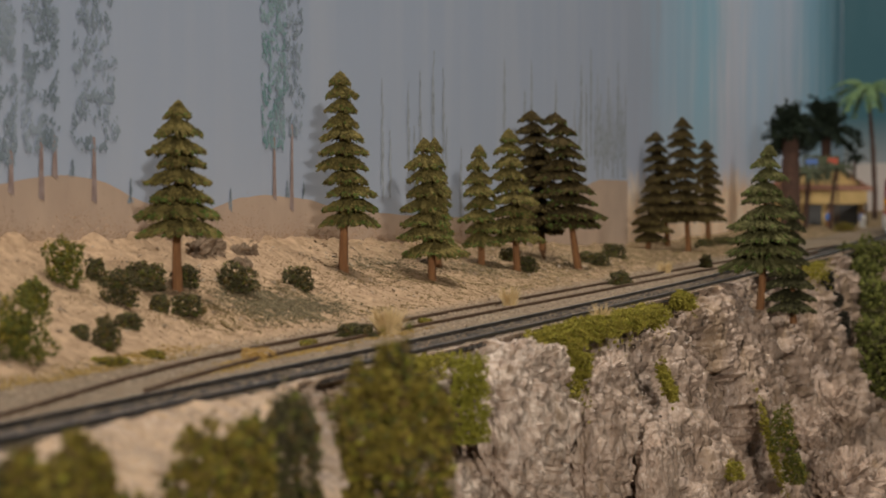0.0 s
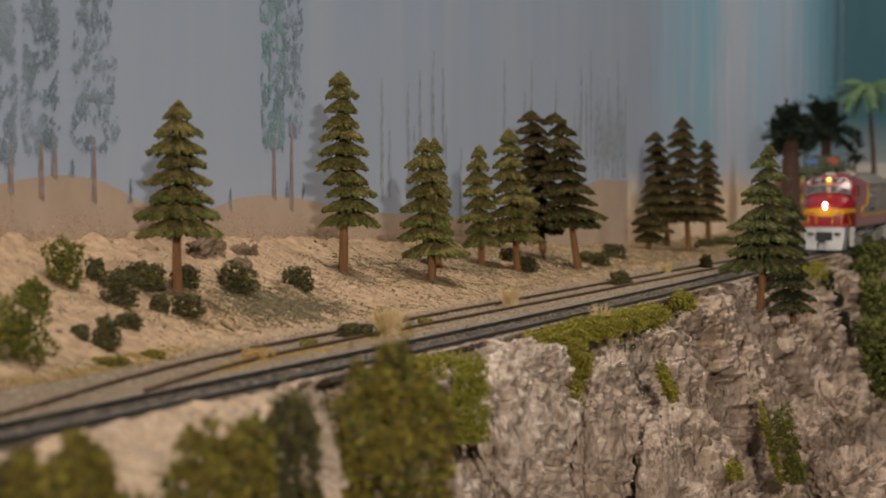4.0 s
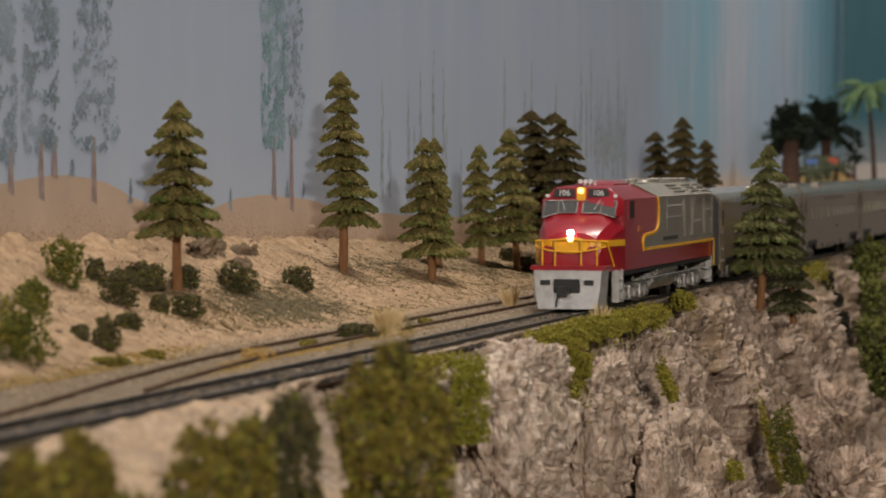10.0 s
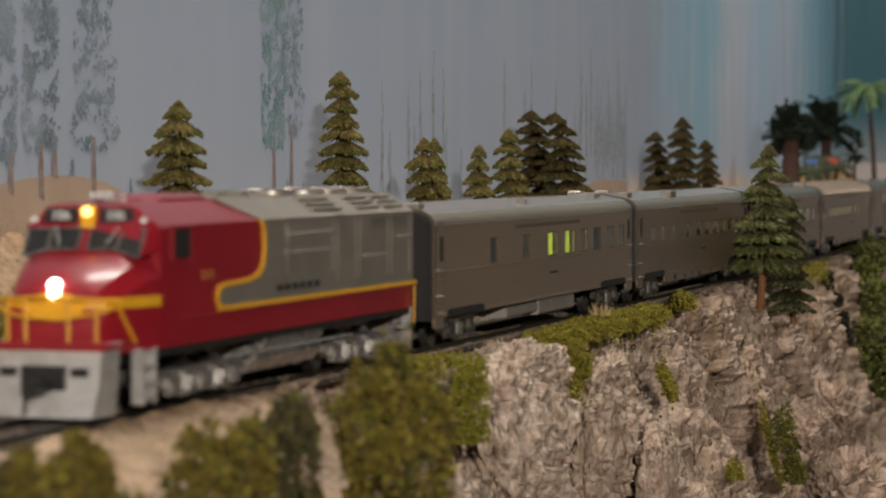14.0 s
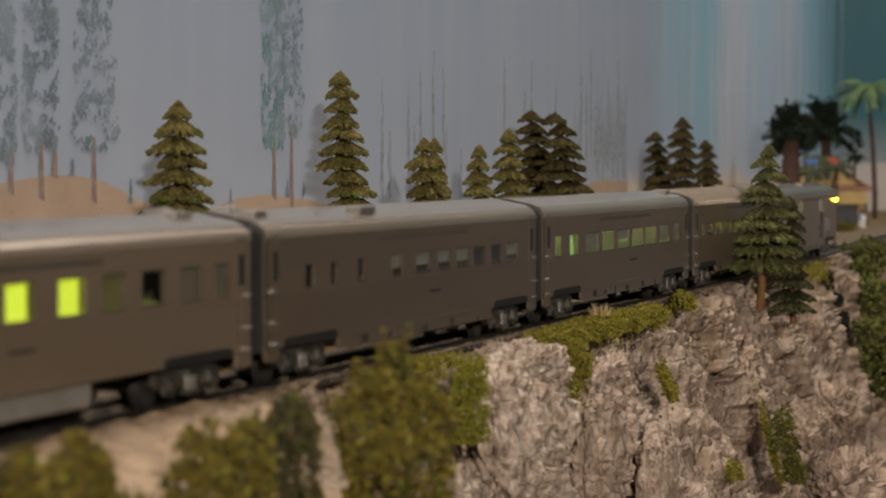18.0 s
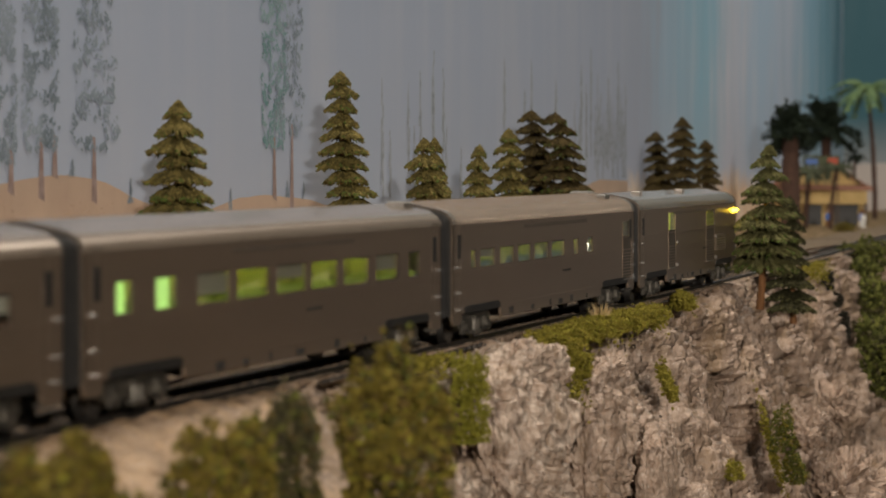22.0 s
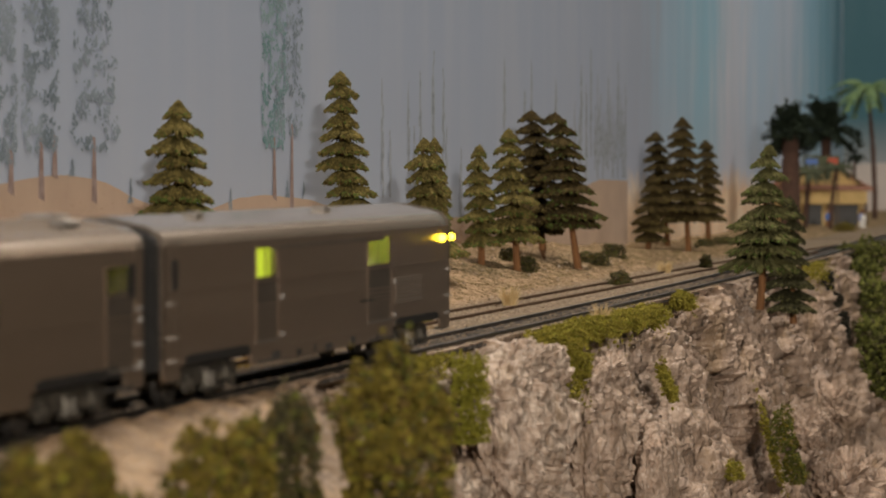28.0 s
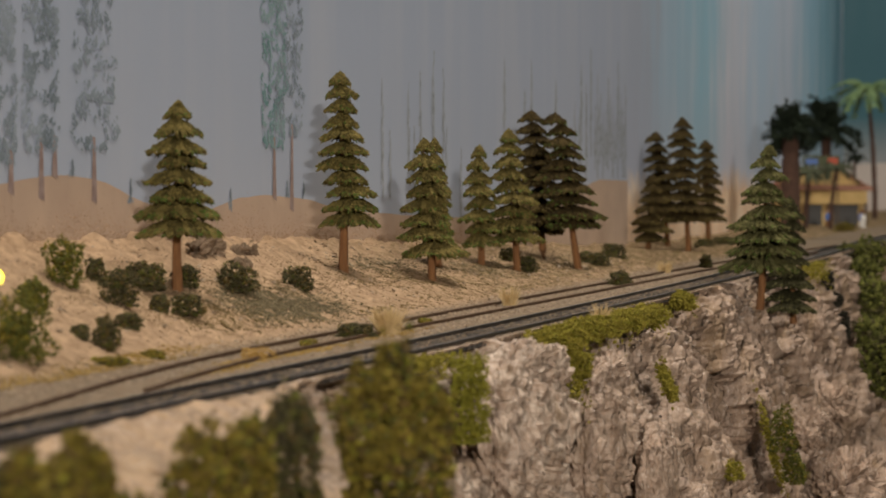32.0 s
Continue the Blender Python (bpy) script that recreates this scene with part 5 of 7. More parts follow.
SEAT_GREEN = mat("seat_green", (0.20, 0.28, 0.06), (0.28, 0.34, 0.10), 200, 0.8)
SEAT_BLUE = mat("seat_blue", (0.08, 0.14, 0.25), (0.12, 0.18, 0.30), 200, 0.8)
SEAT_BROWN = mat("seat_brown", (0.10, 0.05, 0.035), (0.15, 0.08, 0.05), 200, 0.8)
GLOW_PANEL = mat("glowing_panel", (0.7, 1, 0.5), None, 50, 0.4, emit=1.5, emit_colour=(0.48, 0.86, 0.24))
GLOW_LIME = mat("glowing_lime_panel", (0.8, 1, 0.3), None, 50, 0.4, emit=1.7, emit_colour=(0.58, 0.70, 0.03))
SHADE = mat("window_blind", (0.42, 0.40, 0.34), (0.48, 0.46, 0.40), 200, 0.8)
SHADE_OLIVE = mat("olive_blind", (0.28, 0.25, 0.09), (0.33, 0.30, 0.12), 200, 0.8)
SHADE_GREY = mat("grey_blind", (0.27, 0.235, 0.19), (0.32, 0.28, 0.23), 200, 0.8)
WHITE = mat("white_lettering", (0.8, 0.8, 0.78), None, 200, 0.5)

VENT = mat("vent_metal", (0.26, 0.235, 0.205), (0.36, 0.33, 0.29), 200, 0.3, metal=0.6)
LETTER = mat("faded_lettering", (0.12, 0.095, 0.075), (0.20, 0.16, 0.125), 350, 0.4, metal=0.4)


def glass_material():
    m = bpy.data.materials.new("clear_glazing")
    m.use_nodes = True
    n, l = m.node_tree.nodes, m.node_tree.links
    out = n["Material Output"]
    tr, gl, mx = n.new("ShaderNodeBsdfTransparent"), n.new("ShaderNodeBsdfGlossy"), n.new("ShaderNodeMixShader")
    tr.inputs[0].default_value = (0.80, 0.81, 0.76, 1)
    gl.inputs["Roughness"].default_value = 0.08
    fr = n.new("ShaderNodeLayerWeight")
    fr.inputs[0].default_value = 0.5
    pw = n.new("ShaderNodeMath")
    pw.operation = "POWER"
    pw.inputs[1].default_value = 4.0
    l.new(fr.outputs["Facing"], pw.inputs[0])
    l.new(pw.outputs[0], mx.inputs[0])
    l.new(tr.outputs[0], mx.inputs[1])
    l.new(gl.outputs[0], mx.inputs[2])
    l.new(mx.outputs[0], out.inputs[0])
    return m


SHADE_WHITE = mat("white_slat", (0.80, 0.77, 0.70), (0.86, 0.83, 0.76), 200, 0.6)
GLASS = glass_material()
WHEELS = []


def truck(parent, x, axles, spacing, r, material, flip=1):
    """A truck: frame, two side frames with boxes and springs, and turning wheelsets."""
    length = spacing * (axles - 1)
    g = Geo()
    g.box(-length / 2 - 0.004, length / 2 + 0.004, -0.006, 0.006, 0.0065, 0.0095)
    tr = part("truck", g, UNDER, parent, at=pose(x, 0, 0))
    for sd in (1, -1):
        g = Geo()
        y0, y1 = sorted((sd * 0.0125, sd * 0.0146))
        h = length / 2 + 0.0065
        g.slab([(-h, 0.0062), (-h + 0.003, 0.0045), (h - 0.003, 0.0045), (h, 0.0062), (h, 0.0085), (h - 0.004, 0.0096), (-h + 0.004, 0.0096), (-h, 0.0085)], y0, y1)
        for i in range(axles):
            ax = -length / 2 + i * spacing
            ya, yb = sorted((sd * 0.0140, sd * 0.0158))
            g.box(ax - 0.0022, ax + 0.0022, ya, yb, 0.0032, 0.0078)
            g.disc((ax, sd * 0.0158, 0.0053), 0.0014, 0.0012, "y", 10)
        for i in range(axles - 1):
            ax = -length / 2 + (i + 0.5) * spacing
            for dx in (-0.0022, 0.0, 0.0022):
                g.disc((ax + dx, sd * 0.0150, 0.0056), 0.0009, 0.0044, "z", 8)
            ya, yb = sorted((sd * 0.0140, sd * 0.0162))
            g.box(ax - 0.0042, ax + 0.0042, ya, yb, 0.0028, 0.0040)
            g.box(ax - 0.0038, ax + 0.0038, ya, yb, 0.0078, 0.0088)
        part("side_frame", g, material, tr)
    for i in range(axles):
        g = Geo()
        g.disc((0, 0, 0), 0.0012, 0.0225, "y", 8)
        for sd in (1, -1):
            g.disc((0, sd * 0.0083, 0), r, 0.0024, "y", 24)
            g.disc((0, sd * 0.0072, 0), r + 0.0007, 0.0006, "y", 24)
            for a in range(5):
                b = 2 * math.pi * a / 5
                g.disc((r * 0.6 * math.cos(b), sd * 0.0096, r * 0.6 * math.sin(b)), r * 0.14, 0.0004, "y", 8)
        wheel = part("wheelset", g, WHEEL_STEEL, tr, at=pose(-length / 2 + i * spacing, 0, r))
        WHEELS.append((wheel, -length / 2 + i * spacing, r))
    return tr


def shell_ring(half, z0, eave, top, inset=0.0):
    """Cross-section of a car: upright sides and an arched roof."""
    w, crown = half - inset, top - inset
    arc = [(-w + 0.0085 * (1 - math.cos(q)), eave + (crown - 0.0016 - eave) * math.sin(q)) for q in np.linspace(0.16, 1.45, 8)]
    arc += [(-w + 0.0125, crown - 0.0006), (-w + 0.015, crown - 0.0001)]
    pts = [(-w, z0), (-w, eave)] + arc + [(0, crown)] + [(-y, z) for y, z in reversed(arc)] + [(w, eave), (w, z0)]
    return pts


def passenger_car(label, length, windows, doors=(), lit=None, roof_ribs=False, roof_things=(), boxes=(), tail=False, blinds=None, slats=(), seats=SEAT_GREEN, inside=INTERIOR, vestibule=True, panels=(), body=None, skirts=True):
    """A streamlined passenger car; +x is the way it runs, +y its window side. windows: (from front, to, low, high) in metres."""
    car = new("passenger_car")
    body = body or STEEL
    half, z0, eave, top = 0.0175, 0.0105, 0.0406, 0.0477
    front, back = length / 2, -length / 2
    # sides: panels below and above the windows, pillars between them
    wins = sorted([(front - a, front - b, lo, hi) for a, b, lo, hi in windows], reverse=True)
    zlo, zhi = min(w[2] for w in wins), max(w[3] for w in wins)
    for sd in (1, -1):
        y0, y1 = sorted((sd * half, sd * (half - 0.0006)))
        g = Geo()
        g.box(back, front, y0, y1, 0.0105, zlo)
        g.box(back, front, y0, y1, zhi, eave)
        edge = front
        for a, b, lo, hi in wins:
            g.box(a, edge, y0, y1, zlo, zhi)
            if lo > zlo + 0.0002:
                g.box(b, a, y0, y1, zlo, lo)
            if hi < zhi - 0.0002:
                g.box(b, a, y0, y1, hi, zhi)
            edge = b
        g.box(back, edge, y0, y1, zlo, zhi)
        side = part("side_wall", g, body, car, smooth=0)
        # belt rails and fine fluting
        ya, yb = sorted((sd * half, sd * (half + 0.00022)))
        for zz, hh in ((zlo - 0.0012, 0.0004), (0.0112, 0.0006)):
            part("belt_rail", Geo().box(back + 0.001, front - 0.001, ya, yb, zz - hh / 2, zz + hh / 2), body, side, smooth=0)
        for i in range(9):
            zz = 0.0130 + i * 0.00125
            if zz < zlo - 0.002:
                part("flute", Geo().box(back + 0.001, front - 0.001, *sorted((sd * half, sd * (half + 0.00012))), zz - 0.0002, zz + 0.0002), body, side, smooth=0)
        for a, b, lo, hi in wins:
            g = Geo()
            g.box(b, a, *sorted((sd * (half - 0.0005), sd * (half - 0.0002))), lo, hi)
            w = part("window", g, GLASS, side, smooth=0)
            w.visible_shadow = False
            g = Geo()
            e = 0.00035
            yy = sorted((sd * (half - 0.0002), sd * (half + 0.00010)))
            g.box(b - e, a + e, *yy, hi, hi + e).box(b - e, a + e, *yy, lo - e, lo).box(b - e, b, *yy, lo, hi).box(a, a + e, *yy, lo, hi)
            part("window_frame", g, STEEL_DARK, side, smooth=0)
        if sd == 1:
            for i, (a, b, lo, hi) in enumerate(wins):
                if blinds and i in blinds:
                    share, cloth = blinds[i]
                    part("blind", Geo().box(b, a, half - 0.0012, half - 0.0009, hi - (hi - lo) * share, hi), cloth, side, "window blind", smooth=0)
                if i in slats:
                    for k in range(4):
                        zz = hi - (hi - lo) * (0.06 + 0.15 * k)
                        part("blind_slat", Geo().box(b + 0.0003, a - 0.0003, half - 0.0012, half - 0.0006, zz - 0.0006, zz), SHADE_WHITE, side, "white blind slat", smooth=0)
    # ends
    for xe, sg in ((front, 1), (back, -1)):
        ring = shell_ring(half, 0.0105, eave, top)
        g = Geo()
        g.loft([[(xe, y, z) for y, z in ring], [(xe - sg * 0.0012, y, z) for y, z in ring]])
        g.box(*sorted((xe, xe + sg * 0.0006)), -0.0052, 0.0052, 0.0125, 0.040)
        part("end_wall", g, STEEL_DARK, car)
        if not (tail and sg == -1):
            for i in range(4):
                g = Geo()
                x0 = xe + sg * (0.0006 + i * 0.0011)
                fold = shell_ring(half, 0.0100, eave, top, 0.0008 + 0.0005 * (i % 2))
                g.loft([[(x, y, z) for y, z in fold] for x in (x0, x0 + sg * 0.0008)])
                part("bellows_fold", g, BLACK, car, "black fold of the gangway bellows")
        g = Geo()
        g.box(*sorted((xe - sg * 0.002, xe + sg * 0.0055)), -0.0012, 0.0012, 0.0072, 0.0092)
        part("coupler", g, BLACK, car)
        for y in (-0.0168, 0.0168):
            part("step", Geo().box(*sorted((xe - sg * 0.0042, xe - sg * 0.0100)), *sorted((y * 0.9, y * 1.04)), 0.0068, 0.0076), TRUCK_DARK, car, smooth=0)
        if vestibule and not (tail and sg == -1):
            for sd in (1, -1):
                g = Geo()
                ya, yb = sorted((sd * half, sd * (half + 0.0001)))
                xa, xb = sorted((xe - sg * 0.0042, xe - sg * 0.0100))
                g.box(xa, xa + 0.0004, ya, yb, 0.011, 0.0415).box(xb - 0.0004, xb, ya, yb, 0.011, 0.0415).box(xa, xb, ya, yb, 0.0411, 0.0415)
                dr = part("vestibule_door", g, STEEL_DARK, car, smooth=0)
                g = Geo().box(xa + 0.0012, xb - 0.0012, *sorted((sd * half, sd * (half + 0.0002))), 0.029, 0.037)
                part("door_pane", g, BLACK, dr, smooth=0)
    # roof
    ring = shell_ring(half + 0.00006, eave - 0.0002, eave, top)
    g = Geo()
    if tail:
        rings = []
        for x, k in ((front, 1), (back + 0.012, 1), (back + 0.006, 0.985), (back + 0.0025, 0.95), (back + 0.0002, 0.88)):
            rings.append([(x, y * (0.5 + 0.5 * k), eave - 0.0002 + (z - eave + 0.0002) * k) for y, z in ring])
        g.loft(rings)
    else:
        g.loft([[(x, y, z) for y, z in ring] for x in (front - 0.0001, back + 0.0001)])
    roof = part("roof", g, STEEL_ROOF, car)
    if roof_ribs:
        for x in np.arange(back + 0.006, front - 0.004, 0.0046):
            rg2 = shell_ring(half + 0.0003, eave - 0.0003, eave, top + 0.00035)
            g = Geo().loft([[(x + dx, y, z) for y, z in rg2] for dx in (-0.0004, 0.0004)])
            part("roof_rib", g, STEEL_ROOF, roof, smooth=0)
    for x, y, sx, sy, sz in roof_things:
        zt = eave + (top - eave) * (1 - (abs(y) / half) ** 4) ** 0.5
        g = Geo()
        g.loft([[(front - x + a * sx / 2 * k, y + b * sy / 2 * k, zt - 0.0016 + (sz * 0.55 + 0.0014) * h) for a, b in ((-1, -1), (1, -1), (1, 1), (-1, 1))] for k, h in ((1, 0), (1, 0.75), (0.8, 1))])
        part("roof_vent", g, VENT, roof, "small metal roof vent", smooth=20)
    # doors in the side
    for a, b, lo, hi in doors:
        for sd in (1, -1):
            ya, yb = sorted((sd * half, sd * (half + 0.00012)))
            sill = min(w[2] for w in wins if abs(w[0] - (front - a)) < 0.004)
            g = Geo().box(front - b - 0.0004, front - b, ya, yb, lo, hi).box(front - a, front - a + 0.0004, ya, yb, lo, hi).box(front - b, front - a, ya, yb, hi - 0.0004, hi)
            dr = part("side_door", g, body, car, smooth=0)
            # darker flat panel stands in for the shade of the recessed door
            part("door_panel", Geo().box(front - b + 0.0004, front - a - 0.0004, *sorted((sd * half, sd * (half + 0.00006))), lo, sill - 0.0006), STEEL_DARK, dr, smooth=0)
            part("door_sill", Geo().box(front - b, front - a, *sorted((sd * half, sd * (half + 0.0005))), lo - 0.0006, lo - 0.0002), VENT, dr, smooth=0)
            part("window_bar", Geo().box(front - (a + b) / 2 - 0.0002, front - (a + b) / 2 + 0.0002, *sorted((sd * (half - 0.0006), sd * (half - 0.0002))), sill, hi - 0.0004), STEEL_DARK, dr, smooth=0)
            for z in (lo + 0.0002, lo + 0.0105):
                part("hand_hold", Geo().tube([(front - b - 0.0022, sd * (half + 0.0005), z), (front - b - 0.0022, sd * (half + 0.0005), z + 0.0012)], 0.0003, 5), CHROME, dr)
            part("door_step", Geo().box(front - b + 0.001, front - a - 0.001, *sorted((sd * (half - 0.001), sd * (half + 0.0004))), 0.0076, 0.0082), UNDER, dr, smooth=0)
    # floor, interior, lamps
    g = Geo().box(back + 0.0013, front - 0.0013, -half + 0.0012, half - 0.0012, 0.0128, 0.0148)
    part("floor_pan", g, UNDER, car, smooth=0)
    g = Geo().box(back + 0.003, front - 0.003, -0.0035, -0.0025, 0.0148, 0.0425)
    for x in np.arange(back + 0.03, front - 0.02, 0.055):
        g.box(x, x + 0.0008, -0.0025, half - 0.0035, 0.0148, 0.0425)
    part("interior_partition", g, inside, car, smooth=0)
    for x in np.arange(back + 0.016, front - 0.012, 0.0125):
        g = Geo().box(x, x + 0.0035, 0.004, 0.0145, 0.0148, 0.0195, c=0.0005).box(x, x + 0.0012, 0.004, 0.0145, 0.0195, 0.0265, c=0.0004)
        part("seat", g, seats, car, smooth=0)
    if lit:
        g = Geo().box(front - lit[1], front - lit[0], 0.003, 0.0065, 0.0386, 0.0392)
        part("interior_lamp", g, CAB_LIGHT, car, "glowing yellow-green interior strip", smooth=0)
    # glowing sheets added close behind the glass make these windows look lit
    for i, glow in panels:
        a, b, lo, hi = wins[i]
        part("window_glow_sheet", Geo().box(b - 0.001, a + 0.001, 0.0148, 0.0152, lo - 0.0006, hi + 0.0006), glow, car, "glowing yellow-green sheet added behind a window", smooth=0)
    # skirts with gaps for the trucks, black plates for the dark above them, and small bright hand-holds at the ends
    for sd in (1, -1):
        ya, yb = sorted((sd * half, sd * (half - 0.0009)))
        low = 0.0072
        for xa, xb in (((back + 0.0605, front - 0.0605),) if skirts else ()) + ((back, back + 0.0105), (front - 0.0105, front)):
            part("skirt", Geo().slab([(xa + 0.001, low), (xb - 0.001, low), (xb, low + 0.001), (xb, 0.0105), (xa, 0.0105), (xa, low + 0.001)], ya, yb), body, car, smooth=0)
        for k in range(6 if skirts else 0):
            x = back + 0.07 + (length - 0.14) * (k + 0.5 + 0.25 * math.sin(k * 5 + length * 900)) / 6
            wdt = 0.0018 + 0.0022 * (k % 3)
            # dark plate on the skirt imitates the shade inside a notch
            part("skirt_notch_shade", Geo().box(x, x + wdt, *sorted((sd * half, sd * (half + 0.00015))), low + 0.0004, low + 0.0022 + 0.0006 * (k % 2)), UNDER, car, smooth=0)
        for xm in (front - 0.036, back + 0.036):
            # side is not cut: a black plate stands in for the shaded opening
            part("truck_opening_shade", Geo().slab([(xm - 0.0225, 0.0105), (xm + 0.0225, 0.0105), (xm + 0.0225, 0.0122), (xm + 0.0195, 0.0131), (xm - 0.0195, 0.0131), (xm - 0.0225, 0.0122)], *sorted((sd * half, sd * (half + 0.00032)))), BLACK, car, smooth=0)
        for xe, sg in ((front, 1), (back, -1)):
            for z, dx, ln in ((0.0122, 0.0022, 0.004), (0.0178, 0.0016, 0.0042), (0.0262, 0.0016, 0.0030)):
                part("hand_hold", Geo().tube([(xe - sg * dx, sd * (half + 0.0002), z), (xe - sg * (dx + 0.0004), sd * (half + 0.0008), z), (xe - sg * (dx + ln), sd * (half + 0.0008), z), (xe - sg * (dx + ln + 0.0004), sd * (half + 0.0002), z)], 0.00020, 5), CHROME, car)
        part("side_marking", Geo().box(front - 0.163, front - 0.150, *sorted((sd * half, sd * (half + 0.00008))), 0.0192, 0.0207), UNDER, car, smooth=0)
        part("letterboard_marking", Geo().box(-0.052, 0.046, *sorted((sd * half, sd * (half + 0.00006))), 0.0374, 0.0388), LETTER, car, smooth=0)
    # underbody
    g = Geo().box(back + 0.05, front - 0.05, -0.004, 0.004, 0.0075, 0.0128)
    part("centre_sill", g, UNDER, car, smooth=0)
    for a, b, lo, hi, light in boxes:
        g = Geo().box(front - b, front - a, 0.005, 0.0160, lo, hi, c=0.0008)
        part("equipment_box", g, UNDER_BOX if light else UNDER, car, smooth=0)
        g = Geo().box(front - b, front - a, -0.0160, -0.005, lo, hi, c=0.0008)
        part("equipment_box", g, UNDER_BOX if light else UNDER, car, smooth=0)
    for x in (front - 0.036, back + 0.036):
        truck(car, x, 2, 0.0275, 0.0052, TRUCK_DARK)
    if tail:
        for y, x in ((half + 0.0006, back + 0.0105), (half - 0.0006, back - 0.0030), (-half - 0.0006, back + 0.0105)):
            g = Geo().disc((x, y, 0.0366), 0.0011, 0.0022, "x", 14)
            part("marker_lamp", g, LAMP_YELLOW, car, "glowing yellow marker lamp")
        part("lamp_bracket", Geo().tube([(back, half - 0.001, 0.0364), (back - 0.0030, half - 0.0008, 0.0364)], 0.0005, 6), UNDER, car)
        for i in range(7):
            g = Geo().box(front - 0.2096, front - 0.1832, half, half + 0.0004, 0.0178 + i * 0.0012, 0.0183 + i * 0.0012)
            part("louvre", g, STEEL_ROOF, car, smooth=0)
        g = Geo().box(back - 0.0008, back, 0.006, 0.0075, 0.0245, 0.0255)
        part("end_step", g, CHROME, car)
    tagged(car, label, "railway car", "passenger cars of the train")
    return car


WZ = (0.0265, 0.0347)
car1 = passenger_car("dull stainless passenger car with a few lit windows behind the locomotive", 0.292,
                     [(a, b, *WZ) for a, b in ((0.0669, 0.0773), (0.1108, 0.1204), (0.1481, 0.1623), (0.1746, 0.1891), (0.1984, 0.2107), (0.2207, 0.2337), (0.2443, 0.2567), (0.2669, 0.2758))],
                     lit=(0.142, 0.212), roof_things=((0.008, 0.008, 0.006, 0.005, 0.0012), (0.272, 0.004, 0.010, 0.006, 0.0016), (0.280, -0.004, 0.006, 0.006, 0.003), (0.138, 0.01, 0.003, 0.003, 0.001)),
                     boxes=((0.095, 0.138, 0.0058, 0.0095, True), (0.14, 0.195, 0.0045, 0.0125, True)), blinds={4: (1.0, SHADE_OLIVE), 6: (1.0, SHADE_GREY), 7: (1.0, SHADE_GREY)}, inside=INTERIOR_UNLIT, panels=((2, GLOW_LIME), (3, GLOW_LIME)), body=STEEL_TAN, skirts=False)
car2 = passenger_car("dark stainless sleeping car with blinds half down", 0.284,
                     [(a, b, 0.0262, 0.0324) for a, b in ((0.0314, 0.0384), (0.0529, 0.0585), (0.0778, 0.0838), (0.1110, 0.1211), (0.1357, 0.1513), (0.1596, 0.1737), (0.1809, 0.1957), (0.2010, 0.2151), (0.2225, 0.2366), (0.2435, 0.2585))],
                     roof_things=((0.012, 0.009, 0.010, 0.005, 0.0014), (0.098, 0.0115, 0.014, 0.005, 0.0022), (0.02, -0.002, 0.008, 0.006, 0.0025)),
                     boxes=((0.08, 0.118, 0.0062, 0.0108, True), (0.122, 0.15, 0.006, 0.0125, True), (0.16, 0.19, 0.006, 0.0115, False)), slats=(3, 4, 5, 6, 9), seats=SEAT_BROWN, inside=INTERIOR_UNLIT)
car3 = passenger_car("dark stainless coach with a row of bright lit windows", 0.278,
                     [(a, b, 0.0254, 0.0329) for a, b in ((0.0180, 0.0273), (0.0419, 0.0547), (0.0686, 0.0910), (0.0962, 0.1197), (0.1258, 0.1492), (0.1538, 0.1765), (0.1814, 0.2044), (0.2116, 0.2327), (0.2435, 0.2546))],
                     lit=(0.012, 0.266), roof_things=((0.27, 0.006, 0.010, 0.006, 0.0018),), boxes=((0.075, 0.11, 0.0065, 0.0115, False), (0.15, 0.19, 0.0065, 0.0112, True)), blinds={2: (0.75, SHADE), 4: (0.5, SHADE), 7: (0.6, SHADE)}, panels=((0, GLOW_PANEL), (1, GLOW_PANEL)))
car4 = passenger_car("dark stainless coach with ribbed roof and lit windows", 0.275,
                     [(a, b, 0.0257, 0.0313) for a, b in ((0.0218, 0.0273), (0.0335, 0.0513), (0.0597, 0.0768), (0.0837, 0.1012), (0.1071, 0.1269), (0.1325, 0.1520), (0.1677, 0.1745), (0.1910, 0.1990))] + [(0.2537, 0.2697, 0.0303, 0.0364)],
                     lit=(0.012, 0.263), roof_ribs=True, roof_things=((0.245, 0.011, 0.008, 0.004, 0.0016), (0.262, -0.002, 0.012, 0.008, 0.0025)),
                     boxes=((0.075, 0.12, 0.0065, 0.0115, False), (0.15, 0.175, 0.0065, 0.0112, True)), doors=((0.2537, 0.2697, 0.0125, 0.0368),), blinds={1: (0.5, SHADE)}, seats=SEAT_BLUE)
part("interior_bulb", Geo().disc((0.275 / 2 - 0.2005, 0.0146, 0.0278), 0.0009, 0.0026, "z", 12), LAMP_WHITE, car4, "bare white glowing bulb")
car5 = passenger_car("dark stainless baggage car with glowing yellow marker lamps", 0.242,
                     [(0.0637, 0.0787, 0.0304, 0.0382), (0.1575, 0.1795, 0.0304, 0.0382)],
                     lit=(0.012, 0.230), roof_things=((0.048, 0.006, 0.005, 0.004, 0.0013), (0.148, 0.006, 0.005, 0.004, 0.0013)), doors=((0.0637, 0.0802, 0.0135, 0.0387), (0.1575, 0.1798, 0.0135, 0.0387)),
                     boxes=((0.09, 0.13, 0.0065, 0.0115, False),), tail=True, panels=((0, GLOW_LIME),))


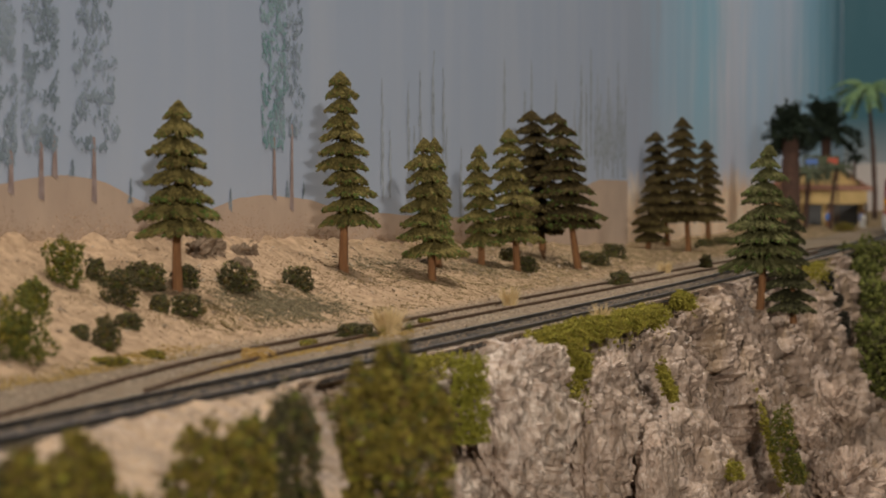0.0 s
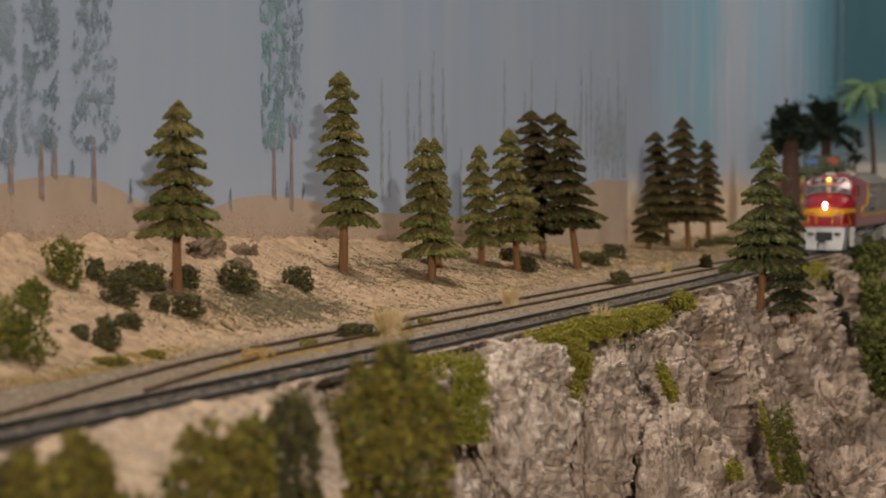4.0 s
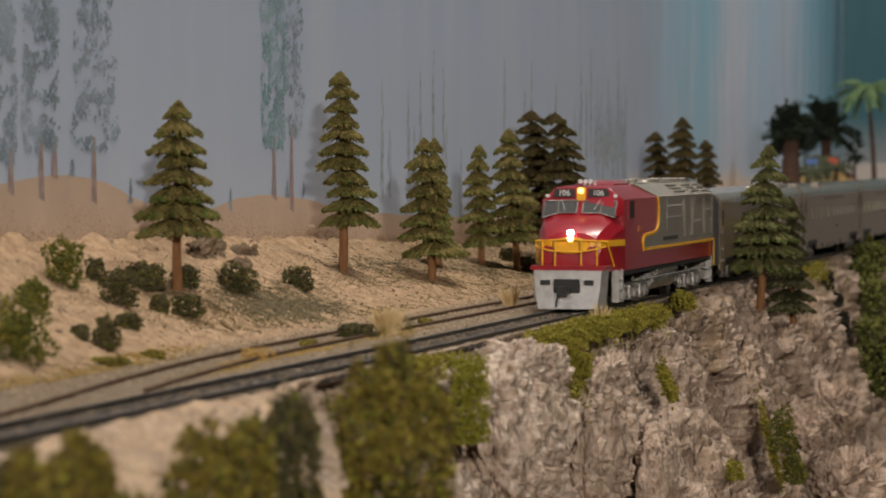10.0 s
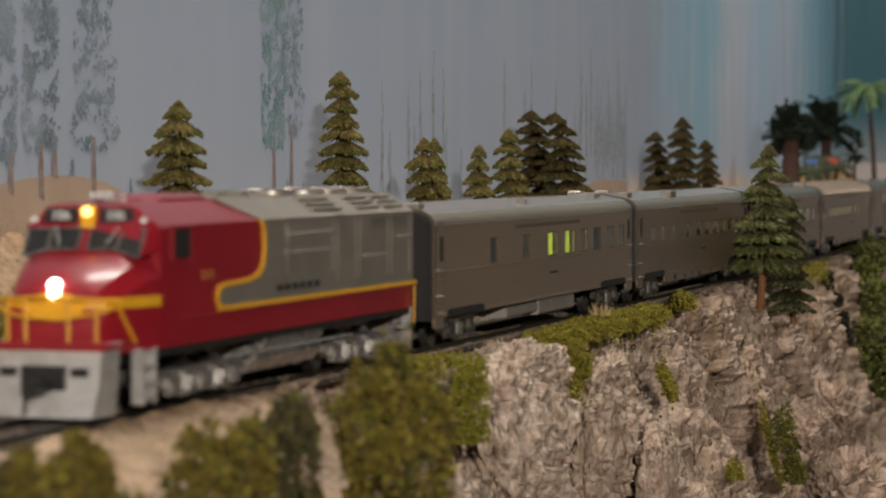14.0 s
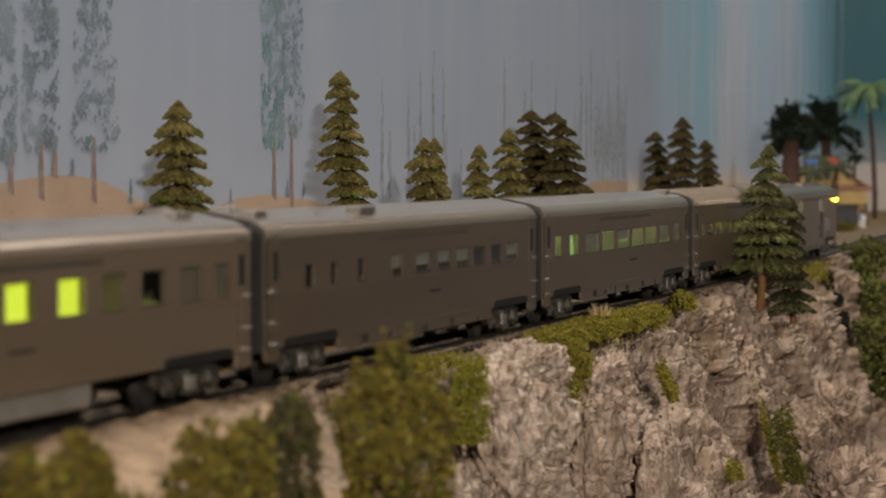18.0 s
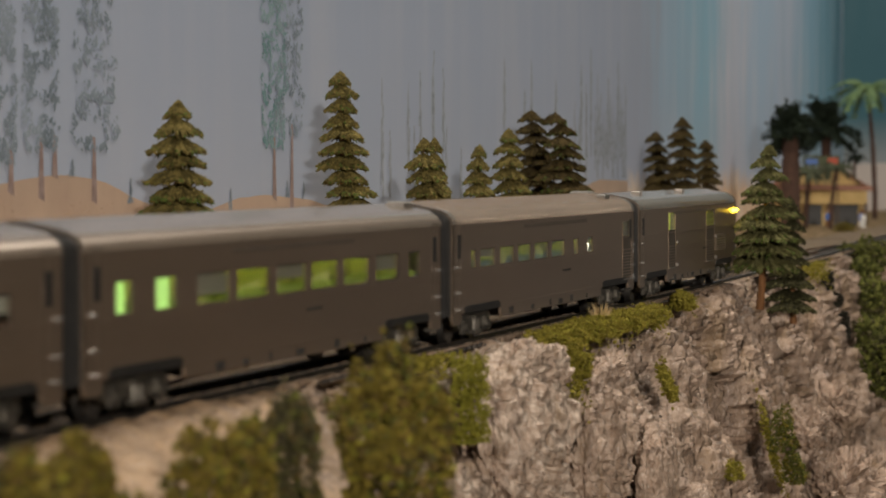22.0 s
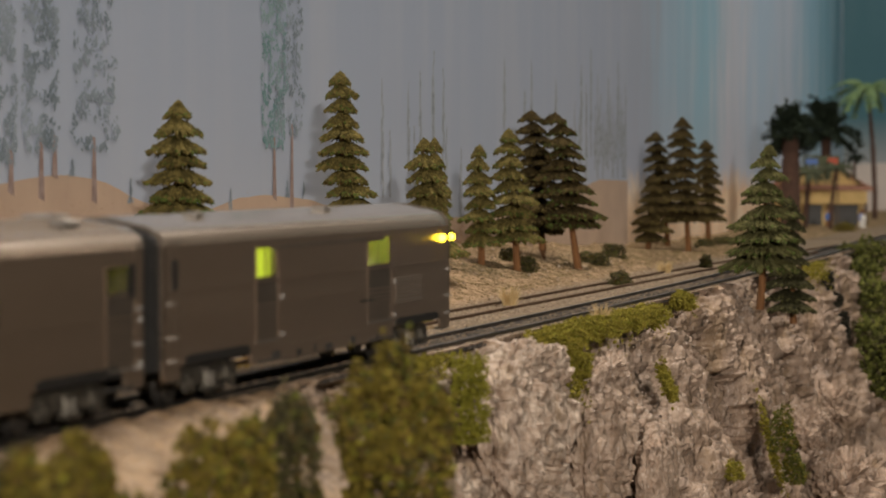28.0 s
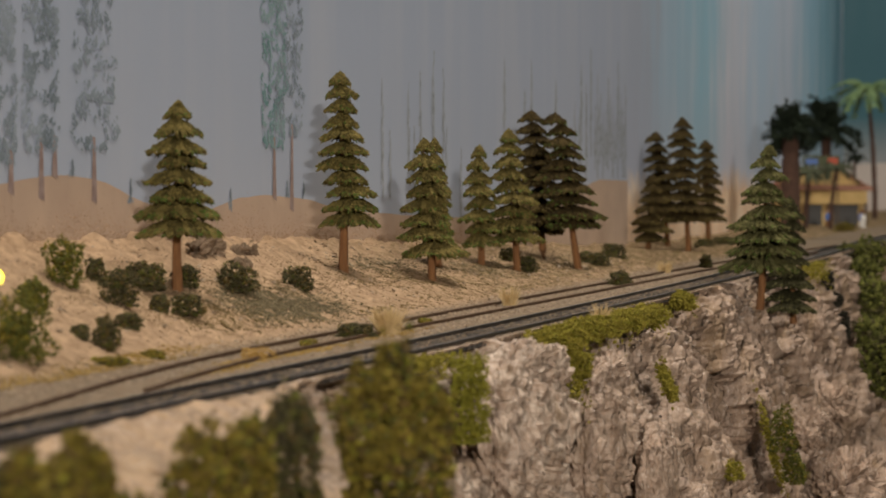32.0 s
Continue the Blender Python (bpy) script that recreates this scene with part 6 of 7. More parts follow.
def locomotive():
    """A cowl-bodied diesel in red and silver; +x is the front."""
    loco = new("diesel_locomotive")
    F, B, hw = 0.120, -0.1035, 0.0180

    def ring(x, w, z0, shoulder, top, tw):
        return [(x, -w, z0), (x, -w, shoulder), (x, -tw, top - 0.0006), (x, -tw + 0.0012, top), (x, tw - 0.0012, top), (x, tw, top - 0.0006), (x, w, shoulder), (x, w, z0)]

    # cowl from the cab back, red
    g = Geo().loft([ring(B, hw, 0.0158, 0.0456, 0.0514, 0.0095), ring(0.078, hw, 0.0158, 0.0456, 0.0514, 0.0095), ring(0.0905, hw, 0.0158, 0.0455, 0.0511, 0.0105),
                    ring(0.0975, hw - 0.0004, 0.0158, 0.0453, 0.0507, 0.0112)])
    part("cowl", g, RED, loco, "glossy dark red cowl")
    # cab front: number-board face leaning forward, windscreen leaning back, then the nose
    g = Geo()
    g.loft([[(0.0975, -hw + 0.0004, 0.0395), (0.0975, hw - 0.0004, 0.0395), (0.0975, hw - 0.0006, 0.0450), (0.0975, 0.0112, 0.0505), (0.0975, -0.0112, 0.0505), (0.0975, -hw + 0.0006, 0.0450)],
            [(0.1045, -hw + 0.0022, 0.0385), (0.1045, hw - 0.0022, 0.0385), (0.1000, hw - 0.0022, 0.0450), (0.0992, 0.0115, 0.0502), (0.0992, -0.0115, 0.0502), (0.1000, -hw + 0.0022, 0.0450)]])
    part("cab_front", g, RED, loco)
    g = Geo()
    nose = []
    for x, w, zt in ((0.0970, hw, 0.0402), (0.1045, hw - 0.0010, 0.0392), (0.1100, hw - 0.0024, 0.0372), (0.1160, hw - 0.0040, 0.0346), (0.1192, hw - 0.0054, 0.0318), (0.1200, hw - 0.0062, 0.0292)):
        nose.append([(x, -w, 0.0158), (x, -w, zt - 0.0068), (x, -w + 0.0022, zt - 0.0022), (x, -w + 0.0068, zt), (x, w - 0.0068, zt), (x, w - 0.0022, zt - 0.0022), (x, w, zt - 0.0068), (x, w, 0.0158)])
    part("nose", g.loft(nose), RED, loco, "angular red nose", smooth=24)
    # silver rear half of the cowl, laid 0.3 mm proud, with its lower tongue reaching forward
    o = 0.0003
    for sd in (1, -1):
        poly = [(B - 0.0001, 0.0236), (0.0570, 0.0236), (0.0604, 0.0244), (0.0616, 0.0264), (0.0606, 0.0286), (0.0570, 0.0296), (0.0385, 0.0302), (0.0315, 0.0314), (0.0282, 0.0340), (0.0272, 0.0380), (0.0276, 0.0430), (0.0300, 0.0456), (B - 0.0001, 0.0456)]
        g = Geo().slab(poly, *sorted((sd * (hw - 0.0006), sd * (hw + o))))
        part("silver_side", g, SILVER, loco, "silver painted side", smooth=0)
        # yellow line round the tongue
        path = poly[:12]
        for (xa, za), (xb, zb) in zip(path, path[1:]):
            d = Vector((xb - xa, 0, zb - za))
            e = Vector((-d.z, 0, d.x)).normalized() * 0.0006
            g = Geo()
            q = [(xa - e.x - d.x * 0.02, za - e.z - d.z * 0.02), (xb - e.x + d.x * 0.02, zb - e.z + d.z * 0.02), (xb + e.x + d.x * 0.02, zb + e.z + d.z * 0.02), (xa + e.x - d.x * 0.02, za + e.z - d.z * 0.02)]
            part("yellow_line", g.slab(q, *sorted((sd * hw, sd * (hw + 0.0006)))), YELLOW, loco, smooth=0)
        # doors, grilles and handrails on the silver side
        for xa, xb, za, zb in ((-0.100, -0.082, 0.027, 0.0445), (-0.078, -0.052, 0.027, 0.0445), (-0.048, -0.032, 0.027, 0.0445), (-0.028, 0.010, 0.030, 0.0445)):
            g = Geo()
            ya, yb = sorted((sd * (hw + o), sd * (hw + o + 0.0001)))
            g.box(xa, xb, ya, yb, za, za + 0.0002).box(xa, xb, ya, yb, zb - 0.0002, zb).box(xa, xa + 0.0002, ya, yb, za, zb).box(xb - 0.0002, xb, ya, yb, za, zb)
            g.box(xa, xb, ya, yb, (za + zb) / 2 - 0.0002, (za + zb) / 2 + 0.0002)
            part("access_door", g, SILVER, loco, smooth=0)
        for k in range(7):
            g = Geo().box(-0.098, -0.060, *sorted((sd * (hw + o), sd * (hw + 0.0008))), 0.0450 - k * 0.00028, 0.0451 - k * 0.00028)
            if k % 3 == 0:
                part("grille_slat", g, SILVER, loco, smooth=0)
        for xa, xb, z in ((-0.099, -0.086, 0.0385), (-0.076, -0.054, 0.0335), (-0.026, 0.014, 0.0365), (-0.026, 0.010, 0.0415), (0.065, 0.084, 0.0225)):
            g = Geo().tube([(xa, sd * (hw + 0.0012), z), (xb, sd * (hw + 0.0012), z)], 0.00022, 5)
            part("handrail", g, CHROME if xa < 0.04 else RED, loco)
        g = Geo().tube([(B + 0.001, sd * (hw + 0.001), 0.0110), (B + 0.0005, sd * (hw + 0.001), 0.0225)], 0.0003, 5)
        part("end_handrail", g, YELLOW, loco, "thin yellow end handrail")
        # plain bars where the side lettering cannot be read
        for i in range(6):
            g = Geo().box(-0.016 + i * 0.006, -0.012 + i * 0.006, *sorted((sd * (hw + o), sd * (hw + o + 0.0002))), 0.0262, 0.0280)
            part("lettering_bar", g, BLACK, loco, smooth=0)
        g = Geo().box(0.064, 0.071, *sorted((sd * hw, sd * (hw + 0.0003))), 0.0315, 0.0338)
        part("number_bar", g, mat("dull_gold", (0.40, 0.12, 0.03), None, 100, 0.5) if sd == 1 else YELLOW, loco, smooth=0)
        # cab side window and door
        g = Geo().box(0.0795, 0.0905, *sorted((sd * hw, sd * (hw + 0.0003))), 0.0375, 0.0447)
        part("cab_side_window", g, BLACK, loco, smooth=0)
        g = Geo()
        ya, yb = sorted((sd * hw, sd * (hw + 0.0005)))
        g.box(0.0788, 0.0795, ya, yb, 0.0370, 0.0452).box(0.0905, 0.0912, ya, yb, 0.0370, 0.0452).box(0.0788, 0.0912, ya, yb, 0.0447, 0.0453)
        part("cab_window_frame", g, RED, loco, smooth=0)
        # sill and steps
        g = Geo().box(B + 0.001, 0.101, *sorted((sd * 0.0135, sd * (hw - 0.0003))), 0.0140, 0.0158)
        part("sill", g, BLACK, loco, smooth=0)
        g = Geo()
        for z in (0.0035, 0.0075, 0.0115):
            g.box(0.1015, 0.1085, *sorted((sd * 0.0150, sd * 0.0181)), z, z + 0.0009)
        g.box(0.1008, 0.1016, *sorted((sd * 0.0150, sd * 0.0181)), 0.003, 0.0165).box(0.1084, 0.1092, *sorted((sd * 0.0150, sd * 0.0181)), 0.003, 0.0165)
        part("cab_steps", g, PILOT_SILVER, loco, smooth=0)
        g = Geo()
        for z in (0.0045, 0.0095):
            g.box(B + 0.0015, B + 0.007, *sorted((sd * 0.0150, sd * 0.0181)), z, z + 0.0009)
        g.box(B + 0.0008, B + 0.0016, *sorted((sd * 0.0150, sd * 0.0181)), 0.003, 0.0160)
        part("rear_steps", g, PILOT_SILVER, loco, smooth=0)
    # silver roof and its slanted shoulders
    for sd in (1, -1):
        g = Geo()
        a = [(B - 0.0001, sd * (hw + 0.0003), 0.0456), (0.0300, sd * (hw + 0.0003), 0.0456), (0.0420, sd * 0.0098, 0.0513), (B - 0.0001, sd * 0.0098, 0.0513)]
        nrm = Vector((0, sd * 0.6, 0.8)) * 0.0003
        g.loft([[Vector(p) - nrm for p in a], [Vector(p) + nrm for p in a]])
        sh = part("roof_shoulder", g, SILVER, loco, "silver sloping roof panel", smooth=0)
        for xa, xb in ((-0.097, -0.080), (-0.074, -0.054), (-0.04, -0.015)):
            for k in (0.25, 0.5, 0.75):
                y, z = sd * (hw + 0.0003 - 0.0085 * k), 0.0459 + 0.0057 * k
                part("shoulder_grille", Geo().box(xa, xb, y - 0.0007, y + 0.0007, z, z + 0.0006), SILVER, sh, smooth=0)
    g = Geo().box(B - 0.0001, 0.042, -0.0098, 0.0098, 0.0513, 0.0518)
    part("roof_panel", g, SILVER, loco, smooth=0)
    g = Geo().loft([ring(x, 0.0085, 0.0500, z, z + 0.0012, 0.0070) for x, z in ((0.040, 0.0508), (0.046, 0.0519), (0.074, 0.0519), (0.082, 0.0506))])
    part("roof_blister", g, RED, loco)
    for x in (-0.092, -0.072, -0.052, -0.026):
        g = Geo().disc((x, 0, 0.0523), 0.0072, 0.0014, "z", 22)
        fan = part("radiator_fan", g, SILVER, loco)
        g = Geo()
        for k in range(4):
            a = math.pi * k / 4
            g.tube([(x - 0.0068 * math.cos(a), -0.0068 * math.sin(a), 0.0532), (x + 0.0068 * math.cos(a), 0.0068 * math.sin(a), 0.0532)], 0.0003, 4)
        part("fan_grille", g, TRUCK_SILVER, fan)
    for x in (0.002, 0.018):
        part("exhaust_stack", Geo().box(x - 0.003, x + 0.003, -0.0025, 0.0025, 0.0512, 0.0533, c=0.0004), SILVER, loco, smooth=0)
    for y in (-0.0022, 0.0, 0.0022):
        g = Geo().tube([(0.084, y, 0.0528), (0.091, y, 0.0530), (0.0930, y, 0.0530)], [0.0003, 0.0005, 0.0010], 8)
        g.box(0.083, 0.085, y - 0.0004, y + 0.0004, 0.0504, 0.0531)
        part("air_horn", g, CHROME, loco)
    # windscreens, leaning with the cab front, with bright frames and wipers
    for sd in (1, -1):
        def w(a, b, off=0.0):
            """A place on the windscreen: a across, b up."""
            return (0.1046 - 0.0046 * b + off, sd * (0.0012 + 0.0142 * a), 0.0392 + 0.0066 * b)
        g = Geo()
        quad = [w(0.0, 0.12), w(0.55, 0.10), w(1.0, -0.18), w(1.0, 0.86), w(0.0, 0.90)]
        g.loft([[Vector(p) + Vector((0.0003, 0, 0)) for p in quad], [Vector(p) - Vector((0.0003, 0, 0)) for p in quad]])
        ws = part("windscreen", g, BLACK, loco, "dark glossy windscreen", smooth=0)
        for p, q in zip(quad, quad[1:] + quad[:1]):
            part("windscreen_frame", Geo().tube([Vector(p) + Vector((0.0004, 0, 0)), Vector(q) + Vector((0.0004, 0, 0))], 0.0002, 5), TRUCK_SILVER, ws)
        part("mullion", Geo().tube([w(0.55, 0.08, 0.0004), w(0.58, 0.88, 0.0004)], 0.0003, 5), VENT, ws)
        part("wiper", Geo().tube([w(0.5, 0.95, 0.0008), w(0.35, 0.3, 0.0008)], 0.0002, 4), CHROME, ws)
        # number boards with white numerals
        g = Geo()
        quad = [(0.1003, sd * 0.0030, 0.0464), (0.1003, sd * 0.0125, 0.0464), (0.0998, sd * 0.0112, 0.0499), (0.0998, sd * 0.0030, 0.0499)]
        g.loft([[Vector(p) + Vector((0.0004, 0, 0)) for p in quad], [Vector(p) - Vector((0.001, 0, 0)) for p in quad]])
        nb = part("number_board", g, BLACK, loco, smooth=0)
        cu = bpy.data.curves.new("numeral", "FONT")
        cu.body, cu.size, cu.align_x, cu.align_y, cu.extrude = "106", 0.0034, "CENTER", "CENTER", 0.0001
        cu.materials.append(WHITE)
        tx = new("numeral", cu)
        tx.parent = nb
        tx.matrix_basis = pose(0.10085, sd * 0.0073, 0.0481, 90, 0, 90)
        part("class_lamp", Geo().disc((0.1000, sd * 0.0145, 0.0470), 0.0008, 0.001, "x", 10), WHITE, loco)
    # lamps
    part("lamp_housing", Geo().box(0.0990, 0.1010, -0.0019, 0.0019, 0.0450, 0.0506, c=0.0005), YELLOW, loco, "amber roof lamp housing")
    part("roof_lamp", Geo().disc((0.1012, 0, 0.0491), 0.0012, 0.001, "x", 14), LAMP_AMBER, loco, "glowing amber roof lamp")
    for z in (0.0297, 0.0321):
        part("headlight", Geo().disc((0.1198, 0, z), 0.0011, 0.0018, "x", 16), LAMP_WHITE, loco, "bright glowing headlight")
    # yellow nose oval and front handrails
    g = Geo()
    g.loft([[(x, 0.0078 * math.cos(2 * math.pi * j / 24), 0.0268 + 0.0035 * math.sin(2 * math.pi * j / 24)) for j in range(24)] for x in (0.1199, 0.1204)])
    part("nose_emblem", g, YELLOW, loco, "plain yellow oval on the nose", smooth=0)
    bow = [(0.1252 - 0.0060 * (y / 0.0150) ** 2, y, 0.0295 - 0.0010 * (abs(y) / 0.0150)) for y in np.linspace(-0.0150, 0.0150, 15)]
    part("front_handrail", Geo().tube(bow, 0.00042, 6), YELLOW, loco, "yellow handrail across the nose")
    part("front_handrail", Geo().tube([(x + 0.0002, y, z - 0.0050 + 0.0030 * (abs(y) / 0.0150) ** 2) for x, y, z in bow], 0.00036, 6), YELLOW, loco)
    for y in (-0.0115, -0.0055, 0.0055, 0.0115):
        x = 0.1252 - 0.0060 * (y / 0.0150) ** 2
        part("handrail_post", Geo().tube([(x, y, 0.0292), (x, y, 0.0186)], 0.0004, 6), YELLOW, loco)
    for sd in (1, -1):
        part("handrail_post", Geo().tube([(0.1190, sd * 0.0150, 0.0286), (0.1090, sd * 0.0160, 0.0180)], 0.0004, 6), YELLOW, loco)
        part("yellow_line", Geo().loft([[(0.0985, sd * 0.0160, z), (0.1150, sd * 0.0125, z), (0.1150, sd * 0.0148, z), (0.1100, sd * 0.0160, z), (0.1045, sd * 0.0174, z), (0.0985, sd * 0.0183, z)] for z in (0.0263, 0.0289)]), YELLOW, loco, smooth=0)
        part("yellow_line", Geo().loft([[(0.1148, sd * 0.0125, z), (0.1196, sd * 0.0070, z), (0.1205, sd * 0.0082, z), (0.1190, sd * 0.0126, z), (0.1148, sd * 0.0147, z)] for z in (0.0263, 0.0289)]), YELLOW, loco, smooth=0)
    # front platform and silver pilot
    part("front_platform", Geo().box(0.100, 0.1258, -0.0156, 0.0156, 0.0168, 0.0186, c=0.0004), RED, loco, smooth=0)
    g = Geo()
    g.loft([[(0.117, -0.0142, 0.0010), (0.1262, -0.0122, 0.0010), (0.1275, 0, 0.0010), (0.1262, 0.0122, 0.0010), (0.117, 0.0142, 0.0010)],
            [(0.117, -0.0150, 0.0085), (0.1252, -0.0136, 0.0085), (0.1258, 0, 0.0085), (0.1252, 0.0136, 0.0085), (0.117, 0.0150, 0.0085)],
            [(0.117, -0.0154, 0.0169), (0.1248, -0.0142, 0.0169), (0.1252, 0, 0.0169), (0.1248, 0.0142, 0.0169), (0.117, 0.0154, 0.0169)]])
    pilot = part("pilot", g, PILOT_SILVER, loco, "bright silver pilot plate", smooth=20)
    part("coupler_pocket", Geo().box(0.1235, 0.1268, -0.0056, 0.0056, 0.0075, 0.0132, c=0.0004), BLACK, pilot, smooth=0)
    part("coupler", Geo().box(0.124, 0.1315, -0.0016, 0.0016, 0.0068, 0.0100, c=0.0004).box(0.1285, 0.1322, -0.0030, 0.0012, 0.0062, 0.0104, c=0.0004), BLACK, pilot, "black knuckle coupler", smooth=0)
    for y in (-0.0092, 0.0092):
        part("mu_socket", Geo().box(0.1242, 0.1268, y - 0.0020, y + 0.0020, 0.0108, 0.0128), BLACK, pilot, smooth=0)
    part("air_hose", Geo().tube([(0.1262, -0.0035, 0.0070), (0.1285, -0.0038, 0.0045), (0.1282, -0.0042, 0.0018)], 0.0005, 6), BLACK, pilot)
    part("rear_pilot", Geo().box(B - 0.001, B + 0.001, -0.0165, 0.0165, 0.004, 0.0158), TRUCK_SILVER, loco, smooth=0)
    # fuel tank, air reservoirs
    g = Geo()
    g.loft([[(x, -0.0150, 0.0120), (x, -0.0160, 0.0085), (x, -0.0130, 0.0048), (x, 0.0130, 0.0048), (x, 0.0160, 0.0085), (x, 0.0150, 0.0120)] for x in (-0.025, 0.028)])
    part("fuel_tank", g, TRUCK_SILVER, loco, "dull silver fuel tank", smooth=20)
    for sd in (1, -1):
        part("air_reservoir", Geo().disc((0.000, sd * 0.0148, 0.0132), 0.0021, 0.046, "x", 14), TRUCK_SILVER, loco)
        part("brake_pipe", Geo().tube([(-0.05, sd * 0.0163, 0.0105), (0.05, sd * 0.0163, 0.0105)], 0.0004, 5), CHROME, loco)
    part("frame", Geo().box(B + 0.002, 0.115, -0.0075, 0.0075, 0.0118, 0.0150), BLACK, loco, smooth=0)
    for x in (0.0635, -0.0595):
        truck(loco, x, 3, 0.0215, 0.0057, TRUCK_SILVER)
    return tagged(loco, "red and silver cowl diesel locomotive with yellow stripes and lit headlight", "locomotive")


loco = locomotive()


# -- far end: a little station under palms beside the line
PALM_DARK = island_foliage("palm_dark", (0.012, 0.018, 0.012), (0.02, 0.03, 0.018), (0.03, 0.042, 0.025))
PALM_GREEN = island_foliage("palm_green", (0.10, 0.17, 0.07), (0.20, 0.30, 0.14), (0.30, 0.40, 0.20))
PALM_GREY = island_foliage("palm_grey_green", (0.06, 0.072, 0.045), (0.115, 0.13, 0.08), (0.18, 0.20, 0.13))
PALM_TRUNK = mat("palm_trunk", (0.05, 0.026, 0.018), (0.10, 0.05, 0.033), 300, 0.85, bump=0.0005, bump_scale=800)
STUCCO = mat("yellow_stucco", (0.50, 0.35, 0.14), (0.60, 0.43, 0.19), 120, 0.9, bump=0.0003)
ROOF_TILE = mat("red_roof_tile", (0.20, 0.095, 0.06), (0.30, 0.15, 0.10), 220, 0.85, vary=0.2)
WOOD_AND_SHADE = mat("wood_and_shade", (0.06, 0.035, 0.02), (0.10, 0.06, 0.035), 200, 0.8)


def palm(x, y, z, height, spread, trunk_r, seed, leaf, label, fronds=16, lean=0.0, wide=0.16, droop=0.6, clump=0.0):
    """A model palm: ringed trunk and arching feathered fronds."""
    rg = np.random.default_rng(seed)
    top = new("palm_tree")
    top.matrix_basis = pose(x, y, z)
    g = Geo()
    g.tube([(lean * t * t, 0, height * t - 0.003) for t in np.linspace(0, 1, 14)], [trunk_r * (1.15 - 0.35 * t) * (1.08 if i % 2 else 0.95) for i, t in enumerate(np.linspace(0, 1, 14))], 10)
    part("trunk", g, PALM_TRUNK, top, "ringed brown palm trunk")
    for j in range(fronds):
        a = 2 * math.pi * (j * 0.382 + rg.uniform(-0.03, 0.03))
        el = rg.uniform(-0.5, 1.5) if wide > 0.25 else rg.uniform(0.1, 0.8)
        L = spread * rg.uniform(0.8, 1.1)
        ca, sa = math.cos(a), math.sin(a)
        g = Geo()
        spine = [(lean + L * q * ca * math.cos(el), L * q * sa * math.cos(el), height - 0.003 + L * (math.sin(el) * q - droop * q * q * math.cos(el))) for q in np.linspace(0.02, 1, 9)]
        g.tube(spine, [L * 0.02 * (1.1 - q) + 0.0001 for q in np.linspace(0, 1, 9)], 4)
        for i in range(1, 9):
            p, q = Vector(spine[i - 1]), Vector(spine[i])
            w = L * wide * math.sin(math.pi * (0.12 + 0.8 * i / 9)) * rg.uniform(0.8, 1.2)
            for sd in (-1, 1):
                tip = q + Vector((-sa * w * sd + ca * w * 0.4, ca * w * sd + sa * w * 0.4, -w * 0.35))
                up = Vector((0, 0, 0.0003))
                g.add([p + up, q + up, tip, p - up, q - up], [(0, 1, 2), (3, 2, 4), (0, 2, 3), (1, 4, 2)])
        fr = part("frond", g, leaf, top, smooth=0)
        if clump:
            cp = np.array([Vector(spine[i]) + Vector(rg.normal(0, clump * 0.8, 3)) for i in range(3, 9) for _ in range(5)])
            fo = new("leaf_clump", crumbs("leaf_clump", cp, (clump * 0.5, clump * 1.1), leaf, rg, flat=0.6))
            fo.parent = fr
    return tagged(top, label, "palm tree", "palms by the station")


palm(0.314, 2.500, -0.004, 0.094, 0.027, 0.0085, 1, PALM_DARK, "stout dark palm with a thick brown trunk", 34, wide=0.30, droop=0.35, clump=0.0028)
palm(0.408, 2.950, -0.004, 0.104, 0.035, 0.0062, 2, PALM_DARK, "dark palm beside the station roof", 28, wide=0.28, droop=0.40, clump=0.0028)
palm(0.484, 3.100, -0.004, 0.150, 0.050, 0.0026, 3, PALM_GREEN, "tall slender palm with pale green fronds", 22, lean=-0.009, wide=0.15, droop=0.75)
palm(0.341, 2.600, -0.004, 0.058, 0.022, 0.0019, 4, PALM_GREY, "small grey-green palm in front of the station", 20, lean=0.004, wide=0.20, droop=0.7, clump=0.0009)
palm(0.366, 2.610, -0.004, 0.062, 0.022, 0.0019, 5, PALM_GREY, "small grey-green palm in front of the station", 20, lean=0.005, wide=0.20, droop=0.7, clump=0.0009)
palm(0.446, 3.000, -0.004, 0.072, 0.020, 0.0018, 6, PALM_DARK, "small dark palm behind the station", 12, wide=0.22)


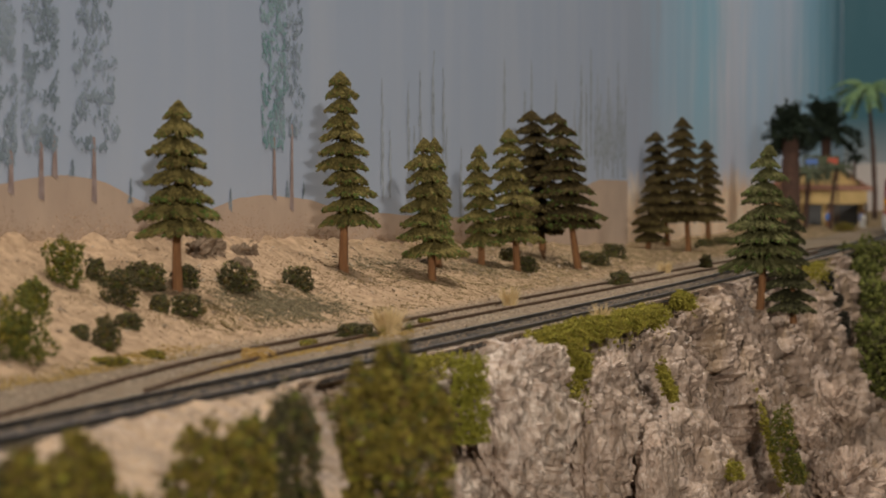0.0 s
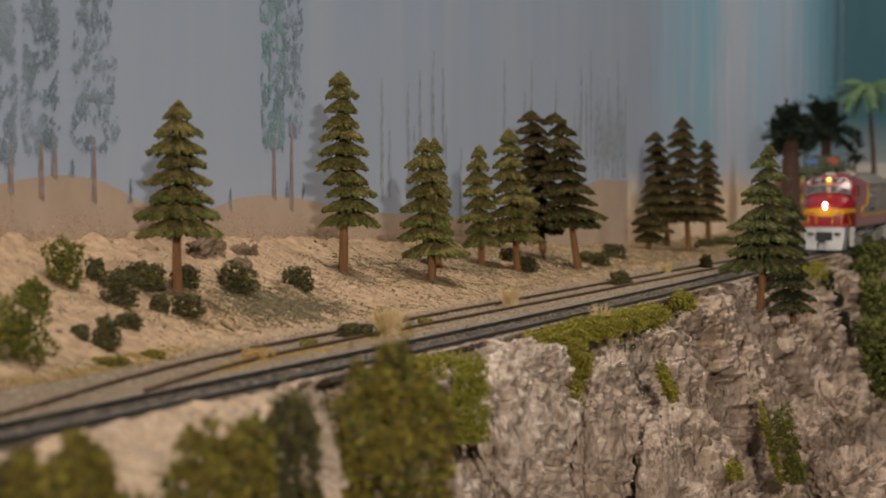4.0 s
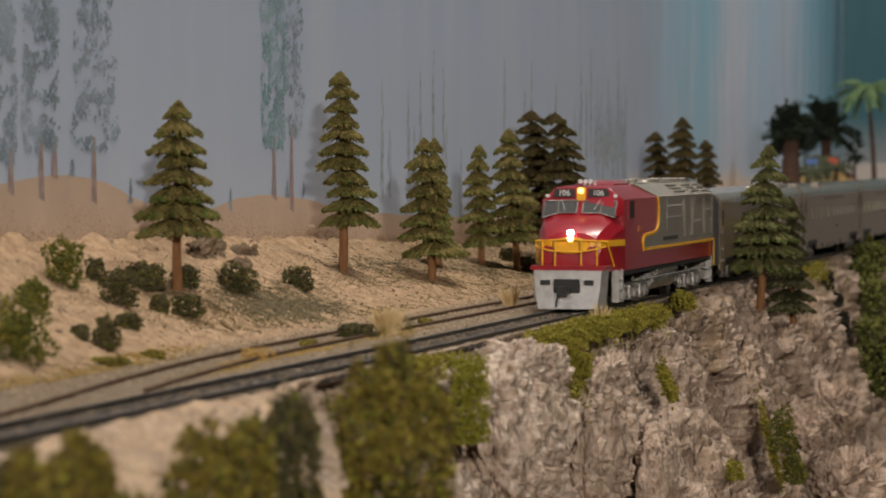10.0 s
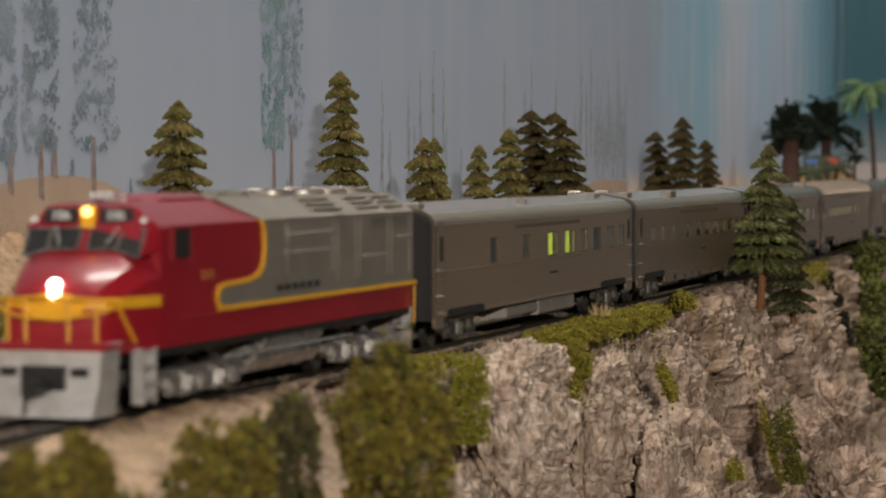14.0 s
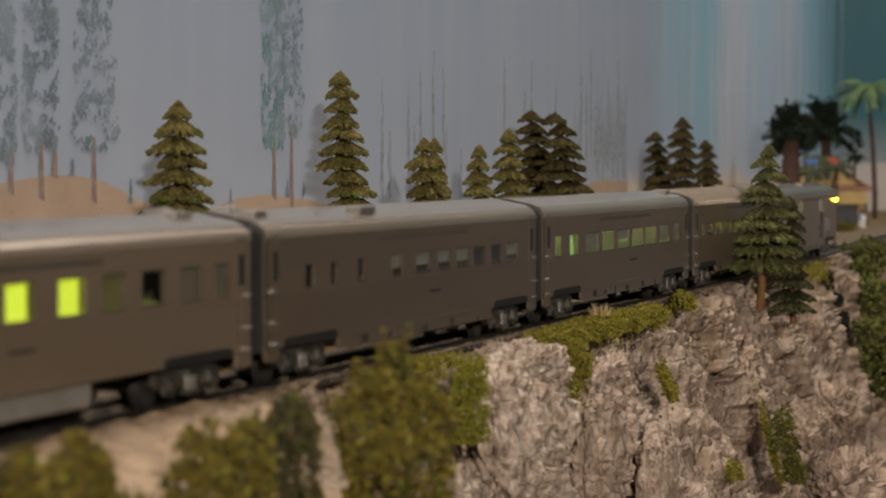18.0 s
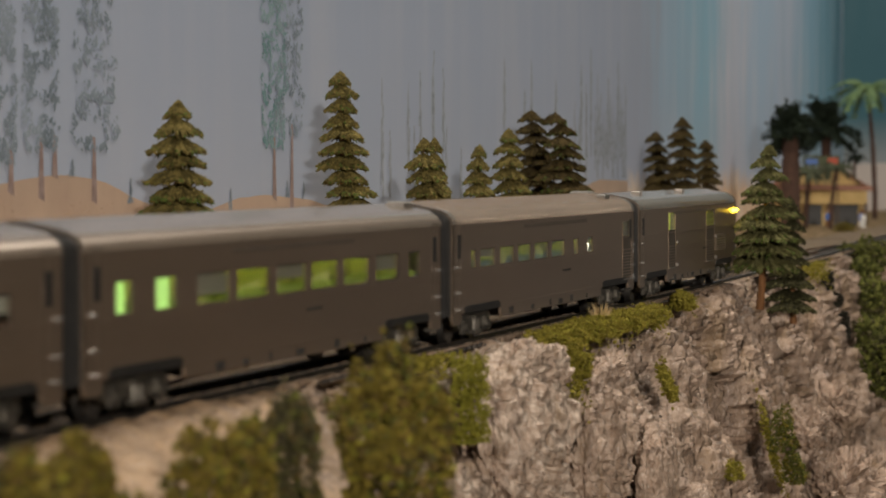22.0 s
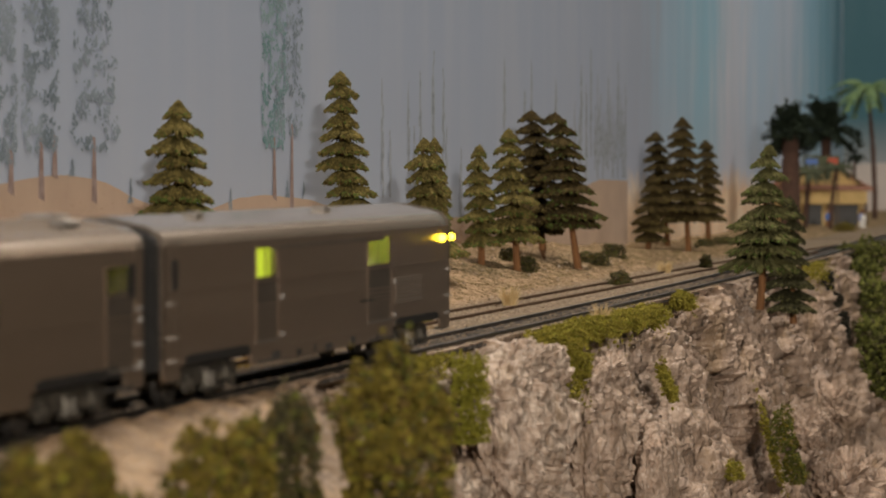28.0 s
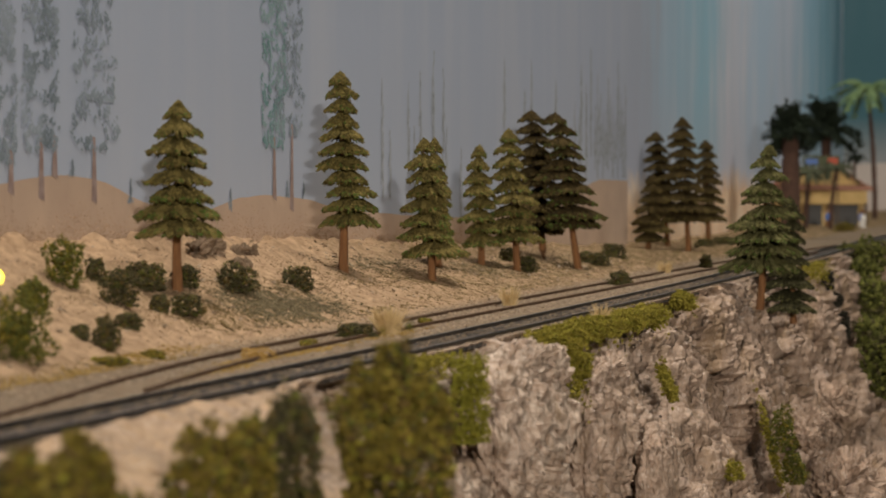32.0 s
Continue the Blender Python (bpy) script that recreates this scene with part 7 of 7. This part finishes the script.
def station():
    """A stucco station: gabled upper storey, tiled roof, and a porch roof over black panels for its shade."""
    top = new("station_building")
    top.matrix_basis = pose(0.380, 2.800, -0.005, 0, 0, -4)
    part("wall", Geo().box(-0.044, 0.044, -0.020, 0.030, 0.0, 0.036), STUCCO, top, "yellow stucco walls", smooth=0)
    ridge, eave, peak = 0.016, 0.0415, 0.0590
    part("gable", Geo().slab([(-0.044, 0.036), (0.044, 0.036), (0.044, eave), (ridge, peak), (-0.020, peak - 0.003), (-0.044, eave)], -0.020, 0.030), STUCCO, top, "yellow stucco gable", smooth=0)
    for (xa, za), (xb, zb) in (((ridge, peak), (0.052, eave - 0.005)), ((ridge, peak), (-0.022, peak - 0.003)), ((-0.022, peak - 0.003), (-0.052, eave - 0.004))):
        d = Vector((xb - xa, 0, zb - za))
        up = Vector((-d.z, 0, d.x)).normalized() * 0.0020
        up = up if up.z > 0 else -up
        lift = up * 0.15
        ring = [Vector((xa, 0, za)) + lift, Vector((xb, 0, zb)) + lift, Vector((xb, 0, zb)) + lift + up, Vector((xa, 0, za)) + lift + up]
        roof = part("roof", Geo().loft([[(p.x, y, p.z) for p in ring] for y in (-0.026, 0.036)]), ROOF_TILE, top, "sloping red-brown tiled roof", smooth=0)
        for i in range(12):
            y = -0.0255 + i * 0.0053
            tile = [ring[3] - up * 0.05, ring[2] - up * 0.05, ring[2] + up * 0.3, ring[3] + up * 0.3]
            part("roof_batten", Geo().loft([[(p.x, yy, p.z) for p in tile] for yy in (y, y + 0.0024)]), ROOF_TILE, roof, smooth=0)
    part("porch_roof", Geo().loft([[(x, -0.033, 0.0375), (x, -0.020, 0.0415), (x, -0.020, 0.0432), (x, -0.033, 0.0392)] for x in (-0.050, 0.050)]), ROOF_TILE, top, "red-brown porch roof", smooth=0)
    part("porch_wall", Geo().box(-0.046, 0.046, -0.031, -0.0302, 0.024, 0.0372), STUCCO, top, "yellow stucco porch front", smooth=0)
    # black panels on the wall carry the shade of the porch doorways
    for x0, x1 in ((-0.036, -0.024), (-0.012, 0.002), (0.014, 0.038)):
        w = part("opening_panel", Geo().box(x0, x1, -0.0214, -0.0202, 0.002, 0.023), BLACK, top, "black panel for the shade under the porch", smooth=0)
        part("frame", Geo().box(x0 - 0.001, x1 + 0.001, -0.0220, -0.0208, 0.023, 0.0242), WOOD_AND_SHADE, w, smooth=0)
    for x in (-0.045, -0.016, 0.008, 0.045):
        part("porch_post", Geo().box(x - 0.0011, x + 0.0011, -0.0312, -0.0290, 0.0, 0.0245), WOOD_AND_SHADE, top, smooth=0)
    # platform colour is kept dark for the palms' shade over it
    part("platform", Geo().box(-0.055, 0.052, -0.036, 0.032, -0.002, 0.0008), WOOD_AND_SHADE, top, smooth=0)
    return tagged(top, "yellow stucco model station with a gabled red-brown tiled roof", "building")


station()
bush("bush", 1.560, 0.0640, -0.004, 0.0180, 0.0110, 231, BUSH_OLIVE, "low olive shrub in front of the station", 300, group="bushes by the station")


def figurine(x, y, body, legs, seed):
    """A tiny painted figure, one plain shape."""
    g = Geo()
    g.tube([(0, 0, 0), (0, 0, 0.0085)], [0.0022, 0.0019], 8, 1)
    g.tube([(0, 0, 0.0085), (0, 0, 0.0125), (0, 0, 0.0155)], [0.0022, 0.0029, 0.0014], 8, 0)
    g.tube([(0, 0, 0.0155), (0, 0, 0.0172), (0, 0, 0.0192)], [0.0008, 0.0014, 0.0008], 8, 2)
    ob = part("figurine", g, [body, legs, mat("figurine_tan", (0.45, 0.28, 0.18), None, 200, 0.7) if seed == 1 else BARK])
    ob.matrix_basis = pose(x, y, -0.0042, 0, 0, seed * 40)
    return tagged(ob, "tiny painted plastic figurine beside the station", "figurine", "figurines by the station")


BLUE_PAINT = mat("blue_paint", (0.06, 0.14, 0.42), (0.10, 0.2, 0.5), 200, 0.6)
figurine(0.374, 2.690, BLUE_PAINT, BARK, 1)
figurine(0.4065, 2.690, BLUE_PAINT, WHITE, 2)
figurine(0.4010, 2.640, WHITE, WHITE, 3)
sign = new("sign_board")
sign.matrix_basis = pose(0.374, 2.735, -0.005)
part("panel", Geo().box(-0.018, 0.018, -0.0006, 0.0006, 0.062, 0.072), PALM_GREY, sign, smooth=0)
part("blue_bar", Geo().box(-0.016, -0.004, -0.0012, -0.0006, 0.064, 0.069), BLUE_PAINT, sign, smooth=0)
part("red_bar", Geo().box(0.006, 0.016, -0.0012, -0.0006, 0.064, 0.070), mat("red_paint", (0.5, 0.08, 0.04), None, 200, 0.6), sign, smooth=0)
for x in (-0.016, 0.016):
    part("post", Geo().box(x - 0.0007, x + 0.0007, -0.0005, 0.0005, 0, 0.063), WOOD_AND_SHADE, sign, smooth=0)
tagged(sign, "raised sign board with blue and red bars over the station", "sign")
# pale painted hill low on the far board
D3 = (W_G - W_E).normalized()
O3 = Vector((D3.y, -D3.x, 0))
g = Geo()
for i in range(40):
    q = []
    for u in (i * 0.03, i * 0.03 + 0.03):
        p = W_E + D3 * u + O3 * 0.001
        q.append((p, 0.052 + 0.008 * math.sin(u * 5 + 1)))
    g.add([(q[0][0].x, q[0][0].y, -0.05), (q[1][0].x, q[1][0].y, -0.05), (q[1][0].x, q[1][0].y, q[1][1]), (q[0][0].x, q[0][0].y, q[0][1])], [(0, 1, 2, 3)])
part("painted_hill", g, mat("pale_hill_paint", (0.50, 0.45, 0.42), (0.58, 0.53, 0.5), 12, 0.8), backdrop_3, "pale painted hill", smooth=0)


# -- what moves: the whole train runs towards the camera and out of view
RUN_T = [0, 1, 2, 4, 6, 7.5, 9, 10.5, 12, 13.5, 15, 16.5, 18, 19.5, 21, 22.5, 24, 25.5, 27, 28.5, 30, 32]
RUN_V = [0.06, 0.125, 0.13234, 0.13411, 0.13613, 0.13159, 0.12373, 0.13042, 0.12349, 0.12514, 0.1155, 0.11641, 0.1042, 0.10692, 0.09937, 0.09634, 0.09077, 0.08823, 0.08315, 0.07795, 0.08, 0.0965]
RUN_STEP = np.arange(0, 32.001, 0.02)
_v = np.interp(RUN_STEP, RUN_T, RUN_V)
RUN_S = np.concatenate([[0], np.cumsum((_v[1:] + _v[:-1]) / 2 * 0.02)])


def run(t):
    """Metres that the train has gone at t seconds."""
    return float(np.interp(t, RUN_STEP, RUN_S))


def on_track(s, pivot):
    """The pose of a car whose middle is s along the line and whose trucks sit pivot ahead and behind."""
    xa, ya, _ = line(s - pivot)
    xb, yb, _ = line(s + pivot)
    return pose((xa + xb) / 2, (ya + yb) / 2, 0, 0, 0, math.degrees(math.atan2(ya - yb, xa - xb)))


def motions():
    for ob, s, pivot in ((loco, 1.5700, 0.0615), (car1, 1.8460, 0.110), (car2, 2.1450, 0.106), (car3, 2.4370, 0.103), (car4, 2.7275, 0.101), (car5, 2.9980, 0.085)):
        walk(ob, [(t, on_track(s - run(t), pivot)) for t in np.arange(0, 32.01, 0.5)])
    turns = {}
    for wheel, x, r in WHEELS:
        if r not in turns:
            rows, last = [(0.0, 0.0)], 0.0
            for i in range(1, 961):
                a = math.degrees(run(i / 30) / r)
                if a - last > 50 or i == 960:
                    rows.append((i / 30, a))
                    last = a
            turns[r] = rows
        walk(wheel, [(t, pose(x, 0, r, 0, a, 0)) for t, a in turns[r]])


motions()
